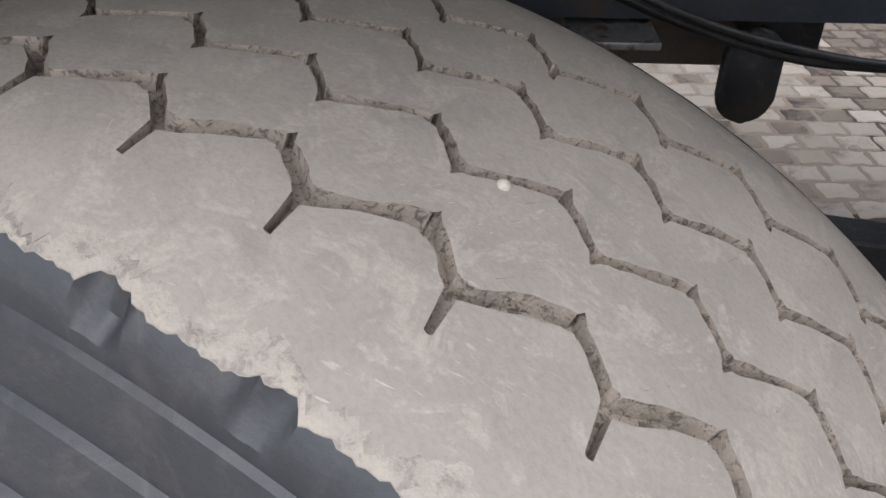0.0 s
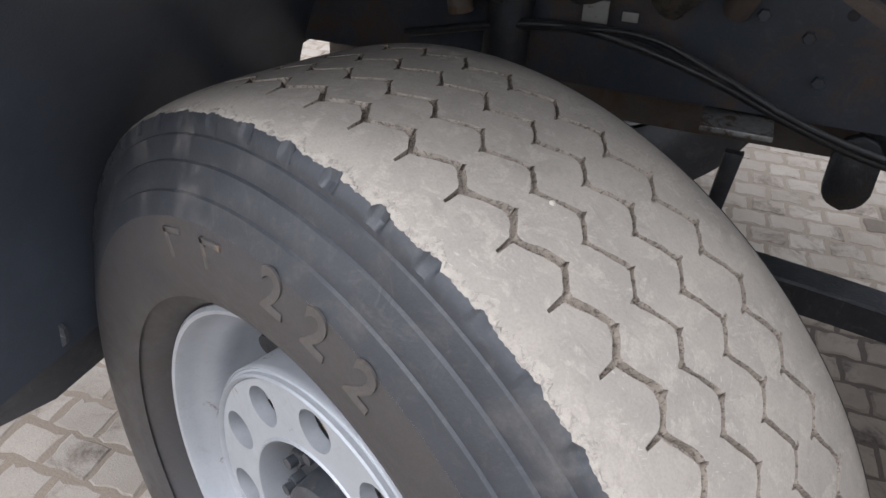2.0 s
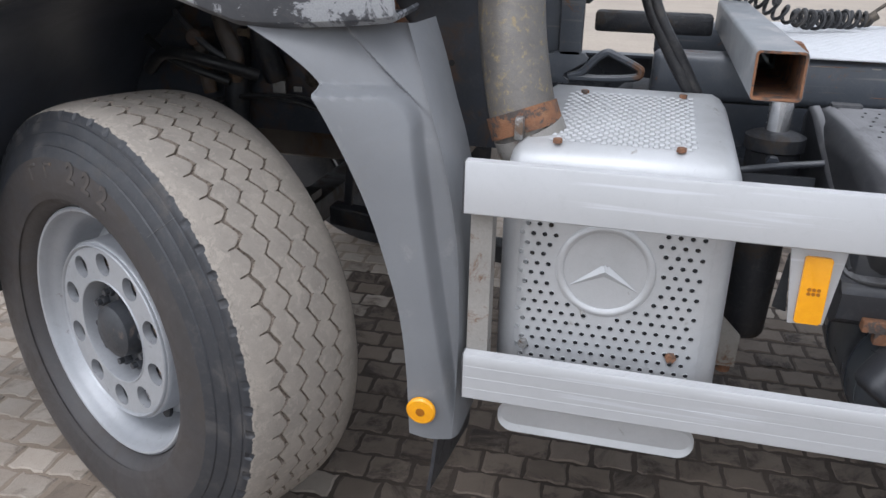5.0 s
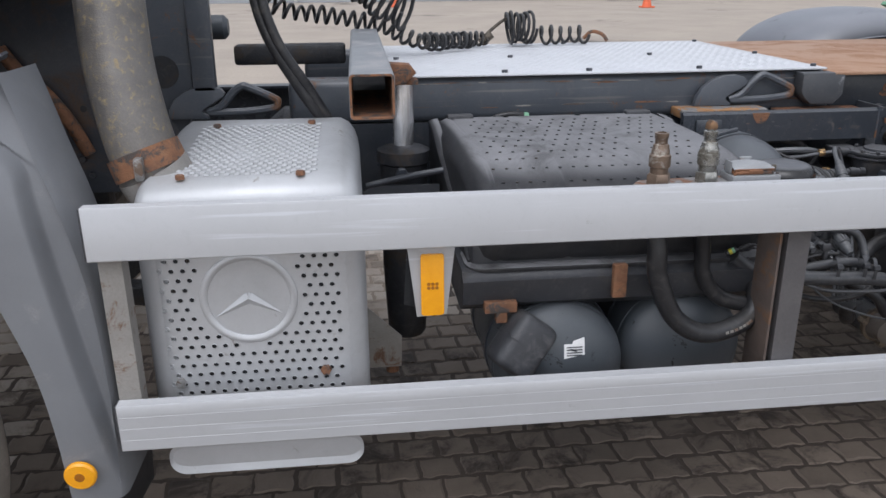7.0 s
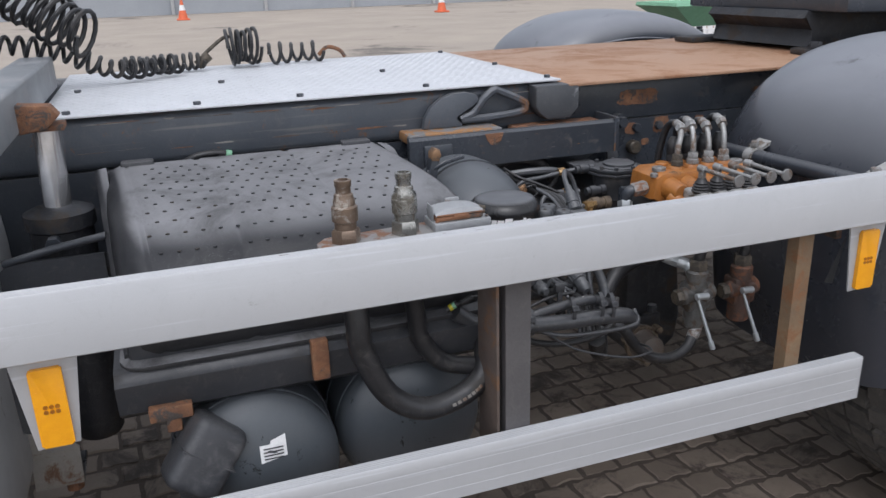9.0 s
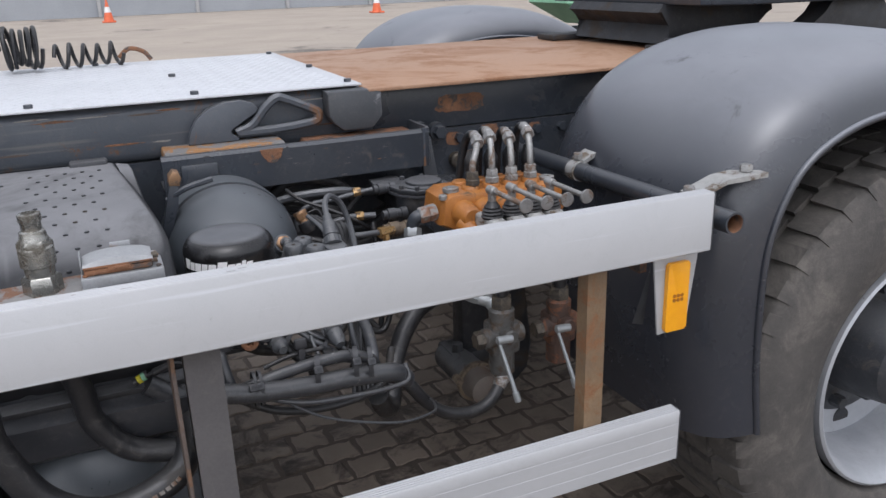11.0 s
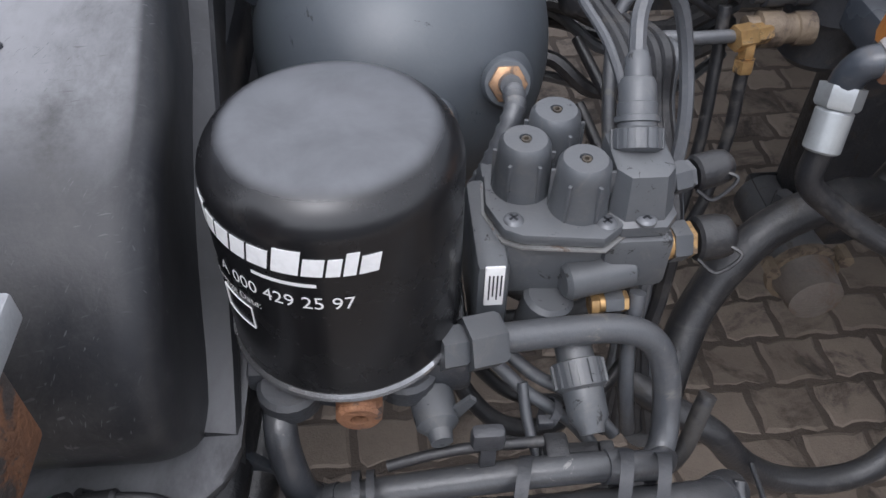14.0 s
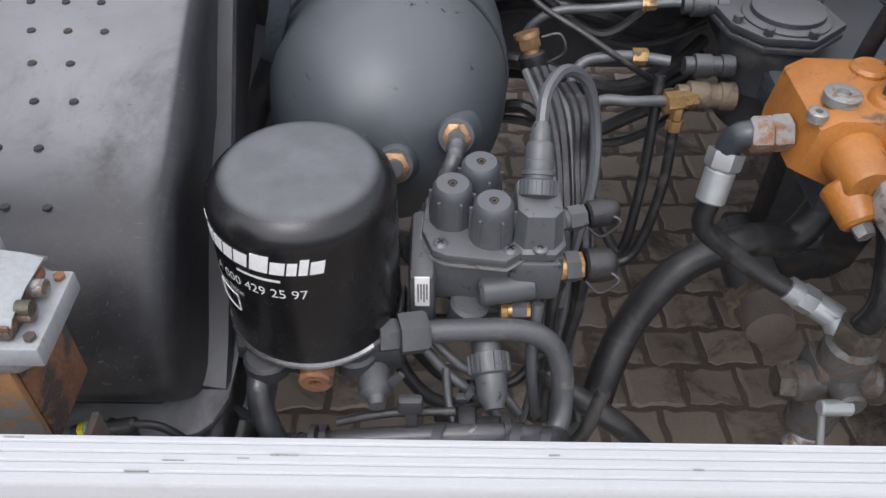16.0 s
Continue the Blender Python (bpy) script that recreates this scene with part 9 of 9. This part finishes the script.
# ---- coupling plate over the rear axle ----
def fifth_wheel():
    t = thing("fifth_wheel_coupling", (3.9, 1.4, 1.18), "dark greasy trailer coupling plate on brackets above the frame", "trailer coupling")
    bm = bmesh.new()
    out = [(3.50, 1.0), (3.62, 0.93), (4.0, 0.90), (4.42, 0.95), (4.46, 1.2), (4.12, 1.37), (4.12, 1.43), (4.46, 1.6), (4.42, 1.85), (4.0, 1.90), (3.62, 1.87), (3.50, 1.8)]
    prism(bm, out, lambda a, b, d: Vector((a, b, 1.312 + d)), 0.075, 0.008)
    part("top_plate", bm, M_CHASSIS, t)
    for y in (0.97, 1.75):
        bm = bmesh.new()
        prism(bm, [(3.80, 1.18), (4.30, 1.18), (4.20, 1.315), (3.98, 1.315), (3.96, 1.27)], xz(y), 0.08, 0.006)
        part("bearing_bracket", bm, M_DARKCAST, t)
    bm = bmesh.new()
    prism(bm, [(3.50, 1.196), (3.53, 1.25), (3.47, 1.29), (3.49, 1.315), (3.92, 1.315), (3.93, 1.28), (3.86, 1.25), (3.89, 1.196)], xz(1.15), 0.5, 0.01)
    part("saddle", bm, M_DARK, t, "greasy black saddle")
    for y in (1.02, 1.66):
        bm = bmesh.new()
        box(bm, (3.42, y, 1.181), (3.95, y + 0.12, 1.20), 0.004)
        part("cross_strip", bm, M_DARK, t)
    for x in (3.46, 3.60, 3.74, 3.88):
        bm = bmesh.new()
        nut(bm, (x, 1.07, 1.2005), (x, 1.07, 1.222), 0.020)
        part("strip_bolt", bm, M_DARK, t)
    bm = bmesh.new()
    box(bm, (3.82, 0.92, 1.181), (4.4, 1.88, 1.195), 0.003)
    part("mounting_plate", bm, M_DARK, t)
    bm = bmesh.new()
    prism(bm, [(3.55, 1.03), (3.70, 1.00), (3.80, 1.04), (3.78, 1.12), (3.66, 1.10), (3.58, 1.11)], lambda a, b, d: Vector((a, b, 1.1795 + d)), 0.006, 0.001)
    part("shim", bm, M_LIDGREY, t, "bare grey shim")
    for k, y in enumerate((0.96, 1.0)):
        bm = bmesh.new()
        lathe(bm, (3.66 + 0.05 * k, 0.925, 1.343), (3.66 + 0.05 * k, 0.5, 1.343), [(0, 0.010), (0.018, 0.010), (0.022, 0.007), (0.022, 0.004), (0.030, 0.0035), (0.030, 0)], 14)
        part("grease_nipple", bm, (M_ZINCNEW, M_WHITE)[k], t)
    return t


fifth_wheel()


# ---- spiral hoses ----
def coil(pts, r_coil, turns, r, label, m=None):
    line = smooth_line(pts, 16)
    n = int(turns * 14)
    ln = [0.0]
    for a, b in zip(line, line[1:]):
        ln.append(ln[-1] + (b - a).length)
    out = []
    for k in range(n + 1):
        s = ln[-1] * k / n
        i = max(j for j in range(len(ln)) if ln[j] <= s + 1e-9)
        i = min(i, len(line) - 2)
        f = (s - ln[i]) / max(1e-9, ln[i + 1] - ln[i])
        p = line[i].lerp(line[i + 1], f)
        d = (line[i + 1] - line[i]).normalized()
        side = d.cross(Vector((0, 0, 1))).normalized()
        up = side.cross(d)
        an = 2 * math.pi * turns * k / n
        rr = r_coil * (1 + 0.12 * math.sin(k * 0.11))
        out.append(p + rr * (math.cos(an) * side + math.sin(an) * up))
    bm = bmesh.new()
    sweep(bm, out, r, 7)
    return solo("spiral_hose", bm, m or M_HOSE, label, "spiral hose", group="spiral hoses")


coil([(0.70, 1.50, 1.44), (0.86, 1.48, 1.345), (1.00, 1.47, 1.325), (1.18, 1.47, 1.290), (1.32, 1.50, 1.232), (1.50, 1.62, 1.226)], 0.024, 26, 0.0062, "black spiral air hose drooping onto the deck plate")
coil([(1.02, 1.55, 1.50), (1.10, 1.50, 1.44), (1.20, 1.45, 1.37), (1.27, 1.42, 1.335)], 0.060, 13, 0.0068, "wide black spiral cable hanging over the steel beam")
coil([(1.34, 1.66, 1.224), (1.45, 1.70, 1.222), (1.58, 1.73, 1.220)], 0.022, 11, 0.006, "black spiral air hose lying on the deck plate")
coil([(1.66, 1.75, 1.255), (1.70, 1.75, 1.258), (1.76, 1.76, 1.255)], 0.052, 6, 0.006, "black spiral hose bunched on the deck plate")
coil([(1.79, 1.77, 1.226), (1.88, 1.78, 1.226), (1.98, 1.79, 1.226)], 0.030, 5, 0.006, "stretched black spiral hose on the deck plate")
bm = bmesh.new()
hose(bm, [(1.57, 1.73, 1.225), (1.60, 1.74, 1.25), (1.65, 1.75, 1.285), (1.68, 1.75, 1.29)], 0.006, 8)
cyl(bm, (1.56, 1.73, 1.205), (1.60, 1.735, 1.235), 0.016, seg=14)
solo("hose_coupling", bm, M_BRASSDIRTY, "dirty hose coupling on the deck plate", "hose coupling")
bm = bmesh.new()
hose(bm, [(1.97, 1.79, 1.21), (2.0, 1.785, 1.235), (2.04, 1.78, 1.225), (2.06, 1.775, 1.20)], 0.007, 8)
solo("hose_tail", bm, M_RUST, "reddish hose tail on the deck plate", "hose")


# ---- inside the front wheel arch ----
def axle():
    t = thing("front_axle", (-0.25, 1.3, 0.4), "grimy dark front axle beam with leaf spring and steering rods", "front axle")
    bm = bmesh.new()
    box(bm, (-0.31, 0.50, 0.46), (-0.19, 2.3, 0.56), 0.02)
    cyl(bm, (-0.25, 0.42, 0.565), (-0.25, 0.56, 0.53), 0.12, seg=24)
    part("beam", bm, M_DARK, t)
    bm = bmesh.new()
    line = smooth_line([(-1.0, 0.90, 0.80), (-0.6, 0.90, 0.72), (-0.25, 0.90, 0.70), (-0.05, 0.90, 0.70)], 5)
    loft(bm, [[p + Vector((0, a, b)) for a, b in ((-0.04, -0.012), (0.04, -0.012), (0.04, 0.012), (-0.04, 0.012))] for p in line], closed=True, cap=True)
    part("spring_leaf", bm, M_DARK, t)
    bm = bmesh.new()
    cyl(bm, (-0.30, 0.86, 0.60), (-0.275, 0.90, 1.25), 0.038, seg=18)
    part("damper", bm, M_DARK, t)
    bm = bmesh.new()
    hose(bm, [(-0.455, 0.86, 0.954), (-0.253, 0.86, 0.998), (-0.125, 0.86, 0.999), (0.043, 0.86, 0.957), (0.169, 0.86, 0.909), (0.29, 0.86, 0.873), (0.40, 0.86, 0.86), (0.62, 0.88, 0.85)], 0.0075)
    part("brake_hose", bm, M_HOSE, t)
    bm = bmesh.new()
    hose(bm, [(-0.30, 0.87, 0.985), (-0.08, 0.845, 1.012), (0.05, 0.845, 0.972), (0.16, 0.845, 0.925), (0.27, 0.85, 0.89), (0.42, 0.85, 0.865), (0.62, 0.87, 0.86)], 0.0055)
    part("brake_hose", bm, M_HOSE, t)
    return t


axle()


def engine():
    t = thing("engine_underside", (-0.2, 1.4, 0.6), "grimy brown-black engine parts inside the wheel arch", "engine")
    bm = bmesh.new()
    box(bm, (-0.75, 1.1, 0.75), (0.35, 1.75, 1.38), 0.04)
    part("block", bm, M_ENGINE, t)
    bm = bmesh.new()
    prism(bm, [(-0.9, 1.42), (0.40, 1.42), (0.46, 1.30), (0.60, 1.06), (0.62, 0.888), (0.3, 0.888), (-0.9, 0.888)], xz(0.928), 0.014, 0.003)
    part("inner_panel", bm, M_INNER, t)
    for pts, r, m in (([(-0.16, 0.90, 1.05), (-0.18, 0.86, 1.18), (-0.12, 0.88, 1.32), (-0.02, 0.9, 1.4)], 0.035, M_DARK),
                      ([(-0.04, 0.90, 1.05), (0.0, 0.86, 1.12), (-0.02, 0.88, 1.25), (0.0, 0.9, 1.4)], 0.03, M_BRASSDIRTY),
                      ([(-0.55, 0.85, 1.06), (-0.45, 0.80, 1.12), (-0.3, 0.80, 1.10), (-0.2, 0.86, 1.06)], 0.018, M_HOSE),
                      ([(-0.6, 0.88, 1.18), (-0.45, 0.82, 1.10), (-0.28, 0.84, 1.04)], 0.012, M_HOSE),
                      ([(-0.5, 0.9, 1.25), (-0.36, 0.84, 1.15), (-0.25, 0.86, 1.08)], 0.01, M_GREYHOSE),
                      ([(-0.01, 0.90, 1.26), (0.04, 0.875, 1.17), (0.07, 0.875, 1.10), (0.06, 0.91, 1.05)], 0.022, M_RUSTBROWN)):
        bm = bmesh.new()
        hose(bm, pts, r, 12)
        part("hose", bm, m, t)
    bm = bmesh.new()
    cyl(bm, (-0.388, 0.925, 1.160), (-0.388, 0.835, 1.160), 0.026, seg=20, bevel=0.006)
    part("rusty_bushing", bm, M_RUSTBROWN, t, "rusty bushing")
    bm = bmesh.new()
    cyl(bm, (-0.388, 0.87, 1.145), (-0.362, 0.87, 1.00), 0.021, seg=16)
    part("bushing_arm", bm, M_ENGINE, t)
    bm = bmesh.new()
    sweep(bm, smooth_line([(-0.33, 0.89, 1.22), (-0.30, 0.865, 1.185), (-0.272, 0.86, 1.12), (-0.275, 0.87, 1.04)], 8), lambda f: 0.020 + 0.008 * math.sin(f * 3), 12)
    part("casting_arm", bm, M_ENGINE, t, "brown oily casting")
    bm = bmesh.new()
    lathe(bm, (-0.255, 0.865, 1.180), (-0.10, 0.862, 1.176), [(0, 0.011), (0.03, 0.011), (0.032, 0.017), (0.10, 0.017), (0.104, 0.012), (0.13, 0.012)], 18)
    part("rusty_rod", bm, M_TAN, t, "rusty rod end")
    bm = bmesh.new()
    cyl(bm, (-0.17, 0.93, 1.24), (-0.17, 0.88, 1.24), 0.05, seg=20, bevel=0.01)
    part("bushing", bm, M_BRASSDIRTY, t)
    bm = bmesh.new()
    cyl(bm, (-0.05, 0.86, 1.315), (0.12, 0.86, 1.30), 0.022, seg=14, bevel=0.006)
    part("rusty_sleeve", bm, M_RUST, t)
    # holes drawn as dark discs; the shade is in their colour
    for x, z in ((0.02, 1.10), (0.22, 1.06), (0.30, 1.10), (-0.22, 1.12), (0.36, 1.12), (-0.40, 1.13)):
        bm = bmesh.new()
        cyl(bm, (x, 0.9285, z), (x, 0.9265, z), 0.009, seg=14)
        part("panel_hole", bm, M_DARK, t)
    bm = bmesh.new()
    hose(bm, [(0.18, 0.915, 1.28), (0.22, 0.91, 1.22), (0.28, 0.91, 1.16), (0.33, 0.91, 1.08), (0.36, 0.92, 1.0)], 0.018, 10)
    part("rusty_pipe", bm, M_RUST, t, "rusty pipe")
    bm = bmesh.new()
    loft(bm, [[Vector((x + a * 0.5, y, z + a)) for a, y in ((0.0, 0.80), (0.016, 0.80), (0.018, 0.84), (0.002, 0.84))] for x, z in ((0.150, 1.128), (0.20, 1.100), (0.26, 1.068), (0.325, 1.028))], closed=True, cap=True)
    part("rusty_seam", bm, M_RUSTBROWN, t, "rusty folded seam")
    for x, z in ((0.10, 1.045), (0.17, 1.02), (0.34, 0.985), (0.36, 0.94), (0.20, 0.955)):
        bm = bmesh.new()
        nut(bm, (x, 0.929, z), (x, 0.918, z), 0.010)
        part("panel_bolt", bm, M_INNER, t)
    bm = bmesh.new()
    box(bm, (-0.165, 0.878, 1.01), (-0.125, 0.884, 1.045), 0.001)
    part("pale_tag", bm, M_POST, t, "small pale tag")
    bm = bmesh.new()
    box(bm, (-0.105, 0.89, 1.015), (-0.08, 0.895, 1.03), 0.001)
    part("pale_tag", bm, M_POST, t)
    bm = bmesh.new()
    box(bm, (0.045, 0.86, 0.872), (0.155, 0.95, 0.882), 0.002)
    part("bracket_plate", bm, M_ZINC, t, "bare metal bracket plate")
    bm = bmesh.new()
    prism(bm, rounded(0.252, 0.752, 0.325, 0.88, 0.034), xz(0.925), 0.018, 0.005)
    part("rubber_buffer", bm, M_DARK, t, "black rubber buffer")
    bm = bmesh.new()
    loft(bm, [[Vector((x, y, z + dz)) for y, dz in ((0.76, 0), (0.82, 0), (0.82, 0.052), (0.764, 0.052), (0.76, 0.048))] for x, z in ((0.05, 0.667), (0.3, 0.638), (0.5, 0.612), (0.8, 0.58))], closed=True, cap=True)
    part("lower_beam", bm, M_DARK, t)
    bm = bmesh.new()
    prism(bm, [(0.075, 0.70), (0.098, 0.70), (0.118, 0.87), (0.09, 0.87)], xz(0.80), 0.02, 0.004)
    part("strut", bm, M_DARK, t)
    return t


engine()


# gearbox guessed from dark masses, added to block light under the truck
def gearbox():
    t = thing("gearbox", (0.9, 1.4, 0.55), "grimy dark gearbox and drive shaft, added to shade the ground", "gearbox")
    bm = bmesh.new()
    lathe(bm, (0.80, 1.4, 0.80), (2.0, 1.4, 0.80), [(0, 0.20), (0.05, 0.24), (0.18, 0.23), (0.42, 0.19), (0.48, 0.14), (0.52, 0.09)], 20)
    part("housing", bm, M_DARK, t)
    for k in range(4):
        bm = bmesh.new()
        lathe(bm, (0.90 + 0.08 * k, 1.4, 0.80), (2.0, 1.4, 0.80), [(0, 0.17), (0, 0.248 - 0.008 * k), (0.014, 0.248 - 0.008 * k), (0.014, 0.17)], 20, cap=False)
        part("rib", bm, M_DARK, t)
    bm = bmesh.new()
    cyl(bm, (1.25, 1.4, 0.80), (3.4, 1.4, 0.58), 0.055, seg=18)
    part("drive_shaft", bm, M_DARK, t)
    return t


gearbox()


# ---- behind the truck ----
bm = bmesh.new()
for k in range(14):
    x0 = -26 + 4.1 * k
    box(bm, (x0 + 0.05, 38.0, GROUND), (x0 + 4.05, 38.06, 3.2), 0.0)
fence = thing("fence", (0, 38, GROUND), "grey sheet fence with posts along the far side of the yard", "fence", kind="structure", rot=None)
part("fence_panel", bm, M_FENCE, fence)
for k in range(15):
    bm = bmesh.new()
    box(bm, (-26.07 + 4.1 * k, 37.85, GROUND), (-25.93 + 4.1 * k, 37.99, 3.3), 0.01)
    part("fence_post", bm, M_SILVER, fence)


def cone(x, y):
    t = thing("traffic_cone", (x, y, GROUND), "orange traffic cone with a white band standing in the yard", "traffic cone", group="traffic cones")
    bm = bmesh.new()
    box(bm, (x - 0.24, y - 0.24, GROUND - 0.012), (x + 0.24, y + 0.24, GROUND + 0.05), 0.02)
    part("base", bm, M_CONE, t)
    bm = bmesh.new()
    lathe(bm, (x, y, GROUND + 0.05), (x, y, 3), [(0, 0.18), (0.3, 0.12)], 20)
    part("body", bm, M_CONE, t)
    bm = bmesh.new()
    lathe(bm, (x, y, GROUND + 0.55), (x, y, 3), [(0, 0.075), (0.25, 0.03)], 20)
    part("tip", bm, M_CONE, t)
    bm = bmesh.new()
    lathe(bm, (x, y, GROUND + 0.35), (x, y, 3), [(0, 0.121), (0.2, 0.077)], 20)
    part("band", bm, M_WHITE, t, "white band")
    return t


cone(2.85, 32.5)
cone(12.4, 29.5)


def skip():
    t = thing("green_trough", (4.8, 3.4, GROUND), "pale green plastic trough standing in the yard", "trough")
    bm = bmesh.new()
    top = [(4.47, 3.25), (5.0, 3.25), (5.0, 3.7), (4.47, 3.7)]
    low = [(4.68, 3.36), (4.90, 3.36), (4.90, 3.6), (4.68, 3.6)]
    loft(bm, [[Vector((a, b, 1.232)) for a, b in top], [Vector((a, b, 1.10)) for a, b in low]], closed=True)
    thicken(bm, 0.02)
    part("tub", bm, M_GREEN, t)
    for x, y in ((4.74, 3.36), (4.9, 3.36), (4.74, 3.58), (4.9, 3.58)):
        bm = bmesh.new()
        cyl(bm, (x, y, GROUND - 0.012), (x, y, 1.08), 0.02, seg=10)
        part("leg", bm, M_CHASSIS, t)
    return t


skip()


def slat_fence():
    t = thing("white_slat_fence", (10.5, 9.0, GROUND), "white slatted fence panel standing in the yard", "fence panel")
    for k in range(16):
        bm = bmesh.new()
        box(bm, (SLAT_X + 0.115 * k, 9.0, GROUND - 0.012), (SLAT_X + 0.075 + 0.115 * k, 9.02, 1.55), 0.004)
        part("slat", bm, M_WHITE, t)
    for z in (0.5, 1.3):
        bm = bmesh.new()
        box(bm, (SLAT_X - 0.05, 9.021, z), (SLAT_X + 1.85, 9.05, z + 0.08), 0.004)
        part("cross_bar", bm, M_WHITE, t)
    return t


SLAT_X = 8.47
slat_fence()


# ---- paving, last ----
def paver_mesh(seed):
    """One concrete block, 0.125 by 0.107 m, with slightly waved, chipped sides and worn edges."""
    rng = random.Random(seed)
    s, w, a = 0.0578, 0.0490, 0.0032
    top = [(-s, w), (-0.040, w - a), (-0.014, w + a * 0.6), (0.014, w + a), (0.040, w - a), (s, w)]
    ring = [(x, y - 2 * w) for x, y in top] + [(s + 0.002, -0.02), (s - 0.002, 0.02)] + top[::-1] + [(-s - 0.002, 0.02), (-s + 0.002, -0.02)]
    ring = [(x + rng.uniform(-0.0032, 0.0032), y + rng.uniform(-0.0032, 0.0032)) for x, y in ring]
    n = len(ring)
    inner = [(x * (1 - 0.006 / abs(s) * rng.uniform(0.6, 1.6)), y * (1 - 0.006 / abs(w) * rng.uniform(0.6, 1.6))) for x, y in ring]
    vs = [Vector((x, y, 0)) for x, y in inner] + [Vector((x, y, -0.0045)) for x, y in ring] + [Vector((x, y, -0.02)) for x, y in ring]
    faces = [tuple(range(n))] + [(k, k + n, (k + 1) % n + n, (k + 1) % n) for k in range(n)] + [(k + n, k + 2 * n, (k + 1) % n + 2 * n, (k + 1) % n + n) for k in range(n)]
    return vs, faces


KINDS = [paver_mesh(k) for k in range(8)]
paving = thing("pavement", (0, 0, GROUND - 0.03), "beige-grey waved concrete block paving with stains and sandy joints", "pavement", kind="structure", rot=Matrix.Rotation(radians(1.5), 4, "Z"), local=True)
bed = bmesh.new()
box(bed, (-5.4, -2.2, 0.004), (-0.30, 9.4, 0.0272))
box(bed, (-0.30, 1.9, 0.004), (1.30, 9.4, 0.0272))
part("joint_sand", bed, M_JOINT, paving)
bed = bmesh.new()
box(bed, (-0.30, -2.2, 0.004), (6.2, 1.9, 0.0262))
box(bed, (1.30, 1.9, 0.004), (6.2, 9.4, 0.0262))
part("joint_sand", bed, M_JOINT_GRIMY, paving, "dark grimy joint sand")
clean, grimy = [], []
for PV, PF in KINDS:
    me = bpy.data.meshes.new("paver")
    me.from_pydata([tuple(v) for v in PV], [], PF)
    me.materials.append(M_PAVER)
    clean.append(me)
    grimy.append(me.copy())
    grimy[-1].materials[0] = M_PAVER_GRIMY
rng = random.Random(21)
cells = []
for j in range(-20, 86):
    for i in range(-43, 50):
        cells.append((0.125 * i + (0.0625 if j % 2 else 0), 0.107 * j))
near = [c for c in cells if -1.75 < c[0] < -0.65 and -0.2 < c[1] < 1.6][:95] + [c for c in cells if 0.5 < c[0] < 3.2 and -0.2 < c[1] < 1.3][:204]
chosen = set(near)
fields = {False: ([], []), True: ([], [])}
for c in cells:
    tilt = (rng.uniform(-0.006, 0.006), rng.uniform(-0.006, 0.006), rng.uniform(-0.02, 0.02))
    m = Matrix.Translation((c[0] + rng.uniform(-0.001, 0.001), c[1] + rng.uniform(-0.001, 0.001), 0.03 + rng.uniform(-0.0025, 0.001))) @ Euler(tilt).to_matrix().to_4x4()
    # grimier towards the rear; pale blocks beyond the truck paint in daylight there
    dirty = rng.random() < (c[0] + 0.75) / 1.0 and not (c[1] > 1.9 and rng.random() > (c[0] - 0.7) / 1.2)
    verts, faces = fields[dirty]
    kind = rng.randrange(len(KINDS))
    PV, PF = KINDS[kind]
    if c in chosen:
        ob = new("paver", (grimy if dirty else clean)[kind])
        ob.parent = paving
        ob.matrix_local = m
    else:
        o = len(verts)
        verts += [tuple(m @ v) for v in PV]
        faces += [tuple(k + o for k in f) for f in PF]
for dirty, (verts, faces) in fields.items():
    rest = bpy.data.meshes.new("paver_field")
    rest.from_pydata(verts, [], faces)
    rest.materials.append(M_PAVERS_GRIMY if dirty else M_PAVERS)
    ob = new("paver_field", rest)
    ob.parent = paving
    tagged(ob, kind="stuff")
